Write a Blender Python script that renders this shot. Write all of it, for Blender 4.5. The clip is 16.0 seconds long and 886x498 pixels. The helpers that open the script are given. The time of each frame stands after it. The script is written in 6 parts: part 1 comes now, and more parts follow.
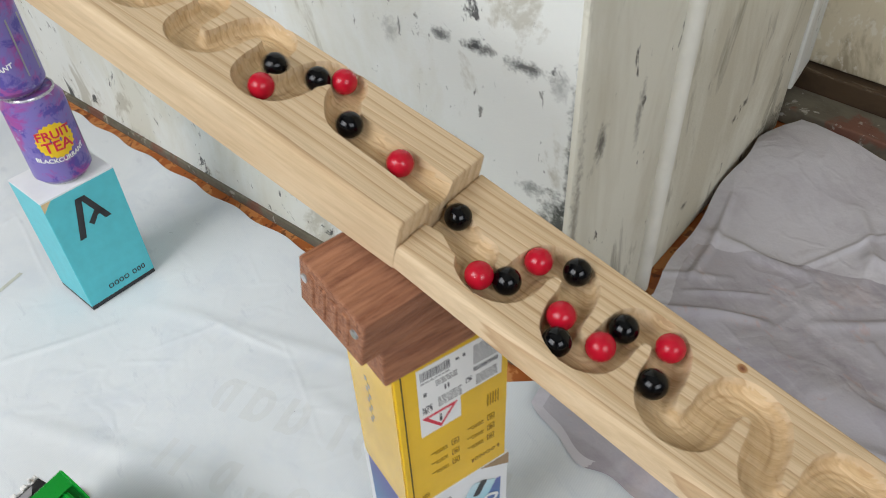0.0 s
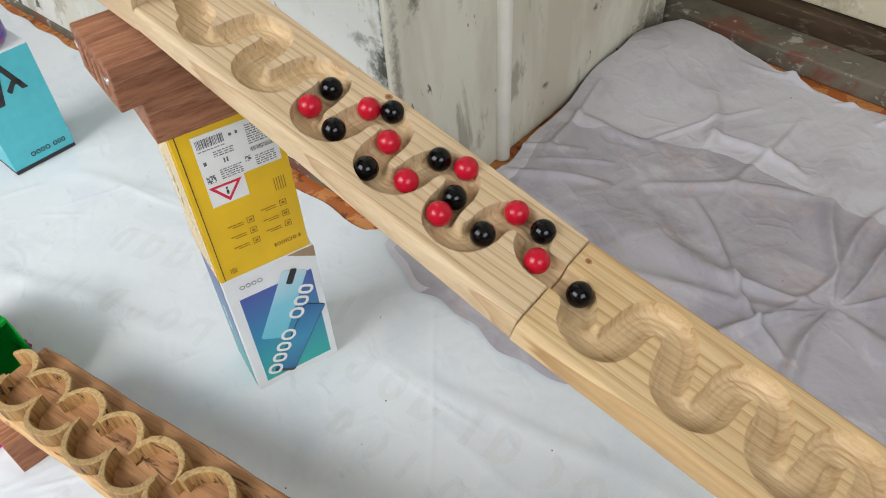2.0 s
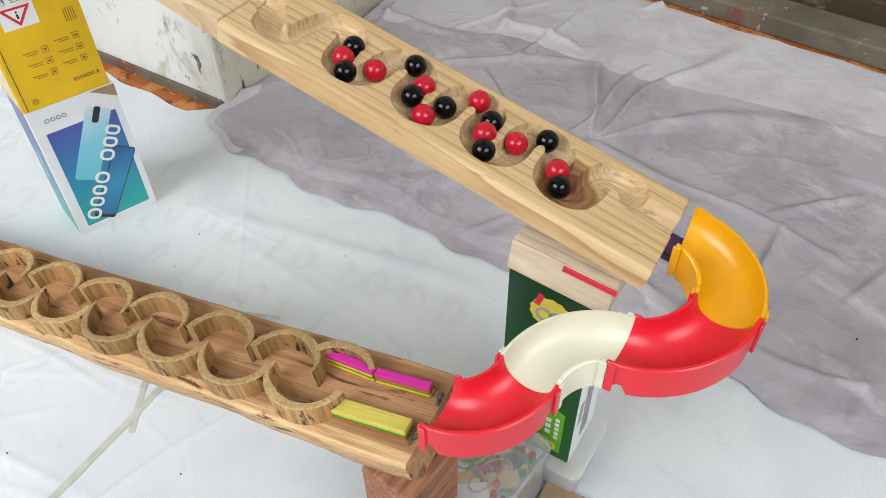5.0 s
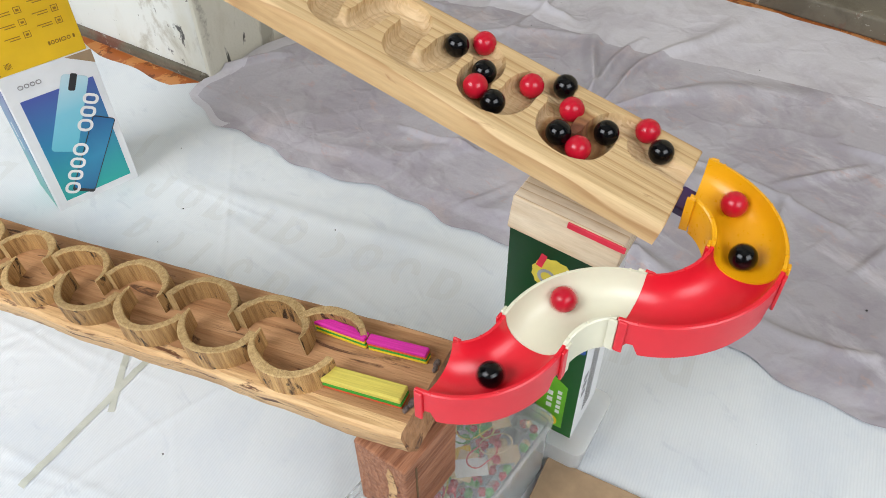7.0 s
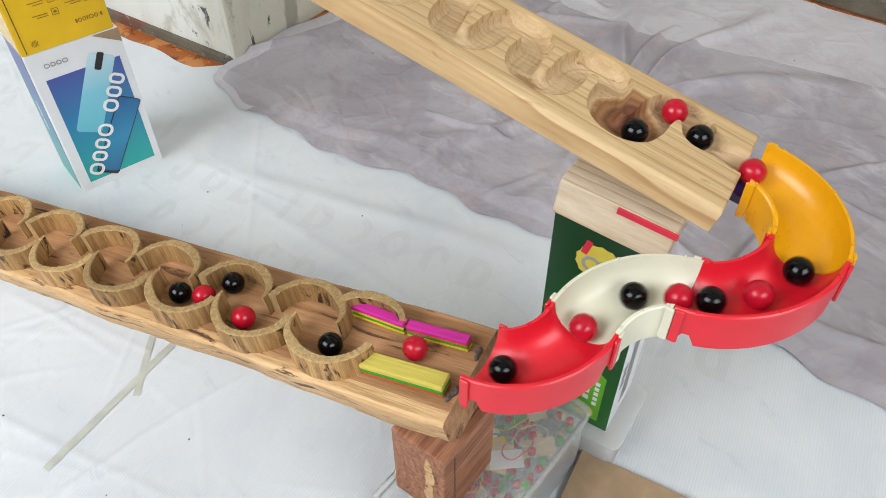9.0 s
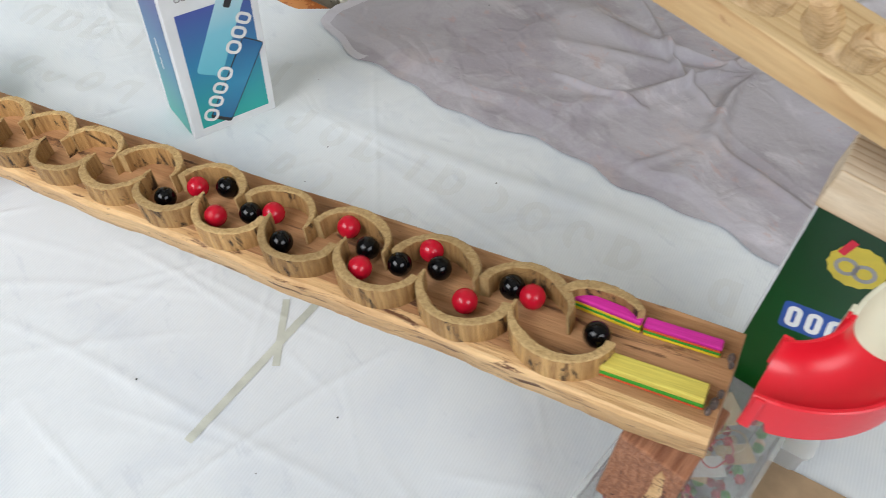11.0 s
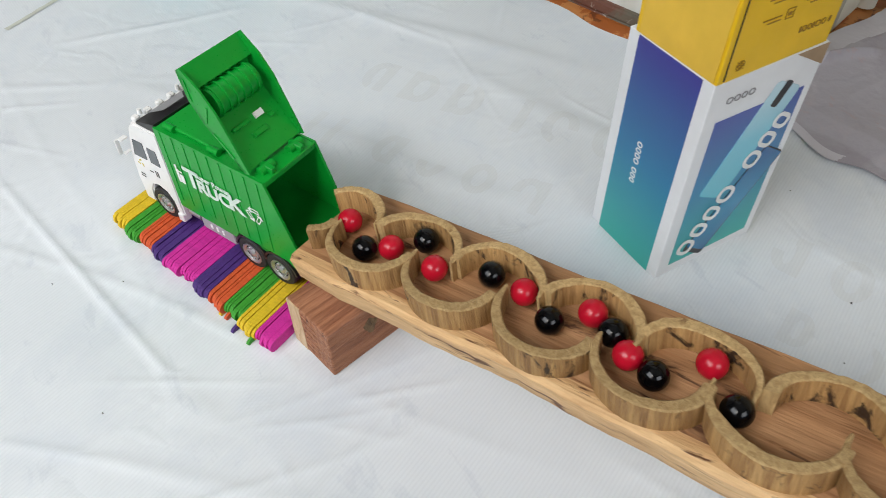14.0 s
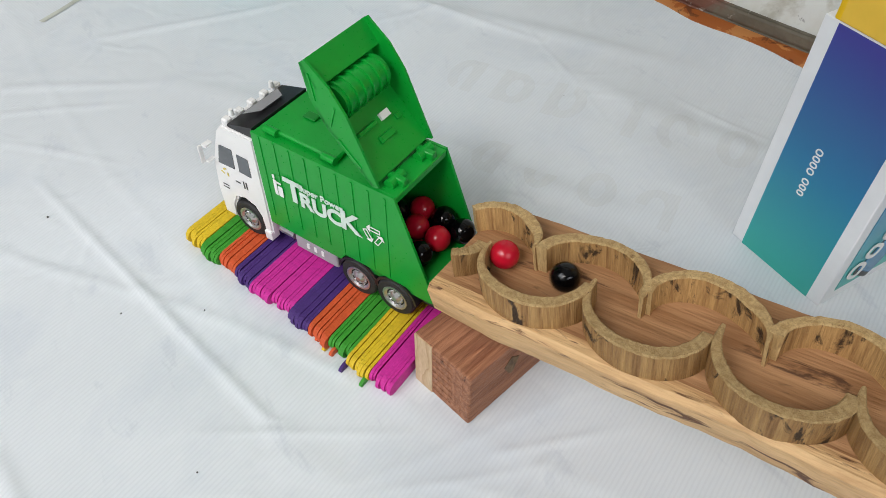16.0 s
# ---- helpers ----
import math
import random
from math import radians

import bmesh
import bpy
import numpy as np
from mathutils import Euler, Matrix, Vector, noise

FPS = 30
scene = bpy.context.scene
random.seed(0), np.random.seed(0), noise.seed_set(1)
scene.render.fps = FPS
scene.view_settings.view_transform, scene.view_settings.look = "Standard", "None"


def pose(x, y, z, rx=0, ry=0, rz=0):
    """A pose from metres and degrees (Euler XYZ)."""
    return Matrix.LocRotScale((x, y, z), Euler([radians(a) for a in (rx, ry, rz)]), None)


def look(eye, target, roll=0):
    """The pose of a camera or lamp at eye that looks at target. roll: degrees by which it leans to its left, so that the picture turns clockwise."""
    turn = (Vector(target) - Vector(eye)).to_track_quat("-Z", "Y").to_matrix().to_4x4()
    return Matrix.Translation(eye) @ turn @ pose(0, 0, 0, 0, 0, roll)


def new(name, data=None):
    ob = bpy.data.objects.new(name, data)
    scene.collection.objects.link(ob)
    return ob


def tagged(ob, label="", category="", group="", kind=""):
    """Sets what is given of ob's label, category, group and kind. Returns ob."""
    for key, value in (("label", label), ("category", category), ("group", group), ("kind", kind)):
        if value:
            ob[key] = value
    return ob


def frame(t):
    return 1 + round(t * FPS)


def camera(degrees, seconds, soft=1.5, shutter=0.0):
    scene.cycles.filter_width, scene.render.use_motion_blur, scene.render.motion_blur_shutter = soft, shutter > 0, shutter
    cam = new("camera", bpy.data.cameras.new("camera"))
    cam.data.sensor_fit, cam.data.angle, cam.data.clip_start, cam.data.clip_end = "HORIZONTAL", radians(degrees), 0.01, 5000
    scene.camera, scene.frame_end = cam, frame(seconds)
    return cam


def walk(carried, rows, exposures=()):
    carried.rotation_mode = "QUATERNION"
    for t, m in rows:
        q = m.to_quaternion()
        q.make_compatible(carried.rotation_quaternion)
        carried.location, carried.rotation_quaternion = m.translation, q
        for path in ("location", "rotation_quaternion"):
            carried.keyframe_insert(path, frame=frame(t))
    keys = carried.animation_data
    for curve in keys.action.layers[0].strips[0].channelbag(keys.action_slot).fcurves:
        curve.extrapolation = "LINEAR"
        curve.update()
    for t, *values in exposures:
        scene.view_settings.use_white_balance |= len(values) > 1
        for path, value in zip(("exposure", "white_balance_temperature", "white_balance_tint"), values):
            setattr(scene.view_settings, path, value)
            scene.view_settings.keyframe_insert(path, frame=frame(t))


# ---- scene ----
cam = camera(61.65, 16.0, soft=0.75, shutter=0.25)
walk(cam, [
    (0, look((-0.1193, -0.2601, 0.6935), (0.2690, 0.3717, 0.0226), -2.75)),
    (0.5, look((-0.0941, -0.3314, 0.6837), (0.2767, 0.3035, 0.0059), -2.06)),
    (1, look((-0.0694, -0.4071, 0.6791), (0.2736, 0.2326, -0.0088), -3.00)),
    (1.5, look((-0.0507, -0.4675, 0.6716), (0.2849, 0.1672, -0.0245), -3.60)),
    (2, look((-0.0559, -0.5124, 0.6634), (0.2974, 0.1056, -0.0388), -3.60)),
    (2.5, look((-0.0653, -0.5516, 0.6488), (0.3266, 0.0439, -0.0525), -3.16)),
    (3, look((-0.0759, -0.5973, 0.6435), (0.3555, -0.0203, -0.0500), -2.08)),
    (3.5, look((-0.0817, -0.6567, 0.6278), (0.3693, -0.1003, -0.0700), -0.77)),
    (4, look((-0.0776, -0.7266, 0.6161), (0.3779, -0.1757, -0.0832), -0.54)),
    (4.5, look((-0.0797, -0.7643, 0.6053), (0.3732, -0.2095, -0.0926), -1.03)),
    (7, look((-0.0787, -0.7570, 0.5553), (0.3815, -0.2151, -0.1480), -0.65)),
    (7.5, look((-0.0809, -0.7518, 0.5516), (0.3753, -0.2117, -0.1557), -0.62)),
    (8, look((-0.0827, -0.7473, 0.5488), (0.3695, -0.2072, -0.1609), -0.54)),
    (8.2, look((-0.0848, -0.7450, 0.5463), (0.3684, -0.2037, -0.1618), -0.46)),
    (10.5, look((-0.1227, -0.6799, 0.5343), (0.2940, -0.1499, -0.2042), 0.88)),
    (11, look((-0.1655, -0.6194, 0.5157), (0.2501, -0.1082, -0.2366), 2.88)),
    (11.5, look((-0.2078, -0.5561, 0.4980), (0.1986, -0.0440, -0.2587), 3.40)),
    (12, look((-0.2272, -0.4853, 0.4870), (0.1516, 0.0507, -0.2674), 1.75)),
    (12.5, look((-0.2395, -0.4068, 0.4577), (0.1178, 0.1445, -0.2962), 0.75)),
    (13, look((-0.2676, -0.3432, 0.4398), (0.0724, 0.2309, -0.3050), -0.52)),
    (13.5, look((-0.2893, -0.2821, 0.4331), (0.0413, 0.2988, -0.3108), -0.73)),
    (14, look((-0.3046, -0.2262, 0.4207), (0.0239, 0.3571, -0.3221), -0.63)),
    (14.5, look((-0.3289, -0.1809, 0.4031), (0.0069, 0.4001, -0.3383), 0.15)),
    (15, look((-0.3506, -0.1464, 0.3870), (-0.0018, 0.4307, -0.3515), 0.94)),
    (15.5, look((-0.3569, -0.1317, 0.3778), (-0.0055, 0.4393, -0.3642), 1.07)),
    (16, look((-0.3562, -0.1290, 0.3745), (-0.0099, 0.4486, -0.3647), 0.50)),
], exposures=[(0, -0.19), (3.5, 0.16), (7.5, 0.21), (11, 0.01), (13, -0.21), (16, -0.41)])

# ---- daylight: sky outside, large window openings on two sides ----
world = bpy.data.worlds.new("sky")
scene.world = world
world.use_nodes = True
wn = world.node_tree.nodes
sky = wn.new("ShaderNodeTexSky")
sky.sky_type, sky.sun_disc = "NISHITA", False
sky.sun_elevation, sky.sun_rotation = radians(50), radians(-120)
sky.air_density, sky.dust_density, sky.ozone_density = 1.0, 3.0, 1.0
world.node_tree.links.new(sky.outputs[0], wn["Background"].inputs[0])
wn["Background"].inputs[1].default_value = 0.12

sun = new("sun", bpy.data.lights.new("sun", "SUN"))
sun.data.energy, sun.data.angle, sun.data.color = 1.0, radians(12), (1.0, 0.96, 0.9)
sun.matrix_world = look((0, 0, 0), (0.62, 0.38, -0.9))


def window_light(name, eye, target, w, h, watts, color):
    ob = new(name, bpy.data.lights.new(name, "AREA"))
    ob.data.shape, ob.data.size, ob.data.size_y = "RECTANGLE", w, h
    ob.data.energy, ob.data.color = watts, color
    ob.matrix_world = look(eye, target)
    return ob


window_light("window_light_west", (-1.68, -0.1, 1.62), (0.0, -0.1, 0.9), 1.4, 1.1, 38, (0.94, 0.97, 1.0))
window_light("window_light_south", (-0.2, -2.28, 1.62), (0.0, 0.0, 0.6), 1.4, 1.1, 27, (0.95, 0.98, 1.0))


# ---- materials ----
def nodes_of(name):
    m = bpy.data.materials.new(name)
    m.use_nodes = True
    t = m.node_tree
    return m, t.nodes, t.links, t.nodes["Principled BSDF"]


def rgb(c):
    return (*c, 1.0)


def place(n, l, stretch=(1, 1, 1), kind="Object"):
    tc, mp = n.new("ShaderNodeTexCoord"), n.new("ShaderNodeMapping")
    mp.inputs["Scale"].default_value = stretch
    l.new(tc.outputs[kind], mp.inputs[0])
    return mp.outputs[0]


def noise_tex(n, l, vec, scale, detail=4, rough=0.55, distort=0.0):
    t = n.new("ShaderNodeTexNoise")
    t.inputs["Scale"].default_value, t.inputs["Detail"].default_value = scale, detail
    t.inputs["Roughness"].default_value, t.inputs["Distortion"].default_value = rough, distort
    l.new(vec, t.inputs["Vector"])
    return t.outputs["Fac"]


def ramp(n, l, fac, stops):
    r = n.new("ShaderNodeValToRGB")
    e = r.color_ramp.elements
    while len(e) < len(stops):
        e.new(0.5)
    for el, (p, c) in zip(e, stops):
        el.position, el.color = p, rgb(c)
    l.new(fac, r.inputs[0])
    return r.outputs[0]


def mixed(n, l, fac, a, b, mode="MIX"):
    m = n.new("ShaderNodeMix")
    m.data_type, m.blend_type = "RGBA", mode
    for k, v in ((0, fac), (6, a), (7, b)):
        if isinstance(v, (int, float)):
            m.inputs[k].default_value = v
        elif isinstance(v, tuple):
            m.inputs[k].default_value = rgb(v)
        else:
            l.new(v, m.inputs[k])
    return m.outputs[2]


def bumped(n, l, p, height, strength, dist=0.001):
    b = n.new("ShaderNodeBump")
    b.inputs["Strength"].default_value, b.inputs["Distance"].default_value = strength, dist
    l.new(height, b.inputs["Height"])
    l.new(b.outputs[0], p.inputs["Normal"])


def plain(name, color, rough=0.5, metal=0.0, var=0.12, scale=60, bump=0.05, coat=0.0, spec=0.5):
    """Painted, printed or moulded surface: slight blotches at two scales, a fine relief."""
    m, n, l, p = nodes_of(name)
    v = place(n, l)
    lo = tuple(c * (1 - var) for c in color)
    hi = tuple(min(1, c * (1 + var)) for c in color)
    f = noise_tex(n, l, v, scale, 5)
    l.new(ramp(n, l, f, [(0.3, lo), (0.7, hi)]), p.inputs["Base Color"])
    g = noise_tex(n, l, v, scale * 9, 3)
    rr = n.new("ShaderNodeMapRange")
    rr.inputs[3].default_value, rr.inputs[4].default_value = max(0.02, rough - 0.08), min(1, rough + 0.08)
    l.new(g, rr.inputs[0])
    l.new(rr.outputs[0], p.inputs["Roughness"])
    p.inputs["Metallic"].default_value = metal
    p.inputs["Coat Weight"].default_value = coat
    p.inputs["Specular IOR Level"].default_value = spec
    if bump:
        bumped(n, l, p, g, bump)
    return m


def wood(name, light, dark, grain=(6, 220, 60), rings=1.0, rough=0.55, bump=0.15, stain=None, stain_at=0.62, knots=(), contrast=(0.38, 0.62), vary=0.0, bands=0.0, band_amount=0.5, stain_size=24, stain_stretch=(1, 1, 1)):
    """Sawn wood with its grain along the local x axis; knots are (x, y, radius) on the face."""
    m, n, l, p = nodes_of(name)
    v = place(n, l, grain)
    f = noise_tex(n, l, v, 1.0 * rings, 6, 0.6, 0.6)
    col = ramp(n, l, f, [(contrast[0], dark), (contrast[1], light)])
    v2 = place(n, l, (grain[0] * 2.2, grain[1] * 3, grain[2] * 3))
    fine = noise_tex(n, l, v2, 1.6, 4, 0.7)
    col = mixed(n, l, 0.35, col, ramp(n, l, fine, [(0.35, tuple(c * 0.72 for c in dark)), (0.6, light)]), "MIX")
    v3 = place(n, l)
    if bands:
        wv = n.new("ShaderNodeTexWave")
        wv.wave_type, wv.bands_direction, wv.wave_profile = "BANDS", "Y", "SAW"
        for key, val in (("Scale", bands), ("Distortion", 12.0), ("Detail", 4.0), ("Detail Scale", 0.6)):
            wv.inputs[key].default_value = val
        l.new(place(n, l, (0.07, 1, 0.6)), wv.inputs["Vector"])
        line = ramp(n, l, wv.outputs["Fac"], [(0.0, (1, 1, 1)), (0.62, (0.98, 0.97, 0.95)), (0.88, (0.80, 0.71, 0.61)), (0.97, (0.64, 0.51, 0.40)), (1.0, (0.95, 0.93, 0.9))])
        col = mixed(n, l, band_amount, col, line, "MULTIPLY")
    if stain:
        oi, add = n.new("ShaderNodeObjectInfo"), n.new("ShaderNodeVectorMath")
        far = n.new("ShaderNodeMath")
        far.operation, far.inputs[1].default_value = "MULTIPLY", 9.0
        l.new(oi.outputs["Random"], far.inputs[0])
        l.new(place(n, l, stain_stretch), add.inputs[0])
        l.new(far.outputs[0], add.inputs[1])
        big = noise_tex(n, l, add.outputs[0], stain_size, 5, 0.65, 0.8)
        sp = n.new("ShaderNodeMapRange")
        sp.inputs[1].default_value, sp.inputs[2].default_value = stain_at, stain_at + 0.07
        l.new(big, sp.inputs[0])
        col = mixed(n, l, sp.outputs[0], col, stain)
    for x, y, r in knots:
        mp = n.new("ShaderNodeMapping")
        mp.inputs["Location"].default_value = (-x / r, -y / r, 0)
        mp.inputs["Scale"].default_value = (1 / r, 1 / r, 0.0)
        tc = n.new("ShaderNodeTexCoord")
        l.new(tc.outputs["Object"], mp.inputs[0])
        ln = n.new("ShaderNodeVectorMath")
        ln.operation = "LENGTH"
        l.new(mp.outputs[0], ln.inputs[0])
        wob = n.new("ShaderNodeMath")
        wob.operation = "MULTIPLY_ADD"
        l.new(noise_tex(n, l, v3, 140, 3), wob.inputs[0])
        wob.inputs[1].default_value = 0.28
        l.new(ln.outputs["Value"], wob.inputs[2])
        k = ramp(n, l, wob.outputs[0], [(0.0, (0.24, 0.075, 0.04)), (0.30, (0.13, 0.045, 0.025)), (0.42, (0.30, 0.13, 0.06)), (0.55, (0.20, 0.085, 0.04)), (0.68, (0.40, 0.21, 0.09)), (0.80, (0.30, 0.14, 0.06)), (0.90, (0.50, 0.31, 0.14)), (1.0, light)])
        cut = n.new("ShaderNodeMath")
        cut.operation = "LESS_THAN"
        cut.inputs[1].default_value = 1.0
        l.new(wob.outputs[0], cut.inputs[0])
        col = mixed(n, l, cut.outputs[0], col, k)
    if vary:                                              # pieces of one kind differ in tone
        tone = n.new("ShaderNodeObjectInfo")
        col = mixed(n, l, 1.0, col, ramp(n, l, tone.outputs["Random"], [(0.0, (1 - vary, 1 - vary * 1.05, 1 - vary * 1.1)), (1.0, (1 + vary * 0.25, 1 + vary * 0.25, 1 + vary * 0.25))]), "MULTIPLY")
    l.new(col, p.inputs["Base Color"])
    p.inputs["Roughness"].default_value = rough
    p.inputs["Specular IOR Level"].default_value = 0.3
    bumped(n, l, p, fine, bump)
    return m


def gradient(name, axis, low, high, c0, c1, c2, rough=0.3):
    """Printed card whose colour runs along one local axis."""
    m, n, l, p = nodes_of(name)
    tc, sx, mr = n.new("ShaderNodeTexCoord"), n.new("ShaderNodeSeparateXYZ"), n.new("ShaderNodeMapRange")
    l.new(tc.outputs["Object"], sx.inputs[0])
    l.new(sx.outputs[axis], mr.inputs[0])
    mr.inputs[1].default_value, mr.inputs[2].default_value = low, high
    l.new(ramp(n, l, mr.outputs[0], [(0.0, c0), (0.5, c1), (1.0, c2)]), p.inputs["Base Color"])
    p.inputs["Roughness"].default_value = rough
    return m


def blotched(name, base, patches, rough=0.7, bump=0.2, scale=1.0, weave=0.0, crinkle=(), marks=()):
    """Old plaster or cloth: a base colour with layers of (colour, noise scale, stretch, threshold, softness, amount)."""
    m, n, l, p = nodes_of(name)
    v = place(n, l)
    soft = noise_tex(n, l, v, 3 * scale, 5)
    col = ramp(n, l, soft, [(0.3, tuple(c * 0.9 for c in base)), (0.7, base)])
    for color, sc, stretch, at, width, amount in patches:
        f = noise_tex(n, l, place(n, l, stretch), sc, 6, 0.65, 0.4)
        mr = n.new("ShaderNodeMapRange")
        mr.inputs[1].default_value, mr.inputs[2].default_value, mr.inputs[4].default_value = at, at + width, amount
        l.new(f, mr.inputs[0])
        col = mixed(n, l, mr.outputs[0], col, color)
    for color, (x, y, z), size, amount in marks:          # single scuffs and mould patches at their own places
        mp, ln, wob, mr = n.new("ShaderNodeMapping"), n.new("ShaderNodeVectorMath"), n.new("ShaderNodeMath"), n.new("ShaderNodeMapRange")
        mp.vector_type = "TEXTURE"
        mp.inputs["Location"].default_value, mp.inputs["Scale"].default_value = (x, y, z), size
        l.new(v, mp.inputs[0])
        ln.operation, wob.operation = "LENGTH", "MULTIPLY_ADD"
        l.new(mp.outputs[0], ln.inputs[0])
        l.new(noise_tex(n, l, v, 110, 6, 0.75), wob.inputs[0])
        wob.inputs[1].default_value = 2.4
        l.new(ln.outputs["Value"], wob.inputs[2])
        mr.inputs[1].default_value, mr.inputs[2].default_value, mr.inputs[3].default_value, mr.inputs[4].default_value = 1.35, 2.0, amount, 0.0
        l.new(wob.outputs[0], mr.inputs[0])
        col = mixed(n, l, mr.outputs[0], col, color)
    relief = noise_tex(n, l, v, 160 * scale, 6)
    if crinkle:                                           # sharp little folds, as in crumpled sheet
        total = None
        for size, depth in crinkle:
            vo, add, sc = n.new("ShaderNodeTexVoronoi"), n.new("ShaderNodeVectorMath"), n.new("ShaderNodeVectorMath")
            vo.feature = "DISTANCE_TO_EDGE"
            vo.inputs["Scale"].default_value = size
            wn2 = n.new("ShaderNodeTexNoise")
            wn2.inputs["Scale"].default_value, wn2.inputs["Detail"].default_value = size * 0.6, 3
            l.new(v, wn2.inputs["Vector"])
            sc.operation, sc.inputs[3].default_value = "SCALE", 1.3 / size
            l.new(wn2.outputs["Color"], sc.inputs[0])
            l.new(v, add.inputs[0])
            l.new(sc.outputs[0], add.inputs[1])
            l.new(add.outputs[0], vo.inputs["Vector"])
            fold = n.new("ShaderNodeMapRange")
            fold.inputs[1].default_value, fold.inputs[2].default_value = 0.0, 0.16
            fold.inputs[3].default_value, fold.inputs[4].default_value = depth, 0.0
            fold.interpolation_type = "SMOOTHSTEP"
            l.new(vo.outputs["Distance"], fold.inputs[0])
            where = n.new("ShaderNodeMapRange")
            where.inputs[1].default_value, where.inputs[2].default_value = 0.42, 0.60
            l.new(noise_tex(n, l, v, size * 0.37, 2), where.inputs[0])
            only = n.new("ShaderNodeMath")
            only.operation = "MULTIPLY"
            l.new(fold.outputs[0], only.inputs[0])
            l.new(where.outputs[0], only.inputs[1])
            if total is None:
                total = only.outputs[0]
            else:
                sm = n.new("ShaderNodeMath")
                l.new(total, sm.inputs[0])
                l.new(only.outputs[0], sm.inputs[1])
                total = sm.outputs[0]
        creased = n.new("ShaderNodeBump")
        creased.inputs["Strength"].default_value, creased.inputs["Distance"].default_value = 1.0, 0.004
        l.new(total, creased.inputs["Height"])
    if weave:
        wv = n.new("ShaderNodeTexWave")
        wv.bands_direction = "Y"
        for key, val in (("Scale", weave), ("Distortion", 0.6), ("Detail", 1.0)):
            wv.inputs[key].default_value = val
        turn = n.new("ShaderNodeMapping")
        turn.inputs["Rotation"].default_value = (0, 0, radians(-24))
        l.new(v, turn.inputs[0])
        l.new(turn.outputs[0], wv.inputs["Vector"])
        col = mixed(n, l, 0.32, col, ramp(n, l, wv.outputs["Fac"], [(0.1, (0.84, 0.84, 0.85)), (0.6, (1, 1, 1))]), "MULTIPLY")
        relief = wv.outputs["Fac"]
    l.new(col, p.inputs["Base Color"])
    p.inputs["Roughness"].default_value = rough
    p.inputs["Specular IOR Level"].default_value = 0.25
    bumped(n, l, p, relief, bump, 0.002)
    if crinkle:
        last = p.inputs["Normal"].links[0].from_node
        l.new(creased.outputs[0], last.inputs["Normal"])
    return m


PINE = wood("pine", (0.68, 0.50, 0.275), (0.54, 0.36, 0.175), grain=(5, 150, 40), bands=36, band_amount=0.85, knots=((-0.070, -0.041, 0.0265), (-0.317, -0.012, 0.0030)), bump=0.35, stain=(0.36, 0.20, 0.09), stain_at=0.66, stain_size=60, stain_stretch=(0.25, 1, 1))
PINE_OLD = wood("pine_upper", (0.67, 0.515, 0.335), (0.55, 0.395, 0.23), grain=(5, 170, 40), bands=42, band_amount=0.7, knots=((-0.483, 0.006, 0.0036),), bump=0.3)
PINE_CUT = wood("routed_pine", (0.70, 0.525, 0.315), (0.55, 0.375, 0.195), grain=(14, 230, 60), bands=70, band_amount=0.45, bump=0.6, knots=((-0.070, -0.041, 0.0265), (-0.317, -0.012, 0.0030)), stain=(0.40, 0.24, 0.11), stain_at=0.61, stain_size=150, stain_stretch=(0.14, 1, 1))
TEAK = wood("reclaimed_teak", (0.53, 0.295, 0.145), (0.30, 0.145, 0.062), grain=(6, 60, 60), bands=24, band_amount=0.45, stain=(0.11, 0.05, 0.026), stain_at=0.585, stain_size=90, stain_stretch=(0.16, 1, 1), bump=1.0)
SAPWOOD = wood("weathered_sapwood", (0.76, 0.51, 0.26), (0.50, 0.285, 0.125), grain=(10, 80, 70), bands=22, band_amount=0.5, stain=(0.13, 0.055, 0.025), stain_at=0.558, stain_size=150, stain_stretch=(0.13, 1, 1), bump=1.0)
RING_TOP = wood("ring_cut", (0.68, 0.485, 0.23), (0.42, 0.255, 0.10), grain=(380, 380, 60), bump=1.0, vary=0.30, stain=(0.24, 0.13, 0.05), stain_at=0.655, stain_size=110)
BARK = wood("bark_edge", (0.24, 0.15, 0.07), (0.09, 0.05, 0.025), grain=(200, 200, 60), bump=0.9)
RING_SIDE = wood("ring_bark_side", (0.62, 0.385, 0.155), (0.29, 0.145, 0.052), grain=(300, 300, 14), bump=1.0, vary=0.40, stain=(0.05, 0.028, 0.016), stain_at=0.565, stain_size=80, stain_stretch=(1, 1, 0.5))
MERANTI = wood("red_hardwood", (0.50, 0.235, 0.13), (0.25, 0.098, 0.052), grain=(22, 260, 260), bands=55, band_amount=0.6, bump=1.0, stain=(0.10, 0.04, 0.026), stain_at=0.62, stain_size=120, stain_stretch=(0.10, 1, 1), contrast=(0.40, 0.58))
PALE = wood("pale_fir", (0.80, 0.70, 0.55), (0.66, 0.53, 0.37), grain=(10, 40, 60), rings=1.4, bands=40, band_amount=0.9)

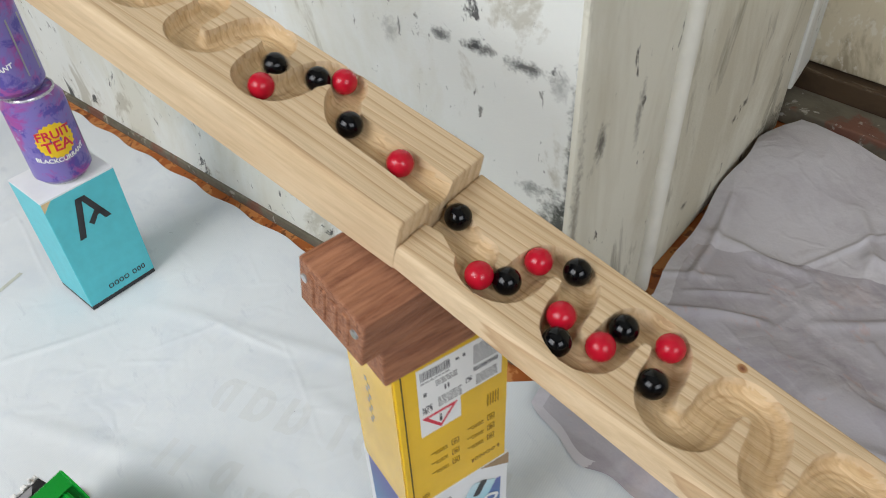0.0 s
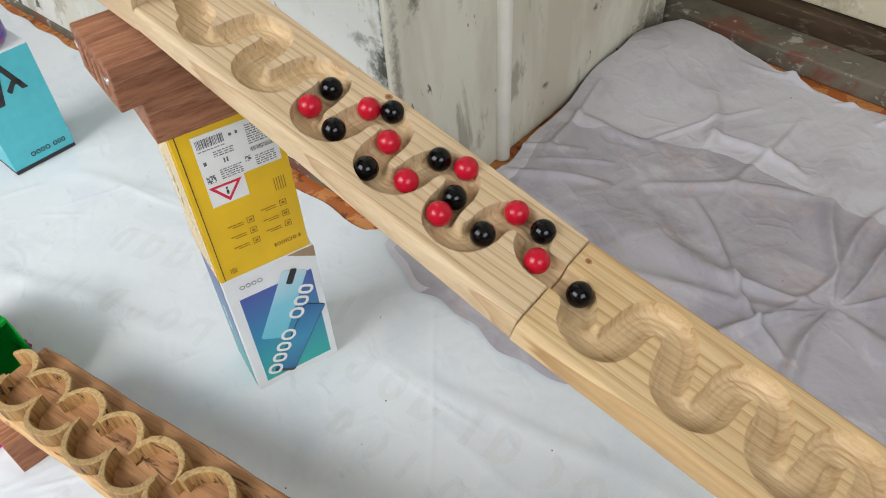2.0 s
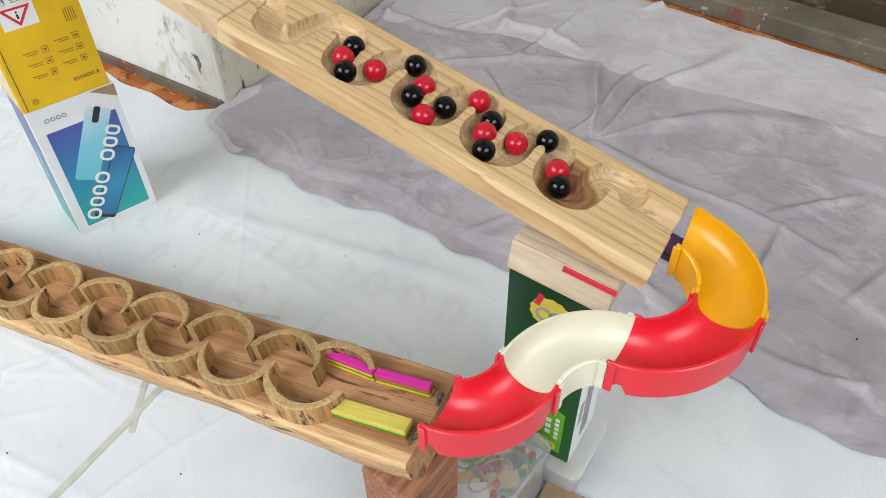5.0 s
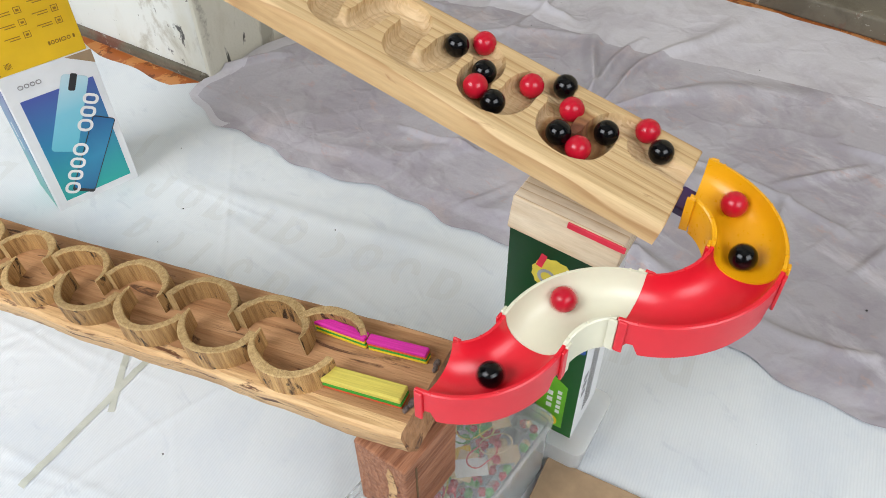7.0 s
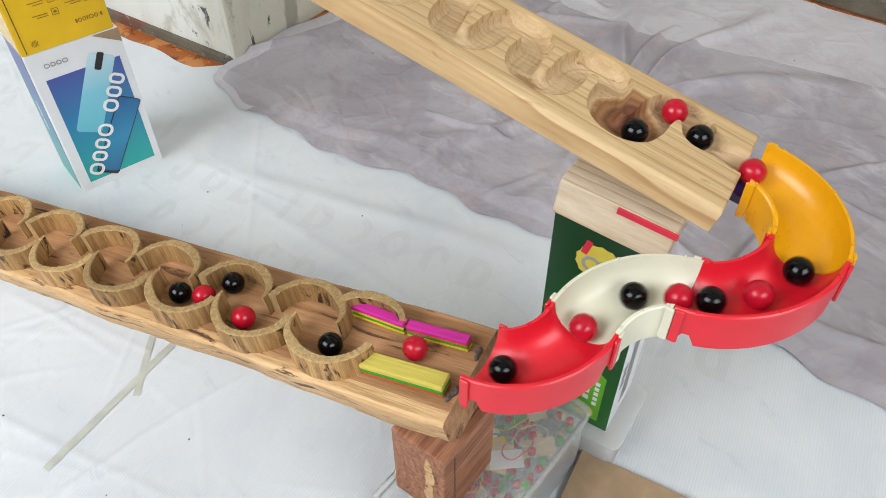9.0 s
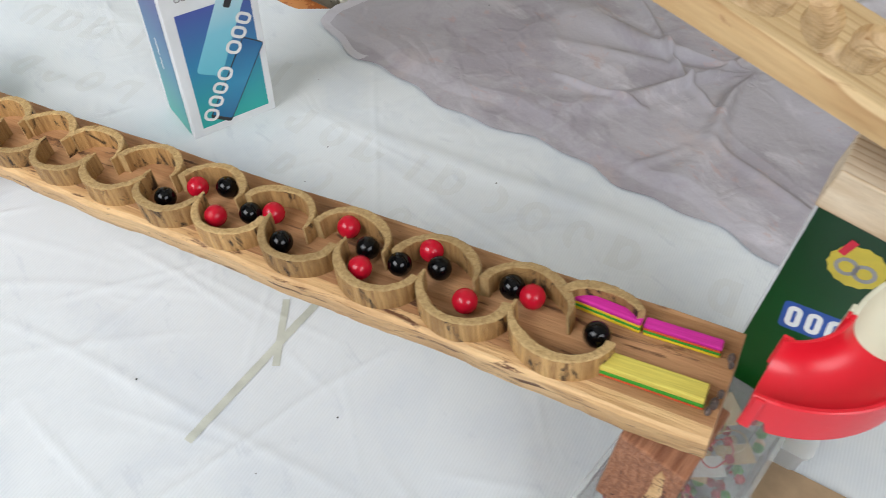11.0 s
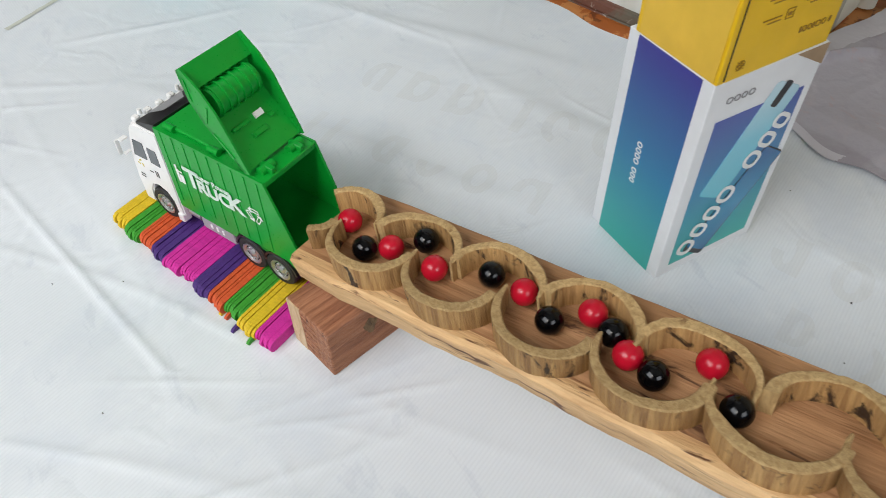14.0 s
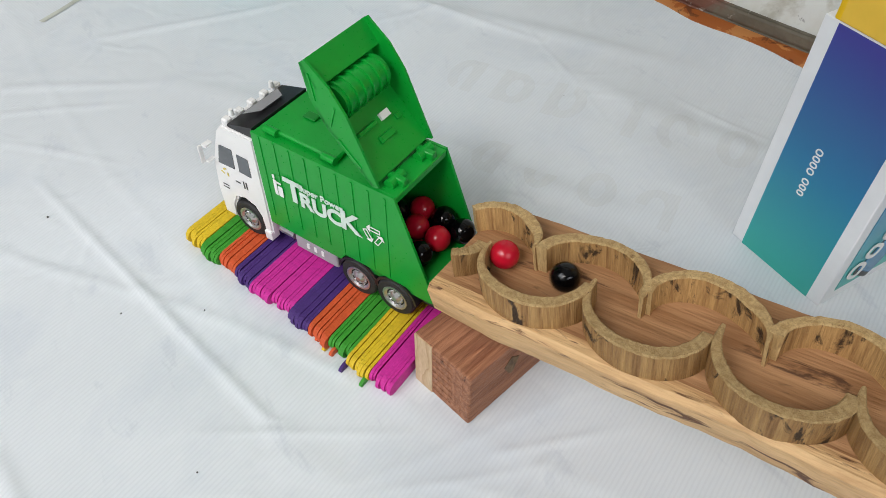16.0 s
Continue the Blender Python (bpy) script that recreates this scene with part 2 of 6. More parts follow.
TARP = blotched("white_tarpaulin", (0.71, 0.75, 0.78), [((0.57, 0.62, 0.68), 9, (1, 1, 1), 0.50, 0.14, 0.5), ((0.48, 0.52, 0.58), 45, (1, 0.4, 1), 0.60, 0.08, 0.35), ((0.22, 0.22, 0.22), 120, (1, 1, 1), 0.745, 0.02, 0.7)], rough=0.42, bump=0.12, weave=125, crinkle=((6, 0.16), (17, 0.09)))
FADED = blotched("faded_tarp_print", (0.672, 0.705, 0.722), [((0.57, 0.61, 0.66), 9, (1, 1, 1), 0.50, 0.14, 0.5), ((0.50, 0.53, 0.57), 45, (1, 0.4, 1), 0.58, 0.1, 0.4)], rough=0.42, bump=0.12, weave=125, crinkle=((6, 0.16), (17, 0.09)))
CLOTH = blotched("sheer_grey_cloth", (0.43, 0.41, 0.445), [((0.32, 0.295, 0.33), 8, (1, 1, 1), 0.47, 0.12, 0.75), ((0.50, 0.41, 0.395), 13, (1, 1, 1), 0.55, 0.12, 0.4), ((0.60, 0.58, 0.62), 20, (1, 0.35, 1), 0.565, 0.12, 0.6), ((0.46, 0.33, 0.30), 60, (1, 0.5, 1), 0.60, 0.06, 0.5)], rough=0.85, bump=0.3, crinkle=((8, 0.38), (23, 0.16)))
HEM = blotched("white_cloth_hem", (0.575, 0.56, 0.60), [((0.43, 0.405, 0.445), 11, (1, 1, 1), 0.48, 0.14, 0.6)], rough=0.85, bump=0.3, crinkle=((7, 0.36), (21, 0.14)))
TILE = blotched("orange_patterned_tile", (0.42, 0.125, 0.032), [((0.60, 0.26, 0.085), 22, (1, 1, 1), 0.49, 0.03, 0.85), ((0.13, 0.04, 0.018), 40, (1, 1, 1), 0.56, 0.04, 0.8)], rough=0.3, bump=0.03)
PLASTER = blotched("dirty_white_plaster", (0.74, 0.75, 0.71), [((0.56, 0.53, 0.42), 5, (1, 1, 0.5), 0.48, 0.16, 0.6), ((0.36, 0.33, 0.25), 11, (1, 1, 0.7), 0.57, 0.07, 0.6), ((0.04, 0.04, 0.042), 17, (1, 1, 0.8), 0.625, 0.035, 0.9), ((0.10, 0.095, 0.085), 70, (1, 1, 0.5), 0.635, 0.04, 0.8)], rough=0.75, bump=0.5, marks=[((0.035, 0.035, 0.038), (0.993, 0, 0.389), (0.016, 1, 0.010), 0.8), ((0.035, 0.035, 0.038), (1.036, 0, 0.388), (0.026, 1, 0.010), 0.95), ((0.035, 0.035, 0.038), (1.086, 0, 0.384), (0.032, 1, 0.010), 0.85), ((0.035, 0.035, 0.038), (1.122, 0, 0.378), (0.013, 1, 0.024), 0.45), ((0.06, 0.065, 0.055), (1.132, 0, 0.235), (0.030, 1, 0.050), 0.95), ((0.06, 0.065, 0.055), (1.139, 0, 0.31), (0.010, 1, 0.13), 0.9), ((0.06, 0.065, 0.055), (1.100, 0, 0.262), (0.026, 1, 0.012), 0.6), ((0.035, 0.035, 0.038), (0.93, 0, 0.375), (0.014, 1, 0.020), 0.35)])
PLASTER_B = blotched("yellowed_plaster", (0.72, 0.70, 0.60), [((0.50, 0.46, 0.35), 5, (1, 1, 0.4), 0.47, 0.15, 0.65), ((0.22, 0.20, 0.15), 14, (1, 1, 0.35), 0.58, 0.07, 0.6), ((0.045, 0.04, 0.035), 44, (1, 1, 0.35), 0.645, 0.03, 0.9)], rough=0.75, bump=0.5, marks=[((0.06, 0.055, 0.05), (0.045, 0, 0.305), (0.014, 1, 0.03), 0.8), ((0.10, 0.09, 0.075), (0.119, 0, 0.301), (0.010, 1, 0.055), 0.6), ((0.04, 0.035, 0.03), (0.214, 0, 0.323), (0.009, 1, 0.022), 0.8), ((0.04, 0.035, 0.03), (0.459, 0, 0.146), (0.012, 1, 0.010), 0.9), ((0.04, 0.035, 0.03), (0.428, 0, 0.135), (0.012, 1, 0.008), 0.8), ((0.04, 0.035, 0.03), (0.306, 0, 0.064), (0.012, 1, 0.008), 0.8), ((0.09, 0.08, 0.06), (0.62, 0, 0.02), (0.12, 1, 0.05), 0.8), ((0.12, 0.10, 0.08), (0.01, 0, 0.2), (0.010, 1, 0.2), 0.6)])
CONCRETE = blotched("worn_grey_sill", (0.185, 0.165, 0.125), [((0.12, 0.105, 0.078), 12, (1, 1, 1), 0.47, 0.12, 0.8), ((0.20, 0.07, 0.048), 9, (1, 1, 1), 0.54, 0.06, 0.7), ((0.50, 0.48, 0.42), 40, (1, 1, 1), 0.60, 0.05, 0.7)], rough=0.7, bump=0.6)
SILLWOOD = blotched("dark_sill_wood", (0.085, 0.055, 0.032), [((0.055, 0.035, 0.022), 14, (0.3, 1, 1), 0.48, 0.1, 0.8), ((0.20, 0.16, 0.11), 40, (0.3, 1, 1), 0.58, 0.06, 0.6)], rough=0.6, bump=0.4)
PANEL = blotched("weathered_door", (0.64, 0.57, 0.42), [((0.30, 0.25, 0.17), 14, (1, 1, 0.6), 0.48, 0.12, 0.8), ((0.70, 0.67, 0.58), 40, (1, 1, 0.6), 0.56, 0.06, 0.7)], rough=0.7, bump=0.4)
# for the unseen ceiling and closing walls, darkened to lower the fill light
CEIL = plain("dim_unseen_ceiling", (0.50, 0.50, 0.48), 0.8)
OUT_WALL = blotched("dim_unseen_plaster", (0.36, 0.345, 0.31), [((0.27, 0.25, 0.21), 5, (1, 1, 0.5), 0.48, 0.16, 0.6)], rough=0.8, bump=0.3)
PIPE = plain("white_pvc", (0.74, 0.725, 0.65), 0.4, var=0.08, scale=20)
RED_BALL = plain("red_gloss_marble", (0.46, 0.006, 0.022), 0.2, var=0.10, scale=160, bump=0.03, spec=0.4)
BLACK_BALL = plain("black_glass_marble", (0.0015, 0.0015, 0.002), 0.04, var=0.1, bump=0.0, spec=0.30)
ORANGE_P = plain("orange_plastic", (0.74, 0.345, 0.004), 0.3, var=0.05, scale=40, bump=0.02)
RED_P = plain("red_plastic", (0.68, 0.012, 0.026), 0.34, var=0.05, scale=40, bump=0.02)
CREAM_P = plain("cream_plastic", (0.68, 0.66, 0.51), 0.34, var=0.04, scale=40, bump=0.02)
PURPLE_P = plain("purple_plastic", (0.035, 0.012, 0.10), 0.4)
GREEN_P = plain("green_truck_plastic", (0.003, 0.30, 0.030), 0.3, var=0.06, scale=60, bump=0.02, spec=0.35)
# truck green at two thirds: the bin's shade as colour, also on the roof handle
SHADE_GREEN_P = plain("green_truck_shaded", (0.002, 0.20, 0.020), 0.35, spec=0.3)
WHITE_P = plain("white_truck_plastic", (0.80, 0.80, 0.79), 0.3, var=0.03)
GREY_P = plain("grey_truck_plastic", (0.34, 0.33, 0.36), 0.4)
TYRE = plain("black_rubber", (0.018, 0.018, 0.018), 0.7)
RIM = plain("silver_rim", (0.55, 0.55, 0.56), 0.3, metal=0.8)
BLACK_P = plain("black_trim", (0.015, 0.015, 0.017), 0.35)
GLASS_P = plain("dark_truck_glass", (0.10, 0.11, 0.12), 0.12)
PRINT_W = plain("white_print", (0.80, 0.81, 0.80), 0.5, var=0.03)
PRINT_K = plain("black_print", (0.022, 0.022, 0.025), 0.45)
PRINT_FINE = plain("dark_grey_print", (0.12, 0.12, 0.13), 0.5)
PRINT_GREY = plain("grey_print", (0.30, 0.30, 0.31), 0.5)
GLUE = plain("hardened_glue", (0.17, 0.13, 0.115), 0.35, var=0.5, scale=500, bump=0.8)
PRINT_R = plain("red_print", (0.62, 0.02, 0.05), 0.45)
CARD_W = plain("white_card", (0.78, 0.80, 0.82), 0.42, var=0.03)
CARD_Y = plain("yellow_card", (0.80, 0.50, 0.008), 0.40, var=0.06, scale=30)
CARD_TAN = plain("worn_card_side", (0.68, 0.50, 0.28), 0.5, var=0.12, scale=25)
CARD_CYAN = plain("turquoise_card", (0.09, 0.52, 0.60), 0.4, var=0.06)
CARD_KRAFT = plain("kraft_card", (0.36, 0.25, 0.15), 0.75, var=0.15)
SIDE_BLUE = gradient("blue_green_side", 2, 0.0, 0.165, (0.03, 0.40, 0.34), (0.03, 0.20, 0.38), (0.06, 0.06, 0.30))
FRONT_BLUE = gradient("blue_green_front", 2, 0.01, 0.155, (0.02, 0.40, 0.36), (0.03, 0.22, 0.42), (0.08, 0.07, 0.36))
PHONE_A = gradient("pale_phone", 2, 0.06, 0.16, (0.12, 0.50, 0.62), (0.22, 0.58, 0.72), (0.62, 0.76, 0.82), 0.25)
PHONE_B = gradient("blue_phone", 2, 0.0, 0.1, (0.02, 0.12, 0.28), (0.03, 0.26, 0.46), (0.02, 0.10, 0.30), 0.2)
GREEN_CARD = gradient("green_card", 2, 0.0, 0.21, (0.010, 0.13, 0.014), (0.005, 0.065, 0.012), (0.003, 0.030, 0.010), 0.3)
CAN = blotched("purple_can", (0.20, 0.16, 0.44), [((0.34, 0.06, 0.26), 22, (1, 1, 1), 0.5, 0.08, 0.8), ((0.07, 0.06, 0.30), 36, (1, 1, 1), 0.55, 0.06, 0.8), ((0.42, 0.44, 0.62), 50, (1, 1, 1), 0.64, 0.05, 0.6)], rough=0.3, bump=0.02)
ALU = plain("can_metal", (0.60, 0.60, 0.62), 0.28, metal=0.9)
YELLOW_INK = plain("yellow_badge", (0.82, 0.56, 0.01), 0.4)
GOLD_INK = plain("gold_badge", (0.62, 0.50, 0.06), 0.4)
CARD_SIDE = plain("glossy_yellow_card", (0.78, 0.50, 0.07), 0.16, var=0.10, scale=25)
BROWN_INK = plain("brown_ink", (0.30, 0.16, 0.01), 0.5)
LIME = plain("lime_ink", (0.14, 0.46, 0.02), 0.35)
TITLE_BLUE = plain("blue_ink", (0.03, 0.09, 0.36), 0.35)
TRUCK_INK = plain("pale_truck_ink", (0.62, 0.74, 0.66), 0.45, var=0.05)
TAPE = plain("yellowed_clear_tape", (0.50, 0.52, 0.46), 0.3, var=0.15)
STICKS = {k: wood(k + "_stick", c, tuple(v * 0.76 for v in c), grain=(12, 300, 300), bump=0.3) for k, c in (
    ("yellow", (0.78, 0.54, 0.025)), ("lemon", (0.72, 0.61, 0.12)), ("green", (0.05, 0.33, 0.03)), ("orange", (0.68, 0.105, 0.03)), ("purple", (0.075, 0.03, 0.19)), ("magenta", (0.66, 0.03, 0.34)))}


def clear_plastic(name="clear_plastic", through_it=0.86, rough=0.18):
    m, n, l, p = nodes_of(name)
    p.inputs["Base Color"].default_value = (0.93, 0.95, 0.95, 1)
    p.inputs["Roughness"].default_value = rough
    p.inputs["IOR"].default_value = 1.12
    p.inputs["Transmission Weight"].default_value = through_it
    v = place(n, l)
    bumped(n, l, p, noise_tex(n, l, v, 60, 3), 0.1)
    return m


CLEAR = clear_plastic()
FROST = clear_plastic("frosted_plastic", 0.66, 0.35)


# ---- mesh helpers ----
def matrix_of(fr, s=0.0, c=0.0, h=0.0):
    m = Matrix.Identity(4)
    for k, a in enumerate((fr.d, fr.c, fr.n)):
        for j in range(3):
            m[j][k] = a[j]
    m.translation = Vector(fr.at(s, c, h))
    return m


def mesh_of(name, bm, material, smooth=False):
    me = bpy.data.meshes.new(name)
    bmesh.ops.recalc_face_normals(bm, faces=bm.faces)
    bm.to_mesh(me)
    bm.free()
    for m in (material if isinstance(material, (list, tuple)) else [material]):
        me.materials.append(m)
    if smooth:
        me.shade_smooth()
        me.set_sharp_from_angle(angle=radians(38))
    return me


def part(name, bm, material, parent, label="", at=None, smooth=False):
    ob = new(name, mesh_of(name, bm, material, smooth))
    ob.parent = parent
    if at is not None:
        ob.matrix_local = at
    return tagged(ob, label)


def thing(name, at, label, category, group="", kind=""):
    ob = new(name)
    ob.empty_display_size = 0.02
    ob.matrix_world = at
    return tagged(ob, label, category, group, kind)


def solid(name, bm, material, at, label, category, group="", kind="", smooth=False):
    ob = new(name, mesh_of(name, bm, material, smooth))
    ob.matrix_world = at
    return tagged(ob, label, category, group, kind)


def box(x0, x1, y0, y1, z0, z1, bevel=0.0, seg=1, bm=None):
    bm = bm or bmesh.new()
    r = bmesh.ops.create_cube(bm, size=1.0, matrix=Matrix.Translation(((x0 + x1) / 2, (y0 + y1) / 2, (z0 + z1) / 2)) @ Matrix.Diagonal((x1 - x0, y1 - y0, z1 - z0, 1)))
    if bevel:
        edges = {e for v in r["verts"] for e in v.link_edges}
        bmesh.ops.bevel(bm, geom=list(edges), offset=bevel, segments=seg, profile=0.5, affect="EDGES")
    return bm


def tube(r0, r1, z0, z1, seg=24, bm=None, m=None, caps=True):
    bm = bm or bmesh.new()
    mat = (m or Matrix.Identity(4)) @ Matrix.Translation((0, 0, (z0 + z1) / 2))
    bmesh.ops.create_cone(bm, cap_ends=caps, segments=seg, radius1=r0, radius2=r1, depth=z1 - z0, matrix=mat)
    return bm


def prism(outline, z0, z1, bm=None, m=None):
    """An outline in x, y drawn out from z0 to z1."""
    bm = bm or bmesh.new()
    m = m or Matrix.Identity(4)
    lo = [bm.verts.new(m @ Vector((x, y, z0))) for x, y in outline]
    hi = [bm.verts.new(m @ Vector((x, y, z1))) for x, y in outline]
    bm.faces.new(lo[::-1])
    bm.faces.new(hi)
    for k in range(len(lo)):
        j = (k + 1) % len(lo)
        bm.faces.new((lo[k], lo[j], hi[j], hi[k]))
    return bm


def lathe(profile, seg=32, bm=None):
    bm = bm or bmesh.new()
    rings = [[bm.verts.new((r * math.cos(2 * math.pi * k / seg), r * math.sin(2 * math.pi * k / seg), z)) for k in range(seg)] for r, z in profile]
    for a, b in zip(rings, rings[1:]):
        for k in range(seg):
            j = (k + 1) % seg
            bm.faces.new((a[k], a[j], b[j], b[k]))
    bm.faces.new(rings[0][::-1])
    bm.faces.new(rings[-1])
    return bm


def letters(name, body, size, material, parent, at, label="", thick=0.0002, shear=0.0, squeeze=1.0, bold=0.0):
    cu = bpy.data.curves.new(name, "FONT")
    cu.body, cu.size, cu.extrude, cu.shear, cu.offset = body, size, thick, shear, bold
    cu.align_x, cu.align_y = "CENTER", "CENTER"
    ob = new(name, cu)
    me = bpy.data.meshes.new_from_object(ob.evaluated_get(bpy.context.evaluated_depsgraph_get()))
    bpy.data.objects.remove(ob)
    me.transform(Matrix.Diagonal((squeeze, 1, 1, 1)))
    me.name = name
    me.materials.append(material)
    ob = new(name, me)
    ob.parent = parent
    ob.matrix_local = at
    return tagged(ob, label)


def sheet(name, x, y, z, materials, label, category, pick=None):
    """A sheet over a bent grid; pick chooses the second material."""
    nx, ny = x.shape
    idx = np.arange(nx * ny).reshape(nx, ny)
    q = np.stack([idx[:-1, :-1], idx[1:, :-1], idx[1:, 1:], idx[:-1, 1:]], -1).reshape(-1, 4)
    me = bpy.data.meshes.new(name)
    me.from_pydata(np.stack([x, y, z], -1).reshape(-1, 3).tolist(), [], q.tolist())
    for m in materials:
        me.materials.append(m)
    if pick is not None:
        me.polygons.foreach_set("material_index", pick[:-1, :-1].reshape(-1).astype(np.int32))
    me.shade_smooth()
    return tagged(new(name, me), label, category)


# ---- frames of the two runs and the way of the marbles ----
RB = 0.0077                                              # marble radius


class Frame:
    """A board's frame: along (downhill or uphill), across (level) and out of its top."""

    def __init__(self, origin, along):
        self.o = np.array(origin, float)
        self.d = np.array(along, float) / np.linalg.norm(along)
        self.c = np.cross((0, 0, 1), self.d)
        self.c /= np.linalg.norm(self.c)
        self.n = np.cross(self.d, self.c)

    def at(self, s, c=0.0, h=0.0):
        return self.o + self.d * s + self.c * c + self.n * h


UP = Frame((0.2757, -0.5849, 0.2808), (0.32826, -0.91226, -0.24499))
LOW = Frame((-0.0886, -0.1858, 0.1425), (0.3963, -0.9063, 0.1468))
LOW_TOP = -0.016                                         # board top under the tops of the rings
WALL = 0.0019                                            # run of the channel's wall, rim to floor
GROOVE = 0.0100                                          # depth of the routed channel


def smooth_line(points, step=0.0012):
    """A Catmull-Rom line through the points, evenly sampled."""
    p = np.array(points, float)
    p = np.vstack([2 * p[0] - p[1], p, 2 * p[-1] - p[-2]])
    out = []
    for a, b, c, d in zip(p[:-3], p[1:-2], p[2:-1], p[3:]):
        n = max(2, int(np.linalg.norm(c - b) / step))
        t = np.linspace(0, 1, n, endpoint=False)[:, None]
        out.append(0.5 * (2 * b + (c - a) * t + (2 * a - 5 * b + 4 * c - d) * t * t + (3 * b - a - 3 * c + d) * t ** 3))
    out.append(p[-2][None])
    return np.vstack(out)


def lobe(s, c, mid, w=0.0134):
    inner = mid + (c - mid) * 0.32
    return [(s - w, inner), (s - w * 0.71, c - (c - mid) * 0.19), (s, c), (s + w * 0.71, c - (c - mid) * 0.19), (s + w, inner)]


def mid_two(s):
    return -0.036 + (s + 0.325) * (0.018 / -0.329)


def upper_lines():
    """Centre lines of the routed channel on the three upper boards, in the frame UP."""
    one = []
    for k, s in enumerate((-0.975, -0.947, -0.919, -0.891, -0.863, -0.835, -0.807, -0.779, -0.751)):
        one += lobe(s, -0.0115 + (0.0203 if k % 2 == 0 else -0.0203), -0.0115)
    one += [(-0.726, -0.0165), (-0.712, -0.0185), (-0.690, -0.0195), (-0.655, -0.0215)]
    two = [(-0.655, -0.0225), (-0.640, -0.022), (-0.628, -0.028)]
    for k in range(10):
        s = -0.6085 + 0.0276 * k
        m = mid_two(s)
        two += lobe(s, m + (0.0203 if k % 2 else -0.0203), m)
    two += [(-0.338, -0.033), (-0.324, -0.033)]
    three = [(-0.324, -0.033), (-0.313, -0.034)]
    m = -0.036
    for s, side in ((-0.291, -1), (-0.262, 1), (-0.233, -1), (-0.205, 1), (-0.178, -1), (-0.151, 1), (-0.125, -1), (-0.098, 1), (-0.071, -1), (-0.043, 1)):
        three += lobe(s, m + side * 0.0203, m)
    three += [(-0.021, -0.029), (-0.008, -0.031), (0.002, -0.031)]
    return [smooth_line(p) for p in (one, two, three)]


TRACK_JOINTS = ((0.2455, -0.6020, 0.2870), (0.2220, -0.6520, 0.2750), (0.1680, -0.6220, 0.2600), (0.1225, -0.5950, 0.2430), (0.0750, -0.5680, 0.2270))


def quarter(a, b, turn, n=24):
    """A quarter circle in plan from joint a to joint b; turn -1 bends to the right. Rows of place and way."""
    a, b = np.array(a), np.array(b)
    chord = b[:2] - a[:2]
    left = np.array((-chord[1], chord[0]))
    mid = (a[:2] + b[:2]) / 2 + left * 0.5 * turn
    r0 = a[:2] - mid
    rows = []
    for k in range(n + 1):
        f = k / n
        ang = turn * f * math.pi / 2
        r = np.array((r0[0] * math.cos(ang) - r0[1] * math.sin(ang), r0[0] * math.sin(ang) + r0[1] * math.cos(ang)))
        way = turn * np.array((-r[1], r[0])) / np.linalg.norm(r)
        rows.append((np.array((*(mid + r), a[2] + (b[2] - a[2]) * f)), way))
    return rows


TRACK_TURNS = (-1, -1, 1, -1)
LOW_MID = 0.003


def lower_line():
    pts = [(0.402, 0.010), (0.370, 0.006), (0.344, 0.005), (0.317, -0.011)]
    for k in range(19):
        s = 0.290 - 0.0288 * k
        pts.append((s, LOW_MID + (0.0155 if k % 2 == 0 else -0.0155)))
    pts += [(-0.268, 0.004), (-0.300, 0.006)]
    return smooth_line(pts)


TRUCK_O = (-0.238, 0.124, 0.012)
TRUCK_D = (-0.427, 0.904)


def truck_at(x, y, z):
    """x forward from the rear axle, y to the truck's right side from its near wheels, z over the sticks."""
    return np.array((TRUCK_O[0] + TRUCK_D[0] * x + TRUCK_D[1] * y, TRUCK_O[1] + TRUCK_D[1] * x - TRUCK_D[0] * y, TRUCK_O[2] + z))


def marble_way():
    """The whole way of a marble's centre, as places and outward directions across."""
    rows = []
    for k, line in enumerate(upper_lines()):
        lift = (0.0155 if k == 0 else 0.0) - GROOVE + RB
        rows += [UP.at(s, c, lift) for s, c in line]
    for (a, b), turn in zip(zip(TRACK_JOINTS, TRACK_JOINTS[1:]), TRACK_TURNS):
        rows += [p + np.array((0, 0, RB - 0.0185)) for p, _ in quarter(a, b, turn)]
    rows += [LOW.at(s, c, LOW_TOP + RB) for s, c in lower_line()]
    rows += [truck_at(-0.024, 0.027, 0.060), truck_at(-0.010, 0.026, 0.0535), truck_at(0.060, 0.026, 0.0520)]
    p = np.array(rows)
    keep = np.r_[True, np.linalg.norm(np.diff(p, axis=0), axis=1) > 2e-4]
    p = p[keep]
    u = np.r_[0, np.cumsum(np.linalg.norm(np.diff(p, axis=0), axis=1))]
    v = np.arange(0, u[-1], 0.001)
    p = np.stack([np.interp(v, u, p[:, k]) for k in range(3)], 1)
    way = np.gradient(p, axis=0)
    across = np.cross(way, (0, 0, 1))
    across /= np.linalg.norm(across, axis=1)[:, None]
    return v, p, across


# ---- the place: floor, walls, door sill, closing walls with windows ----
WALL_A, WALL_B = Vector((-0.075, 1.22, 0)), Vector((0.257, 0.1304, 0))      # the long wall and its end
WALL_C = Vector((0.90, 0.325, 0))                                          # inner corner by the door


def ground():
    me = box(-2.2, 1.6, -2.8, 2.6, -0.06, -0.003)
    return solid("floor", me, TILE, Matrix(), "orange and brown marbled ceramic floor tiles", "floor", kind="structure")


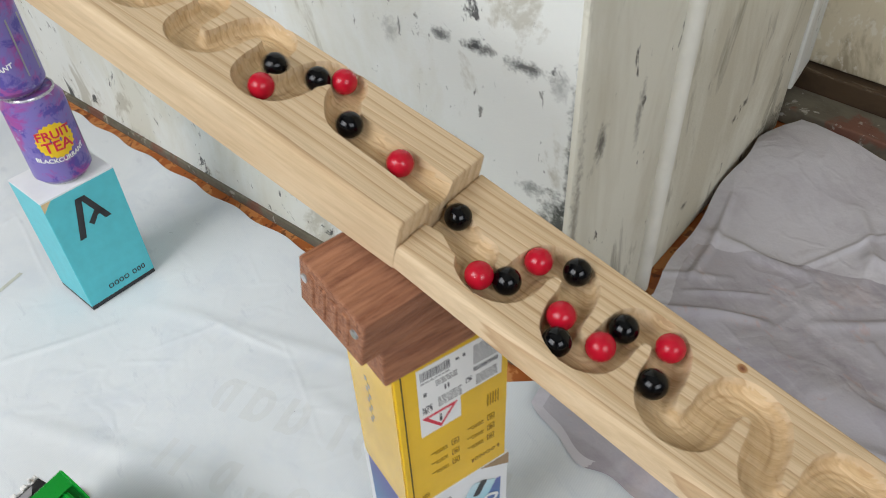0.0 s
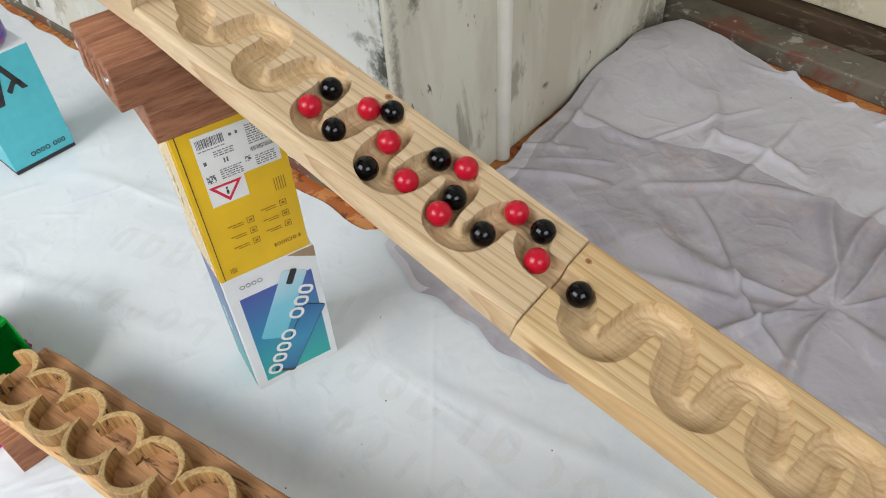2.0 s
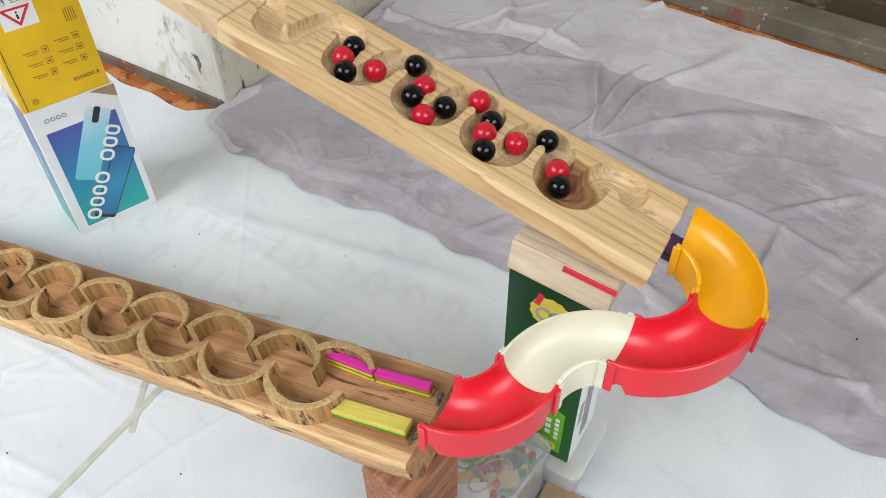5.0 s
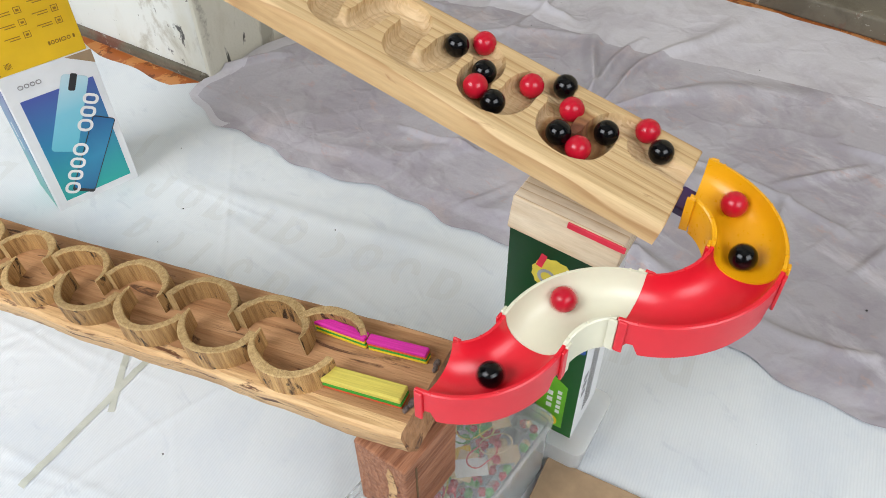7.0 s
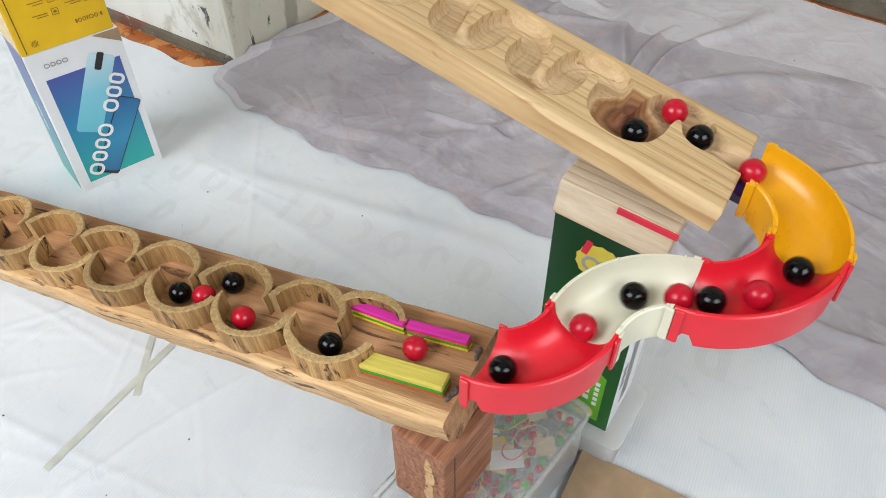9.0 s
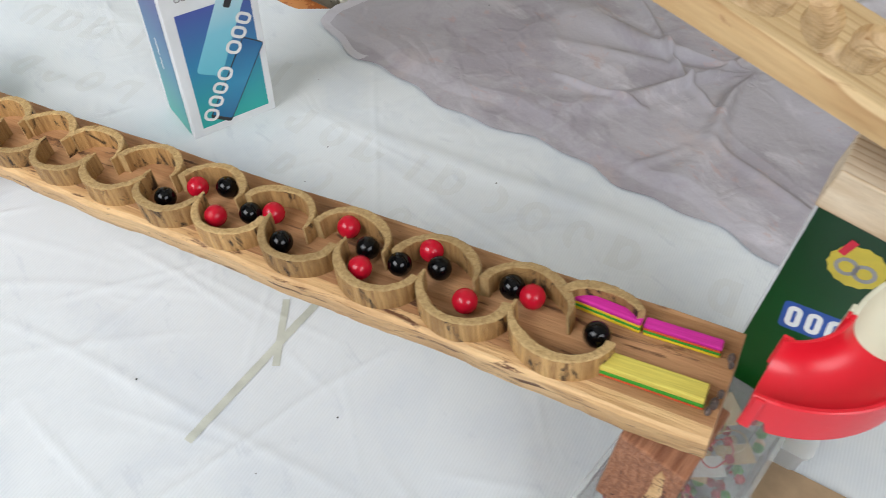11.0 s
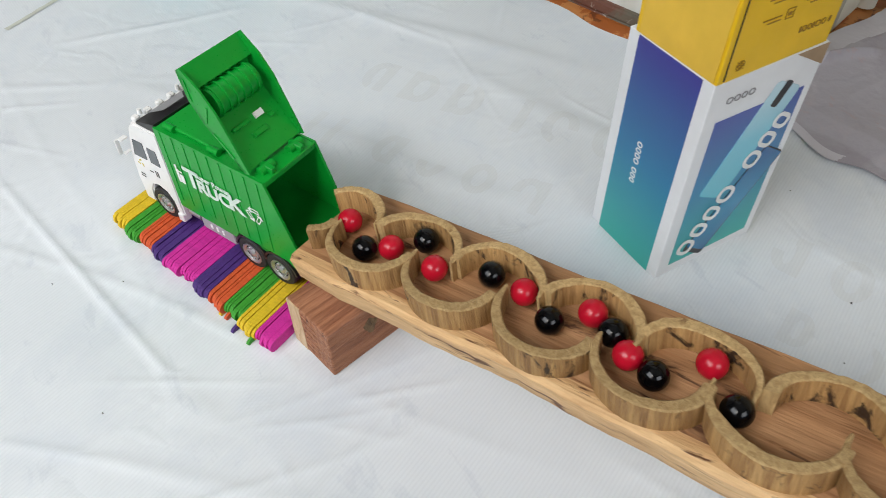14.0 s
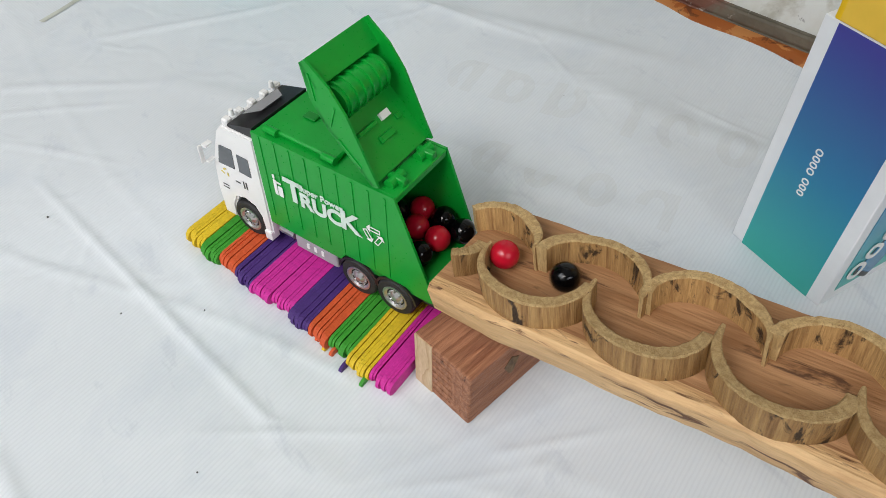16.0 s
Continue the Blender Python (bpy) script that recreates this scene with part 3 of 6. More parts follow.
def wall_between(name, a, b, depth, height, material, label, side=1, z0=-0.003):
    """An upright slab whose face runs from a to b; depth goes to the left of that way for side 1."""
    d = (b - a)
    length = d.length
    at = Matrix.Translation(a) @ Matrix.Rotation(math.atan2(d.y, d.x), 4, "Z")
    bm = box(0, length, 0 if side > 0 else -depth, depth if side > 0 else 0, z0, height, 0.004, 2)
    return solid(name, bm, material, at, label, "wall", kind="structure")


def wall_windowed(name, a, b, depth, height, w0, w1, z0, z1, label):
    """A plain wall with one opening through it."""
    d = b - a
    at = Matrix.Translation(a) @ Matrix.Rotation(math.atan2(d.y, d.x), 4, "Z")
    bm = box(0, w0, 0, depth, -0.003, height)
    box(w1, d.length, 0, depth, -0.003, height, bm=bm)
    box(w0, w1, 0, depth, -0.003, z0, bm=bm)
    box(w0, w1, 0, depth, z1, height, bm=bm)
    return solid(name, bm, OUT_WALL, at, label, "wall", kind="structure")


def build_shell():
    ground()
    wall_between("wall_long", WALL_A, WALL_B, 0.14, 2.6, PLASTER, "dirty white plaster wall with black scuffs", side=1)
    far = (WALL_B - WALL_A).normalized()
    room = Vector((far.y, -far.x, 0))
    wall_between("baseboard", WALL_A + room * 0.004, WALL_B + room * 0.004, 0.0038, 0.013, CONCRETE, "grimy mortar strip along the foot of the wall", side=1)
    wall_between("wall_return", WALL_B + Vector((0.0014, -0.0028, 0)), WALL_C, 0.14, 2.6, PLASTER_B, "yellowed plaster wall face with small dark marks", side=1)
    # door jamb and sill on the right
    sill_a, sill_b = Vector((0.900, 0.41, 0)), Vector((1.255, -1.5, 0))
    wall_between("sill_step", sill_a, sill_b, 0.072, 0.030, CONCRETE, "worn grey concrete door sill with reddish stains", side=1)
    ahead = (sill_b - sill_a).normalized()
    back = Vector((-ahead.y, ahead.x, 0))
    wall_between("sill_upper", sill_a + back * 0.074, sill_b + back * 0.074, 0.10, 0.064, SILLWOOD, "dark brown raised threshold behind the sill", side=1)
    wall_between("jamb", WALL_C + Vector((0.003, -0.004, 0)), WALL_C + Vector((0.112, 0.041, 0)), 0.16, 2.6, PLASTER, "flaking white door jamb plaster", side=1, z0=0.066)
    wall_between("door_panel", sill_a + back * 0.092, sill_b + back * 0.092, 0.04, 2.6, PANEL, "weathered beige door panel", side=1, z0=0.068)
    # closing walls and ceiling, added out of view; dim so they bounce less light
    wall_windowed("wall_west", Vector((-1.62, 2.5, 0)), Vector((-1.62, -2.2, 0)), -0.12, 2.6, 1.55, 3.65, 0.82, 2.42, "unseen added wall with a wide window opening")
    wall_windowed("wall_south", Vector((-1.74, -2.2, 0)), Vector((1.5, -2.2, 0)), -0.12, 2.6, 0.5, 2.6, 0.82, 2.42, "unseen added wall with a wide window opening")
    wall_between("wall_north", Vector((-1.74, 2.5, 0)), Vector((0.2, 2.5, 0)), 0.12, 2.6, OUT_WALL, "unseen plain wall added to close the room", side=1)
    wall_between("wall_east", Vector((1.30, -1.65, 0)), Vector((1.30, -2.32, 0)), 0.12, 2.6, OUT_WALL, "unseen plain wall added to close the room", side=1)
    solid("ceiling", box(-1.8, 1.7, -2.4, 2.7, 2.6, 2.7), CEIL, Matrix(), "unseen added ceiling, dulled to cut bounced light", "ceiling", kind="structure")
    # rain pipe against the return wall
    bm = tube(0.0110, 0.0110, 0.0, 2.55, 20)
    pipe = solid("drain_pipe", bm, PIPE, Matrix.Translation((0.450, 0.1835, 0)), "slim white plastic pipe against the plaster wall", "pipe", smooth=True)
    part("pipe_clip", box(-0.017, 0.017, -0.004, 0.016, 1.1, 1.115), PIPE, pipe)


def fbm(x, y, scale, seed, octaves=4):
    """Smooth value noise over arrays, in -1..1."""
    rng = np.random.RandomState(seed)
    out, amp = np.zeros_like(x), 1.0
    for _ in range(octaves):
        for _ in range(5):
            a, ph = rng.uniform(0, 2 * math.pi), rng.uniform(0, 2 * math.pi)
            f = scale * rng.uniform(0.7, 1.4)
            out += amp * 0.32 * np.sin(f * (x * math.cos(a) + y * math.sin(a)) + ph + 0.9 * np.sin(f * 0.6 * (y * math.cos(a) - x * math.sin(a)) + ph * 2))
        scale, amp = scale * 2.1, amp * 0.5
    return out


def crease(x, y, x0, y0, x1, y1, wide, high):
    """A soft ridge along a line."""
    dx, dy = x1 - x0, y1 - y0
    ln = math.hypot(dx, dy)
    t = np.clip(((x - x0) * dx + (y - y0) * dy) / ln ** 2, 0, 1)
    d = np.hypot(x - x0 - t * dx, y - y0 - t * dy)
    return high * np.exp(-(d / wide) ** 2) * np.sin(np.pi * np.clip(t, 0.02, 0.98)) ** 0.4


def edge_x(y):
    """Where the grey cloth begins on the tarpaulin."""
    return np.interp(y, (-1.6, -0.75, -0.40, -0.218, 0.01, 0.12), (0.58, 0.432, 0.352, 0.312, 0.236, 0.218)) + 0.006 * np.sin(y * 31) + 0.003 * np.sin(y * 83)


def tarp_height(x, y):
    h = 0.0014 * np.abs(fbm(x, y, 8, 3)) + 0.0003 * fbm(x, y, 40, 4, 2)
    wx, wy = x + 0.008 * fbm(x, y, 12, 31, 2), y + 0.008 * fbm(x, y, 12, 32, 2)
    rng = random.Random(17)
    folds = [(-0.60, 0.55, -0.13, -0.12), (-0.75, 0.05, -0.20, -0.02), (-0.25, -0.10, -0.05, -0.45), (-0.52, 0.40, -0.40, -0.2), (-0.45, 0.10, -0.05, -0.22), (-0.35, -0.35, 0.1, -0.33), (-0.40, 0.72, -0.32, 0.10)]
    for _ in range(16):
        cx, cy, a, ln = rng.uniform(-0.7, 0.2), rng.uniform(-0.6, 0.8), rng.uniform(0, math.pi), rng.uniform(0.05, 0.2)
        folds.append((cx - ln * math.cos(a), cy - ln * math.sin(a), cx + ln * math.cos(a), cy + ln * math.sin(a)))
    for c in folds:
        h = h + crease(wx, wy, *c, rng.uniform(0.0025, 0.006), rng.uniform(0.0006, 0.0018))
    h = h + crease(x, y, -0.406, 0.372, -0.318, 0.047, 0.0035, 0.0022)
    for _ in range(70):
        cx, cy, a, ln = rng.uniform(-0.65, 0.15), rng.uniform(-0.5, 0.7), rng.uniform(0, math.pi), rng.uniform(0.02, 0.09)
        h = h + crease(wx, wy, cx - ln * math.cos(a), cy - ln * math.sin(a), cx + ln * math.cos(a), cy + ln * math.sin(a), 0.0028, rng.uniform(0.0005, 0.0013))
    for c in ((-0.02, 0.10, -0.28, 0.45), (0.0, 0.30, 0.15, 0.02), (-0.1, 0.52, 0.12, 0.22), (0.12, -0.02, 0.30, -0.40), (0.1, -0.9, 0.5, -0.7)):
        h = h + crease(wx, wy, *c, 0.012, 0.003)
    return h


HUB = (0.605, -0.258)                                   # where the folds of the grey cloth gather


def cloth_height(x, y):
    wx, wy = x + 0.022 * fbm(x, y, 9, 21, 2), y + 0.022 * fbm(x, y, 9, 22, 2)
    h = 0.004 + 0.0035 * np.abs(fbm(x, y, 9, 11)) + 0.0016 * (1 - np.abs(fbm(wx, wy, 26, 12, 2))) ** 3
    r, ang = np.hypot(wx - HUB[0], wy - HUB[1]), np.arctan2(wy - HUB[1], wx - HUB[0])
    fold = np.maximum(0, np.sin(7 * ang + 2.2 * np.sin(2 * ang) + 6 * r)) ** 5
    h = h + 0.021 * fold * np.exp(-r / 0.19) * np.clip(r / 0.08, 0, 1) ** 1.5
    rng = random.Random(29)
    for _ in range(34):
        cx, cy, a, ln = rng.uniform(0.28, 1.0), rng.uniform(-0.9, 0.2), rng.uniform(0, math.pi), rng.uniform(0.04, 0.14)
        h = h + crease(wx, wy, cx - ln * math.cos(a), cy - ln * math.sin(a), cx + ln * math.cos(a), cy + ln * math.sin(a), rng.uniform(0.004, 0.009), rng.uniform(0.004, 0.010))
    swell = 0.035 * np.exp(-(((x - 0.80) / 0.16) ** 2 + ((y - 0.24) / 0.10) ** 2))
    fall = np.clip((x - edge_x(y)) / 0.02, 0, 1)
    return 0.003 + (h + swell) * (0.15 + 0.85 * fall)


def faded_signs(tarp):
    """Large worn print showing through the sheet from its other side, too faint to read."""
    rng = random.Random(12)

    def stroke(cx, cy, ux, uy, u, v):
        x, y = cx + ux * u - uy * v, cy + uy * u + ux * v
        ob = sheet("faded_sign", x, y, 0.0010 + tarp_height(x, y) * 0.9, [FADED], "", "")
        ob.parent = tarp

    for x0, y0, x1, y1, n, size in ((0.085, 0.010, 0.345, -0.585, 15, 0.021), (0.055, -0.085, 0.190, -0.430, 9, 0.017), (-0.060, 0.330, 0.120, 0.060, 8, 0.023), (-0.150, 0.300, -0.030, 0.120, 6, 0.020), (0.400, -0.800, 0.560, -1.100, 6, 0.022)):
        ln = math.hypot(x1 - x0, y1 - y0)
        ux, uy = (x1 - x0) / ln, (y1 - y0) / ln
        for k in range(n):
            cx, cy = x0 + (x1 - x0) * k / (n - 1), y0 + (y1 - y0) * k / (n - 1)
            wide, thick = size * rng.uniform(0.55, 0.75), size * 0.42
            if rng.random() < 0.62:                        # a bowed stroke
                first, sweep = rng.choice((0, 1.57, 3.14, 4.71)), rng.choice((3.2, 4.6, 6.28))
                a, q = np.meshgrid(np.linspace(first, first + sweep, 26), np.linspace(0, 1, 5), indexing="ij")
                stroke(cx, cy, ux, uy, (wide - thick * q) * np.cos(a), (size - thick * q) * np.sin(a))
            if rng.random() < 0.6:                         # an upright stroke
                off = rng.choice((-1, 1)) * (wide - thick / 2)
                a, q = np.meshgrid(np.linspace(-size, size, 16), np.linspace(-thick / 2, thick / 2, 5), indexing="ij")
                stroke(cx, cy, ux, uy, off + q, a)


def HEM_LINE(x):
    return np.interp(x, (0.2, 0.55, 0.584, 0.70, 0.74, 0.80, 0.875, 1.2), (0.30, 0.21, 0.146, 0.0, -0.19, -0.33, -0.52, -1.3))


def build_ground_sheets():
    f, y = np.meshgrid(np.interp(np.linspace(0, 1, 520), (0, 0.08, 1), (0, 0.35, 1)), np.interp(np.linspace(0, 1, 760), (0, 0.07, 0.93, 1), (-1.9, -0.8, 1.0, 1.6)), indexing="ij")
    end = np.interp(y, (-1.9, 0.0, 0.10, 0.16, 0.30, 0.50, 1.25, 1.6), (0.75, 0.70, 0.30, 0.212, 0.172, 0.124, -0.107, -0.21)) + 0.003 * np.sin(y * 60)
    x = -1.5 + f * (end + 1.5)
    tarp = sheet("tarpaulin", x, y, 0.0008 + tarp_height(x, y) * 0.9, [TARP], "white woven tarpaulin spread on the floor, creased", "tarpaulin")
    faded_signs(tarp)
    f, g = np.meshgrid(np.linspace(0, 1, 460), np.linspace(0, 1, 860), indexing="ij")
    y = -1.5 + g * 1.72
    a = edge_x(y)
    b = np.interp(y, (-1.5, -0.35, -0.238, 0.04, 0.22), (1.20, 1.000, 0.970, 0.922, 0.912)) + 0.005 * np.sin(y * 24)
    x = a + f * (b - a)
    top = np.interp(x, (0.2, 0.25, 0.45, 0.60, 0.80, 0.93), (0.105, 0.132, 0.162, 0.222, 0.288, 0.296)) + 0.004 * np.sin(x * 40)
    y = -1.5 + g * (top + 1.5)
    hem = (y > HEM_LINE(x) + 0.008 * np.sin(x * 33)) | (x < a + 0.010 * (y > 0.02)) | (y > top - 0.022 - 0.006 * np.sin(x * 19))
    sheet("floor_cloth", x, y, cloth_height(x, y), [CLOTH, HEM], "thin grey-lilac cloth with a whiter doubled edge, crumpled", "cloth", pick=hem)


# ---- upper run: three pine boards with a routed winding channel ----
def board_mesh(name, line, s0, s1, mid, half, top, thick, material, res=0.00062, width=0.0104, near_round=0.004):
    ns, nc = int((s1 - s0) / res) + 1, int(2 * half / res) + 1
    s = np.linspace(s0, s1, ns)
    k = np.linspace(-1, 1, nc)
    S = np.repeat(s[:, None], nc, 1)
    C = mid(S) + half * k[None, :]
    line = line[::2]
    dist = np.full(S.shape, 1.0)
    gx, gy = np.zeros_like(S), np.zeros_like(S)
    for a in range(0, ns, 64):
        sl = slice(a, min(a + 64, ns))
        near = line[(line[:, 0] > s[sl][0] - 0.03) & (line[:, 0] < s[sl][-1] + 0.03)]
        if not len(near):
            continue
        dx, dy = S[sl][..., None] - near[:, 0], C[sl][..., None] - near[:, 1]
        d = np.hypot(dx, dy)
        j = d.argmin(-1)[..., None]
        dist[sl] = np.take_along_axis(d, j, -1)[..., 0]
        gx[sl], gy[sl] = np.take_along_axis(dx, j, -1)[..., 0], np.take_along_axis(dy, j, -1)[..., 0]
    # lay grid points that lie close to the rim onto it
    for rim in (width, width - WALL):
        off = rim - dist
        inside = (S > s0 + res / 2) & (S < s1 - res / 2) & (np.abs(k)[None, :] < 0.985)
        m = (np.abs(off) < 0.42 * res) & inside & (dist > 1e-4)
        S[m] += (off * gx / np.maximum(dist, 1e-5))[m]
        C[m] += (off * gy / np.maximum(dist, 1e-5))[m]
        dist[m] = rim
    t = np.clip((width - dist) / WALL, 0, 1)
    floor_t = np.clip((width - WALL - dist) / 0.004, 0, 1)
    Z = -(GROOVE - 0.0022) * t - 0.0022 * np.sqrt(1 - (1 - floor_t) ** 2)
    Z += t * (0.00022 * np.sin(dist * 2 * math.pi / 0.0034) + 0.00010 * np.sin(S * 760 + 2 * np.sin(C * 210)))
    edge = half * (1 - np.abs(k))[None, :]
    for r, side in ((near_round, k < 0), (0.0014, k > 0)):
        e = np.clip(1 - edge / r, 0, 1) * side[None, :]
        Z -= r * (1 - np.sqrt(1 - e ** 2))
    endd = np.minimum(S - s0, s1 - S)
    Z -= 0.0008 * np.clip(1 - endd / 0.0012, 0, 1) ** 2
    Z += top + 0.00012 * fbm(S * 3, C * 12, 14, 5, 2)
    co = np.stack([S, C, Z], -1).reshape(-1, 3)
    idx = np.arange(ns * nc).reshape(ns, nc)
    q = np.stack([idx[:-1, :-1], idx[1:, :-1], idx[1:, 1:], idx[:-1, 1:]], -1).reshape(-1, 4)
    rim = np.concatenate([idx[:, 0], idx[-1, 1:], idx[::-1, -1][1:], idx[0, ::-1][1:-1]])
    low = co[rim].copy()
    low[:, 2] = top - thick
    base = len(co) + np.arange(len(rim))
    nxt = np.roll(np.arange(len(rim)), -1)
    side = np.stack([rim, base, base[nxt], rim[nxt]], -1)
    co = np.vstack([co, low])
    me = bpy.data.meshes.new(name)
    faces = q.tolist() + side.tolist() + [base[::-1].tolist()]
    me.from_pydata(co.tolist(), [], faces)
    me.materials.append(material)
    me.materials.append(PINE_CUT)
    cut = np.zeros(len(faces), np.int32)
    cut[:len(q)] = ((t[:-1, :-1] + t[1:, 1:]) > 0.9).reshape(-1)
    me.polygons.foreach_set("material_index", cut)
    me.validate()
    me.shade_smooth()
    me.set_sharp_from_angle(angle=radians(50))
    return me


def build_upper_run():
    lines = upper_lines()
    at = matrix_of(UP)
    specs = (("channel_board", lines[0], -1.0, -0.6545, lambda s: -0.0185 + 0.0 * s, 0.0375, 0.0155, 0.0335, PINE_OLD, "thick pale pine board with a routed winding marble channel"),
             ("channel_board", lines[1], -0.6540, -0.3248, mid_two, 0.0385, 0.0, 0.0160, PINE_OLD, "pale pine board with winding routed channel and small knot"),
             ("channel_board", lines[2], -0.3240, 0.0, lambda s: -0.0370 - 0.003 * (s + 0.324) / 0.324, 0.0385, 0.0, 0.0160, PINE, "pine board with winding routed channel and large dark knot"))
    for name, line, s0, s1, mid, half, top, thick, material, label in specs:
        ob = new(name, board_mesh(name, line, s0, s1, mid, half, top, thick, material))
        ob.matrix_world = at
        tagged(ob, label, "wooden board", "channel boards")


# ---- lower run: reclaimed board with half rings of branch wood ----
NEAR_RINGS = (0.320, 0.260, 0.200, 0.140, 0.0815, 0.0255, -0.031, -0.088, -0.1455, -0.2045, -0.262)
FAR_RINGS = (0.293, 0.2335, 0.1715, 0.111, 0.0505, -0.012, -0.0715, -0.1275, -0.1835, -0.24)


def half_ring(a, b, side, seed, h=0.016, t=0.0060, start=0.0, stop=1.0, seg=44):
    """Half a ring slice from tip to tip; side -1 bulges to the near edge."""
    rng = random.Random(seed)
    bm = bmesh.new()
    rows = []
    ph = rng.uniform(0, 6)
    for k in range(seg + 1):
        f = start + (stop - start) * k / seg
        ang = math.pi * (1.06 * f - 0.03)
        x, y = -a * math.cos(ang), side * b * math.sin(ang)
        nx, ny = -math.cos(ang) / a, side * math.sin(ang) / b
        ln = math.hypot(nx, ny)
        nx, ny = nx / ln, ny / ln
        end = f if side < 0 else 1 - f                        # one end runs out thin, the other is sawn off square
        w = t * (0.24 + 0.76 * min(1, 3.2 * (end + 0.01)) ** 0.8) * (1 + 0.14 * math.sin(7 * f + ph))
        top = h + 0.0006 * math.sin(11 * f + ph) + rng.uniform(-0.0003, 0.0003)
        ch = 0.0007 + rng.uniform(-0.0002, 0.0003)
        lean = 0.0007 * math.sin(5 * f + ph)
        prof = ((0, -0.001), (0, top - ch), (ch, top), (w - ch, top), (w, top - ch), (w, -0.001))
        rows.append([bm.verts.new((x - nx * (p + lean * (z / h)), y - ny * (p + lean * (z / h)), z)) for p, z in prof])
    for r, q in zip(rows, rows[1:]):
        for k in range(5):
            face = bm.faces.new((r[k], r[k + 1], q[k + 1], q[k]))
            face.material_index = 0 if k in (1, 2, 3) else 1
        bm.faces.new((r[5], r[0], q[0], q[5]))
    bm.faces.new(rows[0][::-1])
    bm.faces.new(rows[-1])
    return bm


def build_lower_run():
    run = thing("ring_board", matrix_of(LOW), "long reclaimed brown board with glued half rings of branch wood", "wooden board")
    # plank with uneven sawn faces
    bm = bmesh.new()
    x0, x1, ya, yb, zt, zb = -0.312, 0.4085, -0.0310, 0.0455, LOW_TOP, -0.0465
    n = 120
    prof = [(ya + 0.011, zb), (ya + 0.003, zb + 0.011), (ya, zt - 0.003), (ya + 0.0025, zt), (ya + 0.0095, zt), ((ya + yb) / 2, zt), (yb - 0.002, zt), (yb, zt - 0.002), (yb, zb)]
    rows = []
    rng = random.Random(5)
    for k in range(n + 1):
        x = x0 + (x1 - x0) * k / n
        wob = 0.0010 * math.sin(x * 31) + 0.0006 * math.sin(x * 77 + 1) + rng.uniform(-0.0003, 0.0003)
        rows.append([bm.verts.new((x, y + (wob if j < 4 else -0.5 * wob if j > 5 else 0), z + (wob * 0.8 if j == 0 else 0))) for j, (y, z) in enumerate(prof)])
    for r, q in zip(rows, rows[1:]):
        for k in range(len(prof)):
            j = (k + 1) % len(prof)
            f = bm.faces.new((r[k], r[j], q[j], q[k]))
            f.material_index = 1 if k in (0, 1, 2, 3) else 0
    bm.faces.new(rows[0][::-1])
    bm.faces.new(rows[-1])
    part("plank", bm, [TEAK, SAPWOOD], run, "brown plank with a rough lighter sawn side", smooth=True)
    base = Matrix.Translation((0, 0, LOW_TOP))
    for k, s in enumerate(NEAR_RINGS):
        m = base @ Matrix.Translation((s, -0.003, 0)) @ Matrix.Rotation(radians(-6 + 4 * math.sin(k * 2.1)), 4, "Z")
        part("half_ring", half_ring(0.0306, 0.0258, -1, k), [RING_TOP, RING_SIDE], run, at=m, smooth=True)
    for k, s in enumerate(FAR_RINGS):
        m = base @ Matrix.Translation((s, 0.0075, 0)) @ Matrix.Rotation(radians(-6 + 4 * math.sin(k * 1.7)), 4, "Z")
        part("half_ring", half_ring(0.0300, 0.0235, 1, k + 40), [RING_TOP, RING_SIDE], run, at=m, smooth=True)
    part("half_ring", half_ring(0.030, 0.020, -1, 91, start=0.70, stop=0.98), [RING_TOP, RING_SIDE], run, at=base @ Matrix.Translation((-0.322, -0.002, 0)), smooth=True)
    part("half_ring", half_ring(0.026, 0.0215, 1, 92, start=0.20, stop=1.0), [RING_TOP, RING_SIDE], run, at=base @ Matrix.Translation((-0.2945, 0.0085, 0)), smooth=True)
    part("half_ring", half_ring(0.0262, 0.0215, 1, 93, start=0.08, stop=0.80), [RING_TOP, RING_SIDE], run, at=base @ Matrix.Translation((0.3345, 0.0140, 0)) @ Matrix.Rotation(radians(-5), 4, "Z"), smooth=True)
    # guide rails of painted craft sticks at the upper end
    def rail(y0, y1, x0, x1, turn, colours, label):
        m = base @ Matrix.Translation((x0, y0, 0)) @ Matrix.Rotation(turn, 4, "Z")
        z = 0.0
        for name, hgt in colours:
            part("guide_stick", box(0, x1 - x0, 0, y1 - y0, z, z + hgt - 0.0002, 0.0009, 2), STICKS[name], run, label, at=m)
            z += hgt
    rail(0.0225, 0.0295, 0.312, 0.357, radians(-4), (("yellow", 0.0025), ("green", 0.002), ("yellow", 0.002), ("magenta", 0.0035)), "stack of coloured craft sticks, pink on top")
    rail(0.0195, 0.0265, 0.3585, 0.400, radians(2), (("yellow", 0.0022), ("green", 0.002), ("orange", 0.0018), ("magenta", 0.003)), "stack of coloured craft sticks, pink on top")
    rail(-0.0160, -0.0045, 0.342, 0.401, radians(2), (("orange", 0.0015), ("green", 0.003), ("lemon", 0.0045)), "stack of coloured craft sticks, yellow on top")
    glue = bmesh.new()
    for x, y, r in ((0.4050, -0.008, 0.004), (0.4055, 0.0235, 0.0035), (0.4065, -0.001, 0.003), (0.4035, -0.0135, 0.003), (0.4065, 0.019, 0.0028)):
        bmesh.ops.create_icosphere(glue, subdivisions=2, radius=r, matrix=Matrix.Translation((x, y, LOW_TOP + 0.001)) @ Matrix.Diagonal((0.55, 1, 0.6, 1)))
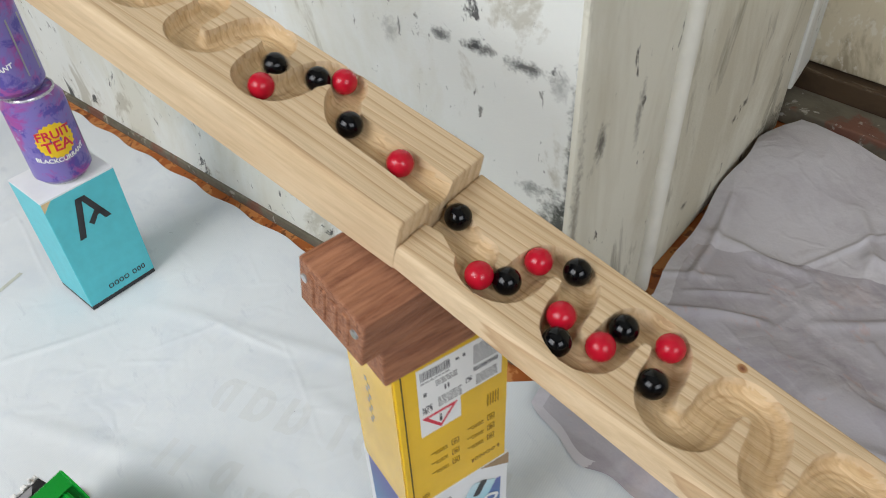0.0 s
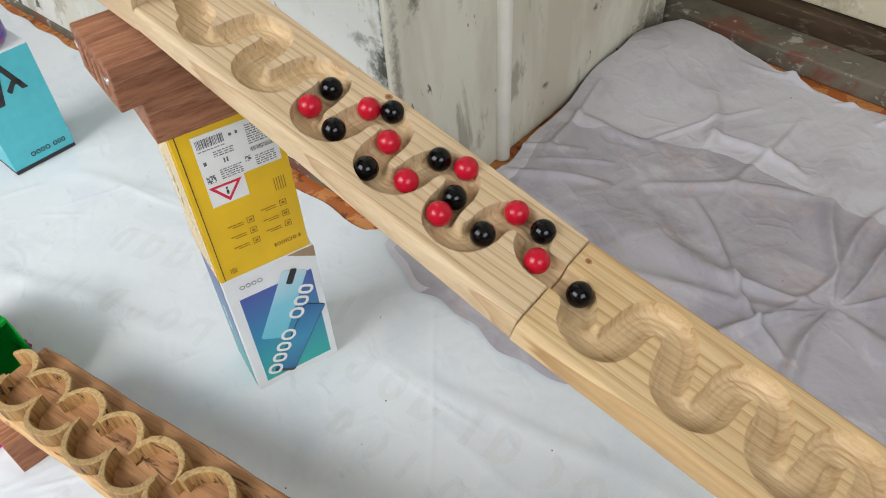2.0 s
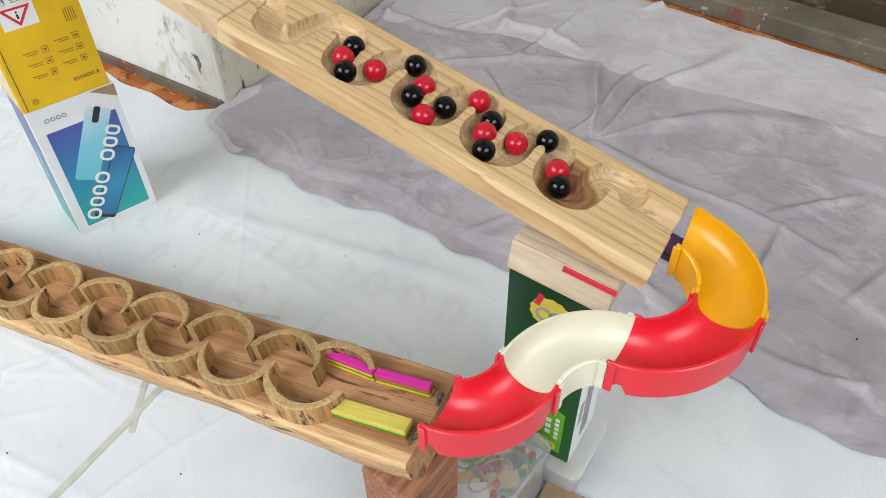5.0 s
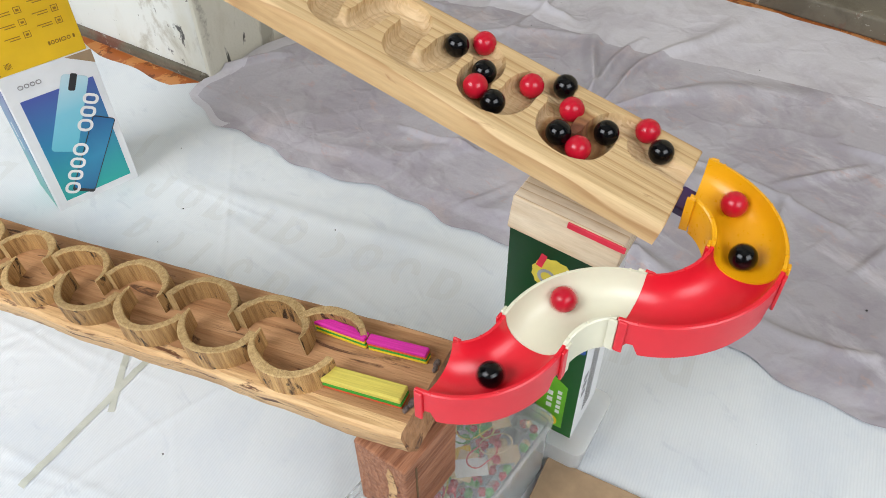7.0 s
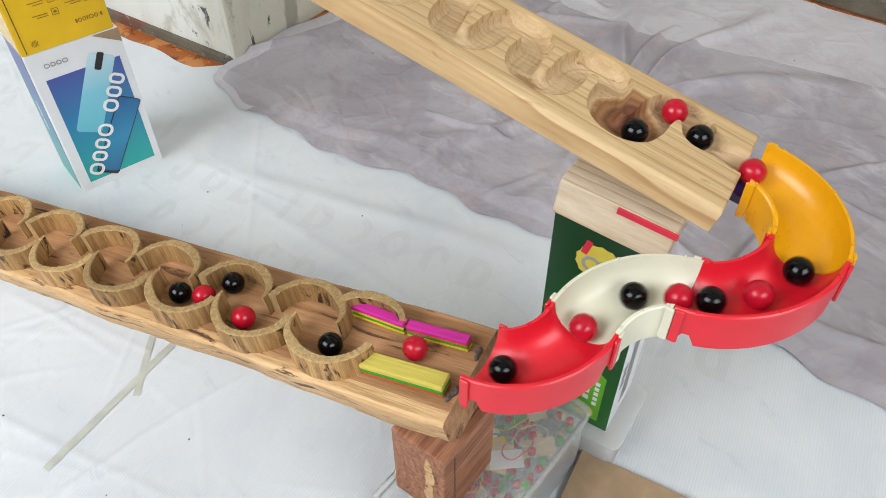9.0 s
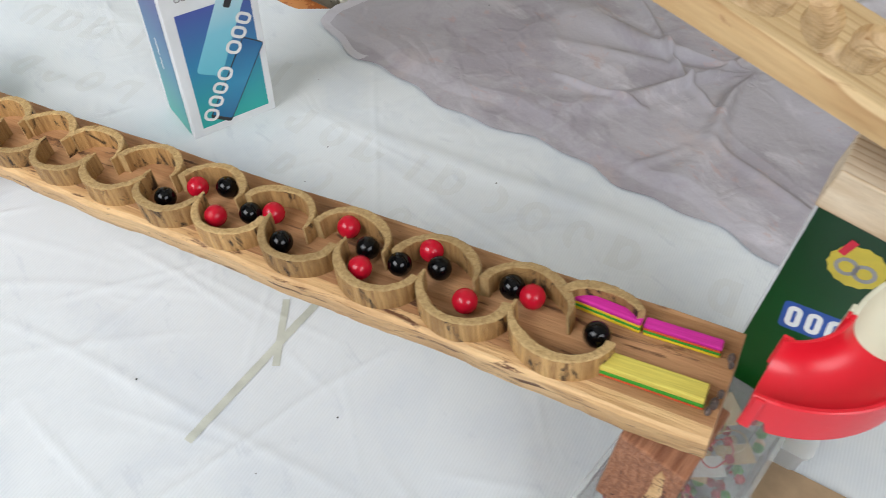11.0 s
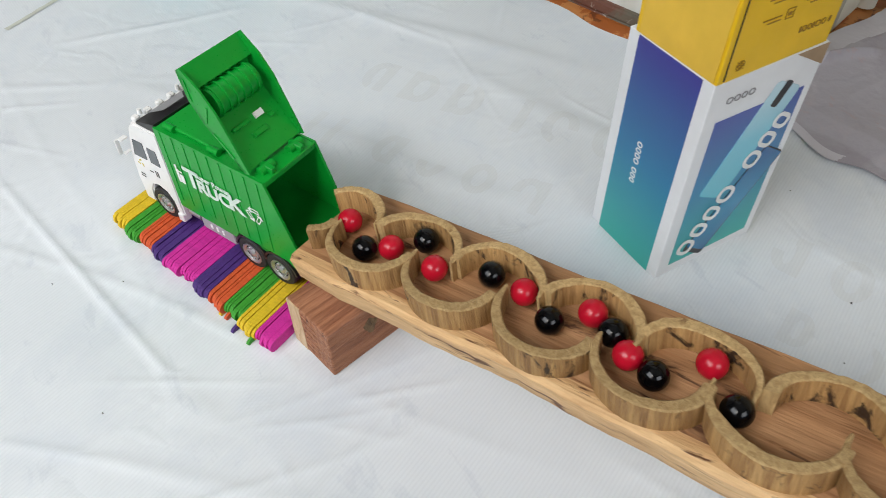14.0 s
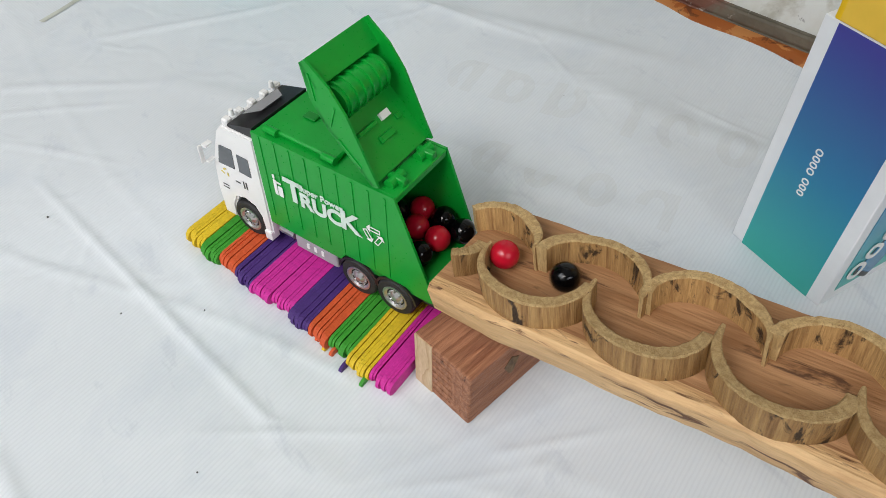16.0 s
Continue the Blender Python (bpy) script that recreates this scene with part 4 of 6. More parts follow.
    part("glue_blob", glue, GLUE, run, "ragged lump of dark hardened glue", smooth=True)


# ---- supports ----
def block(name, at, x, y, z, material, label, notch=False):
    bm = box(0, x, 0, y, 0, z, 0.0014, 2)
    return solid(name, bm, material, at, label, "wood block", "support blocks")


def build_supports():
    block("wood_block", pose(-0.008, -0.006, 0.3352, rz=2), 0.085, 0.060, 0.0385, MERANTI, "reddish brown hardwood block lying on the yellow carton")
    up = block("wood_block", pose(-0.024, -0.014, 0.3740, rx=12.8, rz=8), 0.088, 0.058, 0.040, MERANTI, "reddish brown hardwood block with a notched end under the boards")
    for k in range(4):
        part("notch_rib", box(-0.0012, 0.003, 0.012 + 0.0105 * k, 0.018 + 0.0105 * k, 0.006, 0.034, 0.0008), MERANTI, up)
    for y in (0.007, 0.052):
        part("old_nail", tube(0.0032, 0.0028, -0.001, 0.0012, 14, m=Matrix.Translation((0, y, 0.026)) @ Matrix.Rotation(radians(-90), 4, "Y")), RIM, up, "dull metal nail head")
    # under the low end of the ring board
    a = Vector((-0.237, 0.041, 0))
    e = Vector((-0.010, 0.042, 0)).normalized()
    at = Matrix.Translation(a) @ Matrix.Rotation(math.atan2(e.y, e.x) - math.pi / 2, 4, "Z")
    low = block("wood_block", at @ Matrix.Translation((0, 0, 0.001)), 0.088, 0.043, 0.0455, MERANTI, "squared reddish hardwood block with a dark knot on the tarpaulin")
    part("sap_strip", box(-0.0004, 0.0006, 0.029, 0.0425, 0.0006, 0.0450), PINE_OLD, low, "pale sapwood strip on the block end")
    for k in range(7):
        part("end_grain", box(-0.0004, 0.0004, 0.0135, 0.0285, 0.004 + 0.0058 * k, 0.0068 + 0.0058 * k), MERANTI, low)
    spot = [(0.0330 + 0.0052 * (1 + 0.25 * math.sin(3 * a)) * math.cos(a), 0.0265 + 0.0070 * (1 + 0.2 * math.sin(4 * a + 1)) * math.sin(a)) for a in np.linspace(0, 2 * math.pi, 18, endpoint=False)]
    part("knot", prism(spot, 0.0001, 0.0004, m=FRONT), BARK, low, "dark knot in the block")
    # under the high end
    at = Matrix.Translation((0.046, -0.572, 0.072)) @ Matrix.Rotation(radians(13), 4, "Z")
    high = block("wood_block", at, 0.054, 0.041, 0.0735, MERANTI, "brown hardwood block with a split end on a plastic box")
    part("sap_strip", prism([(-0.006, 0.012), (-0.009, 0.030), (-0.007, 0.046), (-0.010, 0.064), (-0.013, 0.068), (-0.015, 0.058), (-0.014, 0.040), (-0.016, 0.024), (-0.012, 0.010)], 0.0002, 0.0005, m=left_face(0.0)), SAPWOOD, high, "paler torn strip on the block end")
    part("crack", box(0.010, 0.0115, -0.0005, 0.0005, 0.012, 0.066), BARK, high, "dark split in the block")


# ---- cartons, cans and other supports ----
FRONT = Matrix(((1, 0, 0, 0), (0, 0, -1, 0), (0, 1, 0, 0), (0, 0, 0, 1)))      # drawing plane on a face that looks to -y


def left_face(depth):
    """Drawing plane on a face that looks to -x."""
    return Matrix(((0, 0, -1, 0), (-1, 0, 0, depth), (0, 1, 0, 0), (0, 0, 0, 1)))


def rounded(x0, x1, y0, y1, r, n=5):
    pts = []
    for cx, cy, a0 in ((x1 - r, y1 - r, 0), (x0 + r, y1 - r, 90), (x0 + r, y0 + r, 180), (x1 - r, y0 + r, 270)):
        pts += [(cx + r * math.cos(radians(a0 + 90 * k / n)), cy + r * math.sin(radians(a0 + 90 * k / n))) for k in range(n + 1)]
    return pts


def turned(pts, cx, cy, deg):
    c, s = math.cos(radians(deg)), math.sin(radians(deg))
    return [(cx + x * c - y * s, cy + x * s + y * c) for x, y in pts]


def print_bars(bm, face, cells, h0=0.0003, h1=0.0006):
    for x0, x1, y0, y1 in cells:
        prism([(x0, y0), (x1, y0), (x1, y1), (x0, y1)], h0, h1, bm, face)
    return bm


def blocks(name, material, parent, label, face, cx, cy, deg, glyphs, size, h0, h1):
    """Plain signs along a slanted line, each a part: a ring, or a bar where the second value is 1; a negative width is a gap."""
    x = 0.0
    for w, bar in glyphs:
        if w > 0:
            out = rounded(x, x + w, -size / 2, size / 2, min(w, size) * 0.46, 4)
            bm = bmesh.new()
            if bar:
                prism(turned(out, cx, cy, deg), h0, h1, bm, face)
            else:
                t = size * 0.19
                inn = rounded(x + t, x + w - t, -size / 2 + t, size / 2 - t, max(0.0001, (min(w, size) * 0.46 - t)), 4)
                o, i = turned(out, cx, cy, deg), turned(inn, cx, cy, deg)
                n = len(o)
                for k in range(n):
                    j = (k + 1) % n
                    lo = [bm.verts.new(face @ Vector((*q, h0))) for q in (o[k], o[j], i[j], i[k])]
                    hi = [bm.verts.new(face @ Vector((*q, h1))) for q in (o[k], o[j], i[j], i[k])]
                    bm.faces.new(hi)
                    bm.faces.new((lo[0], lo[1], hi[1], hi[0]))
                    bm.faces.new((lo[2], lo[3], hi[3], hi[2]))
                bmesh.ops.remove_doubles(bm, verts=bm.verts, dist=1e-6)
            part(name, bm, material, parent, label)
        x += abs(w) + size * 0.16


def build_blue_carton():
    w, d, h = 0.0930, 0.0742, 0.17
    t = thing("phone_carton", Matrix.Translation((0, 0, 0.001)), "upright white phone carton with blue-green gradient print", "carton")
    part("body", box(0, w, 0, d, 0, h - 0.001, 0.0006, 1), CARD_W, t)
    part("front_print", prism([(0.0105, 0.0095), (w - 0.0075, 0.0095), (w - 0.0075, 0.139), (0.0105, 0.139)], 0.0001, 0.0004, m=FRONT), FRONT_BLUE, t, "violet to green gradient picture panel")
    part("side_print", prism([(0.0095, 0.0), (d - 0.0092, 0.0), (d - 0.0092, h - 0.002), (0.0095, h - 0.002)], 0.0001, 0.0004, m=left_face(d)), SIDE_BLUE, t, "indigo to green gradient side panel")
    pa = turned(rounded(-0.0135, 0.0135, -0.044, 0.044, 0.004), 0.0495, 0.108, -27)
    part("phone_picture", prism([p for p in pa], 0.0004, 0.0007, m=FRONT), PHONE_A, t, "pale blue phone printed on the carton")
    part("phone_camera", prism(turned(rounded(-0.0035, 0.0035, -0.0095, 0.0095, 0.0018), 0.0645, 0.141, -27), 0.0007, 0.0009, m=FRONT), PRINT_K, t, "dark camera window on the printed phone")
    part("phone_picture", prism(turned(rounded(-0.0125, 0.0125, -0.0465, 0.0465, 0.003), 0.0560, 0.0515, -33), 0.0004, 0.0007, m=FRONT), PRINT_K, t, "dark blue phone printed on the carton")
    part("phone_screen", prism(turned(rounded(-0.0115, 0.0115, -0.0425, 0.0455, 0.002), 0.0560, 0.0515, -33), 0.0007, 0.0009, m=FRONT), PHONE_B, t, "glossy blue phone back")
    blocks("title_sign", PRINT_W, t, "", FRONT, 0.0185, 0.0165, 60.5, ((0.0145, 0), (0.0125, 0), (0.0125, 0), (0.0150, 0), (-0.009, 0), (0.0145, 0), (0.0125, 0), (0.0120, 0)), 0.0165, 0.0009, 0.0012)
    blocks("mark_sign", PRINT_GREY, t, "", FRONT, 0.0140, 0.1535, 0, ((0.0055, 0), (0.005, 0), (0.005, 0), (0.0055, 0)), 0.0048, 0.0002, 0.0005)
    blocks("side_sign", PRINT_W, t, "", left_face(d), 0.031, 0.098, -90, ((0.0045, 0), (0.0038, 0), (0.0038, 0), (0.0045, 0), (-0.002, 0), (0.0042, 0), (0.0036, 0), (0.0036, 0)), 0.0050, 0.0004, 0.0006)
    part("corner_tab", prism([(w - 0.027, h - 0.0018), (w + 0.0001, h - 0.0018), (w + 0.0001, h - 0.017)], 0.0002, 0.0006, m=FRONT), CARD_KRAFT, t, "brown corner sticker")


def build_yellow_carton():
    w, d, h = 0.0900, 0.0690, 0.164
    at = Matrix.Translation((-0.0003, -0.0006, 0.1702)) @ Matrix.Rotation(radians(0.5), 4, "Z")
    t = thing("phone_carton", at, "upright yellow phone carton with white label, standing on another carton", "carton")
    part("body", box(0, w, 0, d, 0, h, 0.0007, 1), CARD_Y, t)
    part("lid_flap", box(0.0045, 0.0052, -0.0006, 0.0006, 0.002, h - 0.001), PRINT_K, t, "dark gap along the lid")
    part("side_sleeve", prism([(0.004, 0.001), (d - 0.002, 0.001), (d - 0.002, h - 0.001), (0.004, h - 0.001)], 0.0001, 0.0006, m=left_face(d)), CARD_SIDE, t, "glossy pale yellow side")
    bm = print_bars(bmesh.new(), left_face(d), [(0.026 + 0.0032 * (k % 2), 0.0285 + 0.0032 * (k % 2), 0.07 + k * 0.006, 0.0745 + k * 0.006) for k in range(9)], 0.0006, 0.0008)
    part("side_lettering", bm, PRINT_GREY, t, "faint unreadable side lettering")
    part("label_sticker", prism([(0.016, 0.108), (w - 0.006, 0.108), (w - 0.006, 0.157), (0.016, 0.157)], 0.0002, 0.0004, m=FRONT), PRINT_W, t, "white sticker with barcodes")
    rng = random.Random(4)
    cells, x = [], 0.0185
    while x < 0.041:
        wd = rng.choice((0.0004, 0.0006, 0.0010))
        cells.append((x, x + wd, 0.1445, 0.1530))
        x += wd + rng.choice((0.0004, 0.0007))
    x = 0.060
    while x < 0.080:
        wd = rng.choice((0.0003, 0.0006))
        cells.append((x, x + wd, 0.126, 0.130))
        x += wd + 0.0005
    for cx, cy, m in ((0.0185, 0.1095, 9), (0.0535, 0.1180, 6)):
        for k in range(m):
            for j in range(m):
                if rng.random() < 0.5:
                    cells.append((cx + k * 0.00085, cx + 0.00085 + k * 0.00085, cy + j * 0.00085, cy + 0.00085 + j * 0.00085))
    for x0, x1, y0, rows in ((0.060, 0.080, 0.1335, 9), (0.031, 0.050, 0.1100, 5), (0.0185, 0.041, 0.1415, 1), (0.030, 0.048, 0.1330, 3), (0.0620, 0.080, 0.1110, 5)):
        for k in range(rows):
            x = x0
            while x < x1 - 0.002:
                wd = rng.uniform(0.0012, 0.0045)
                cells.append((x, min(x + wd, x1), y0 + 0.0022 * k, y0 + 0.0008 + 0.0022 * k))
                x += wd + 0.0008
    cells += [(0.046, 0.0485, 0.1475, 0.1500), (0.0515, 0.0535, 0.1475, 0.1505), (0.0200, 0.0225, 0.1280, 0.1315), (0.0365, 0.0378, 0.1250, 0.1295), (0.0390, 0.0403, 0.1250, 0.1295)]
    part("label_print", print_bars(bmesh.new(), FRONT, cells, 0.0004, 0.0006), PRINT_FINE, t, "barcode and unreadable small print")
    part("warning_sticker", prism([(0.016, 0.085), (0.049, 0.085), (0.049, 0.1077), (0.016, 0.1077)], 0.0002, 0.0004, m=FRONT), PRINT_W, t, "white sticker with a red triangle")
    part("triangle", prism([(0.0175, 0.1055), (0.0465, 0.1055), (0.032, 0.0865)], 0.0004, 0.0006, m=FRONT), PRINT_R, t, "red warning triangle")
    part("triangle_field", prism([(0.0225, 0.1033), (0.0415, 0.1033), (0.032, 0.0908)], 0.0006, 0.0008, m=FRONT), PRINT_W, t, "white field of the warning triangle")
    part("exclamation_bar", print_bars(bmesh.new(), FRONT, [(0.0310, 0.0330, 0.0940, 0.0985), (0.0312, 0.0328, 0.0995, 0.1015)], 0.0008, 0.0010), PRINT_K, t, "black sign in the triangle")
    for cx in (0.030, 0.062):
        for k in range(3):
            z = 0.030 + 0.0125 * k + (0.004 if cx > 0.05 else 0)
            cells = [(cx + 0.010, cx + 0.0165, z, z + 0.0006), (cx + 0.010, cx + 0.0165, z + 0.006, z + 0.0066), (cx + 0.010, cx + 0.0106, z, z + 0.0066), (cx + 0.0159, cx + 0.0165, z, z + 0.0066), (cx + 0.0118, cx + 0.0148, z + 0.002, z + 0.0042)]
            part("icon", print_bars(bmesh.new(), FRONT, cells, 0.0002, 0.0004), BROWN_INK, t, "dim framed icon")
            for x0, x1, dz in ((-0.008, 0.0065, 0.0035), (-0.004, 0.0065, 0.0010)):
                part("print_line", print_bars(bmesh.new(), FRONT, [(cx + x0, cx + x1, z + dz, z + dz + 0.0008)], 0.0002, 0.0004), BROWN_INK, t)
    for k in range(5):
        part("print_line", print_bars(bmesh.new(), FRONT, [(0.072 + 0.0023 * k, 0.0727 + 0.0023 * k, 0.077, 0.091)], 0.0002, 0.0004), BROWN_INK, t)
    part("code_print", print_bars(bmesh.new(), FRONT, [(0.012 + 0.0011 * k, 0.0127 + 0.0011 * k, 0.006 + 0.0011 * j, 0.0069 + 0.0011 * j) for k in range(6) for j in range(6) if (k * 3 + j * 5) % 4], 0.0002, 0.0004), BROWN_INK, t, "small square printed code")
    blocks("mark_sign", BROWN_INK, t, "", FRONT, 0.0575, 0.0180, 0, ((0.002, 1), (0.0035, 0), (0.0035, 0), (0.0012, 1), (0.005, 0), (0.0035, 0), (-0.001, 0), (0.002, 1)), 0.0042, 0.0002, 0.0004)


def build_turquoise_carton():
    w, d, h = 0.094, 0.078, 0.176
    at = Matrix.Translation((-0.1545, 0.557, 0.002)) @ Matrix.Rotation(math.atan2(0.027, 0.090), 4, "Z")
    t = thing("phone_carton", at, "upright turquoise phone carton with white top and black base", "carton")
    part("body", box(0, w, 0, d, 0.006, h - 0.002, 0.0007, 1), CARD_CYAN, t)
    part("base", box(0.0004, w - 0.0004, 0.0004, d - 0.0004, 0, 0.006), PRINT_K, t, "black base edge")
    part("top", box(0.0002, w - 0.0002, 0.0002, d - 0.0002, h - 0.002, h), CARD_W, t, "white card top")
    bm = bmesh.new()
    stroke = lambda x0, z0, x1, z1, k: prism([(x0 - k, z0), (x0 + k, z0), (x1 + k, z1), (x1 - k, z1)], 0.0002, 0.0005, bm, FRONT)
    stroke(0.027, 0.105, 0.041, 0.160, 0.0042)
    stroke(0.066, 0.117, 0.045, 0.160, 0.0042)
    prism([(0.041, 0.122), (0.053, 0.135), (0.064, 0.131), (0.066, 0.125), (0.055, 0.127), (0.046, 0.116)], 0.0002, 0.0005, bm, FRONT)
    part("emblem", bm, PRINT_K, t, "black slanted emblem strokes")
    blocks("mark_sign", PRINT_K, t, "", FRONT, 0.030, 0.020, 0, ((0.007, 0), (0.006, 0), (0.006, 0), (0.007, 0), (-0.003, 0), (0.006, 0), (0.005, 0), (0.005, 0)), 0.0075, 0.0002, 0.0004)
    part("torn_corner", prism([(0.0, h - 0.0015), (0.012, h - 0.0015), (0.0, h - 0.014)], 0.0002, 0.0005, m=FRONT), CARD_TAN, t, "torn brown corner")
    return at


def wrap(me, r):
    """Bends a flat drawing (x across, y up) round an upright cylinder whose front looks to -y."""
    for v in me.vertices:
        a = v.co.x / r
        q = r + v.co.z
        v.co = (q * math.sin(a), -q * math.cos(a), v.co.y)


def wrapped(name, bm, material, parent, r, label, at=None):
    me = mesh_of(name, bm, material)
    wrap(me, r)
    ob = new(name, me)
    ob.parent = parent
    if at is not None:
        ob.matrix_local = at
    return tagged(ob, label)


def build_can(at, label, turn):
    r, h = 0.0335, 0.112
    t = thing("drink_can", at @ Matrix.Rotation(radians(turn), 4, "Z"), label, "drink can", "stacked cans")
    part("body", lathe([(0.024, 0.0), (0.0275, 0.0015), (r, 0.009), (r, h - 0.012), (0.0275, h - 0.002), (0.0275, h)], 40), CAN, t, smooth=True)
    part("base_rim", lathe([(0.0235, -0.0004), (0.0262, -0.0004), (0.0290, 0.0032), (0.0272, 0.0034)], 36), ALU, t, "silver base rim", smooth=True)
    part("lid", lathe([(0.0278, h - 0.0022), (0.0284, h - 0.0004), (0.0278, h + 0.0008), (0.0262, h + 0.0008), (0.0255, h - 0.002), (0.001, h - 0.002)], 36), ALU, t, "silver lid", smooth=True)
    badge = [((0.0222 if k % 2 else 0.0202) * math.cos(2 * math.pi * k / 44), (0.0222 if k % 2 else 0.0202) * math.sin(2 * math.pi * k / 44) + 0.060) for k in range(44)]
    bm = bmesh.new()
    n = len(badge)
    mid = bm.verts.new((0, 0.060, 0.0004))
    inner = [bm.verts.new((x * 0.55, 0.060 + (y - 0.060) * 0.55, 0.0004)) for x, y in badge]
    outer = [bm.verts.new((x, y, 0.0004)) for x, y in badge]
    for k in range(n):
        j = (k + 1) % n
        bm.faces.new((mid, inner[k], inner[j]))
        bm.faces.new((inner[k], outer[k], outer[j], inner[j]))
    wrapped("badge", bm, YELLOW_INK, t, r, "yellow sunburst badge")
    for body, z, size in (("FRUIT", 0.0680, 0.0150), ("TEA", 0.0530, 0.0185)):
        ob = letters("word", body, size, PRINT_R, t, Matrix(), "dark red lettering on the badge", bold=0.0003)
        for v in ob.data.vertices:
            v.co.y += z
            v.co.z += 0.0007
        wrap(ob.data, r)
    ob = letters("word", "BLACKCURRANT", 0.0075, PRINT_W, t, Matrix(), "white lettering under the badge", bold=0.0002)
    for v in ob.data.vertices:
        v.co.y += 0.0355 + 6.0 * v.co.x ** 2
        v.co.z += 0.0007
    wrap(ob.data, r)
    bm = bmesh.new()
    prism(rounded(0.040, 0.062, 0.022, 0.085, 0.001), 0.0003, 0.0005, bm)
    wrapped("facts_panel", bm, PRINT_GREY, t, r, "grey panel of unreadable small print")


def build_cans():
    base = Matrix.Translation((-0.115, 0.607, 0.1788))
    build_can(base, "purple drink can with yellow badge on the turquoise carton", 8)
    build_can(base @ Matrix.Translation((-0.009, 0.006, 0.1136)), "purple drink can stacked on another can", -40)


GB = Matrix(((0.311, 0.950, 0, 0.1790), (-0.950, 0.311, 0, -0.5200), (0, 0, 1, 0.0), (0, 0, 0, 1)))       # frame of the green carton


def build_green_carton():
    w, d, h, z0 = 0.066, 0.050, 0.211, 0.0325
    t = thing("green_carton", GB @ Matrix.Translation((0, 0, z0)), "tall dark green paper carton with gold badge, on a plastic tub", "carton")
    part("body", box(0, w, 0, d, 0, h, 0.0006), CARD_W, t)
    part("green_front", prism([(0.0004, 0.0004), (w - 0.0004, 0.0004), (w - 0.0004, h - 0.0004), (0.0004, h - 0.0004)], 0.0001, 0.0004, m=FRONT), GREEN_CARD, t, "dark green printed face, lighter below")
    disc = [((0.0155 if k % 2 else 0.0145) * math.cos(2 * math.pi * k / 28) * 1.05, (0.0155 if k % 2 else 0.0145) * math.sin(2 * math.pi * k / 28)) for k in range(28)]
    part("gold_badge", prism(turned(disc, 0.034, 0.170, 0), 0.0004, 0.0007, m=FRONT), GOLD_INK, t, "gold round badge")
    bm = bmesh.new()
    for cx in (0.029, 0.039):
        for k in range(14):
            a, b = 2 * math.pi * k / 14, 2 * math.pi * (k + 1) / 14
            prism([(cx + q * math.cos(e), 0.168 + q * math.sin(e)) for q, e in ((0.0066, a), (0.0066, b), (0.0042, b), (0.0042, a))], 0.0007, 0.0010, bm, FRONT)
    part("badge_rings", bm, PRINT_GREY, t, "silver rings on the badge")
    part("red_flag", prism(turned(rounded(-0.0022, 0.0022, -0.006, 0.006, 0.0005), 0.0245, 0.181, -15), 0.0007, 0.0010, m=FRONT), PRINT_R, t, "red flag on the badge")
    blocks("title_sign", PRINT_W, t, "", FRONT, 0.016, 0.112, 8, ((0.009, 0), (0.009, 0), (0.009, 0), (0.009, 0)), 0.018, 0.0004, 0.0008)
    part("title_shade", prism(turned(rounded(-0.003, 0.048, -0.012, 0.012, 0.003), 0.016, 0.112, 8), 0.0003, 0.00045, m=FRONT), TITLE_BLUE, t, "blue title shade")
    part("lime_band", prism([(0.034, 0.008), (0.057, 0.008), (0.057, 0.062), (0.034, 0.078)], 0.0004, 0.0006, m=FRONT), LIME, t, "lime green band")
    cells = [(0.050, 0.0535, 0.026 + 0.0062 * k, 0.030 + 0.0062 * k) for k in range(5)] + [(0.042, 0.0465, 0.030 + 0.008 * k, 0.035 + 0.008 * k) for k in range(3)]
    part("band_print", print_bars(bmesh.new(), FRONT, cells, 0.0006, 0.0008), PRINT_W, t, "unreadable white signs on the band")
    letters("number", "80", 0.014, YELLOW_INK, t, FRONT @ Matrix.Translation((0.046, 0.014, 0.0009)) @ Matrix.Rotation(radians(8), 4, "Z"), "yellow number", bold=0.0003)
    right = Matrix(((0, 0, 1, w), (1, 0, 0, 0), (0, 1, 0, 0), (0, 0, 0, 1)))
    for x0, x1, z0, high, gap, n in ((0.006, 0.030, 0.185, 0.002, 0.004, 5), (0.005, 0.012, 0.05, 0.006, 0.01, 3), (0.016, 0.031, 0.02, 0.0012, 0.004, 24)):
        for k in range(n):
            part("print_line", print_bars(bmesh.new(), right, [(x0, x1, z0 + gap * k, z0 + high + gap * k)], 0.0002, 0.0004), PRINT_GREY, t)
    part("side_picture", prism(rounded(0.010, 0.030, 0.150, 0.180, 0.004), 0.0002, 0.0004, m=right), CARD_TAN, t, "small brown food picture")
    blk = solid("pale_block", box(-0.002, 0.072, -0.001, 0.040, 0, 0.0275, 0.0012, 2), PALE, GB @ Matrix.Translation((0.0, 0.0, z0 + h)) @ Matrix.Rotation(radians(6), 4, "Y"), "pale fir block with growth rings under the board end", "wood block", "support blocks")
    part("red_strip", box(0.036, 0.0735, -0.0022, -0.0008, 0.0225, 0.0272, 0.0003), PRINT_R, blk, "thin red plastic strip")


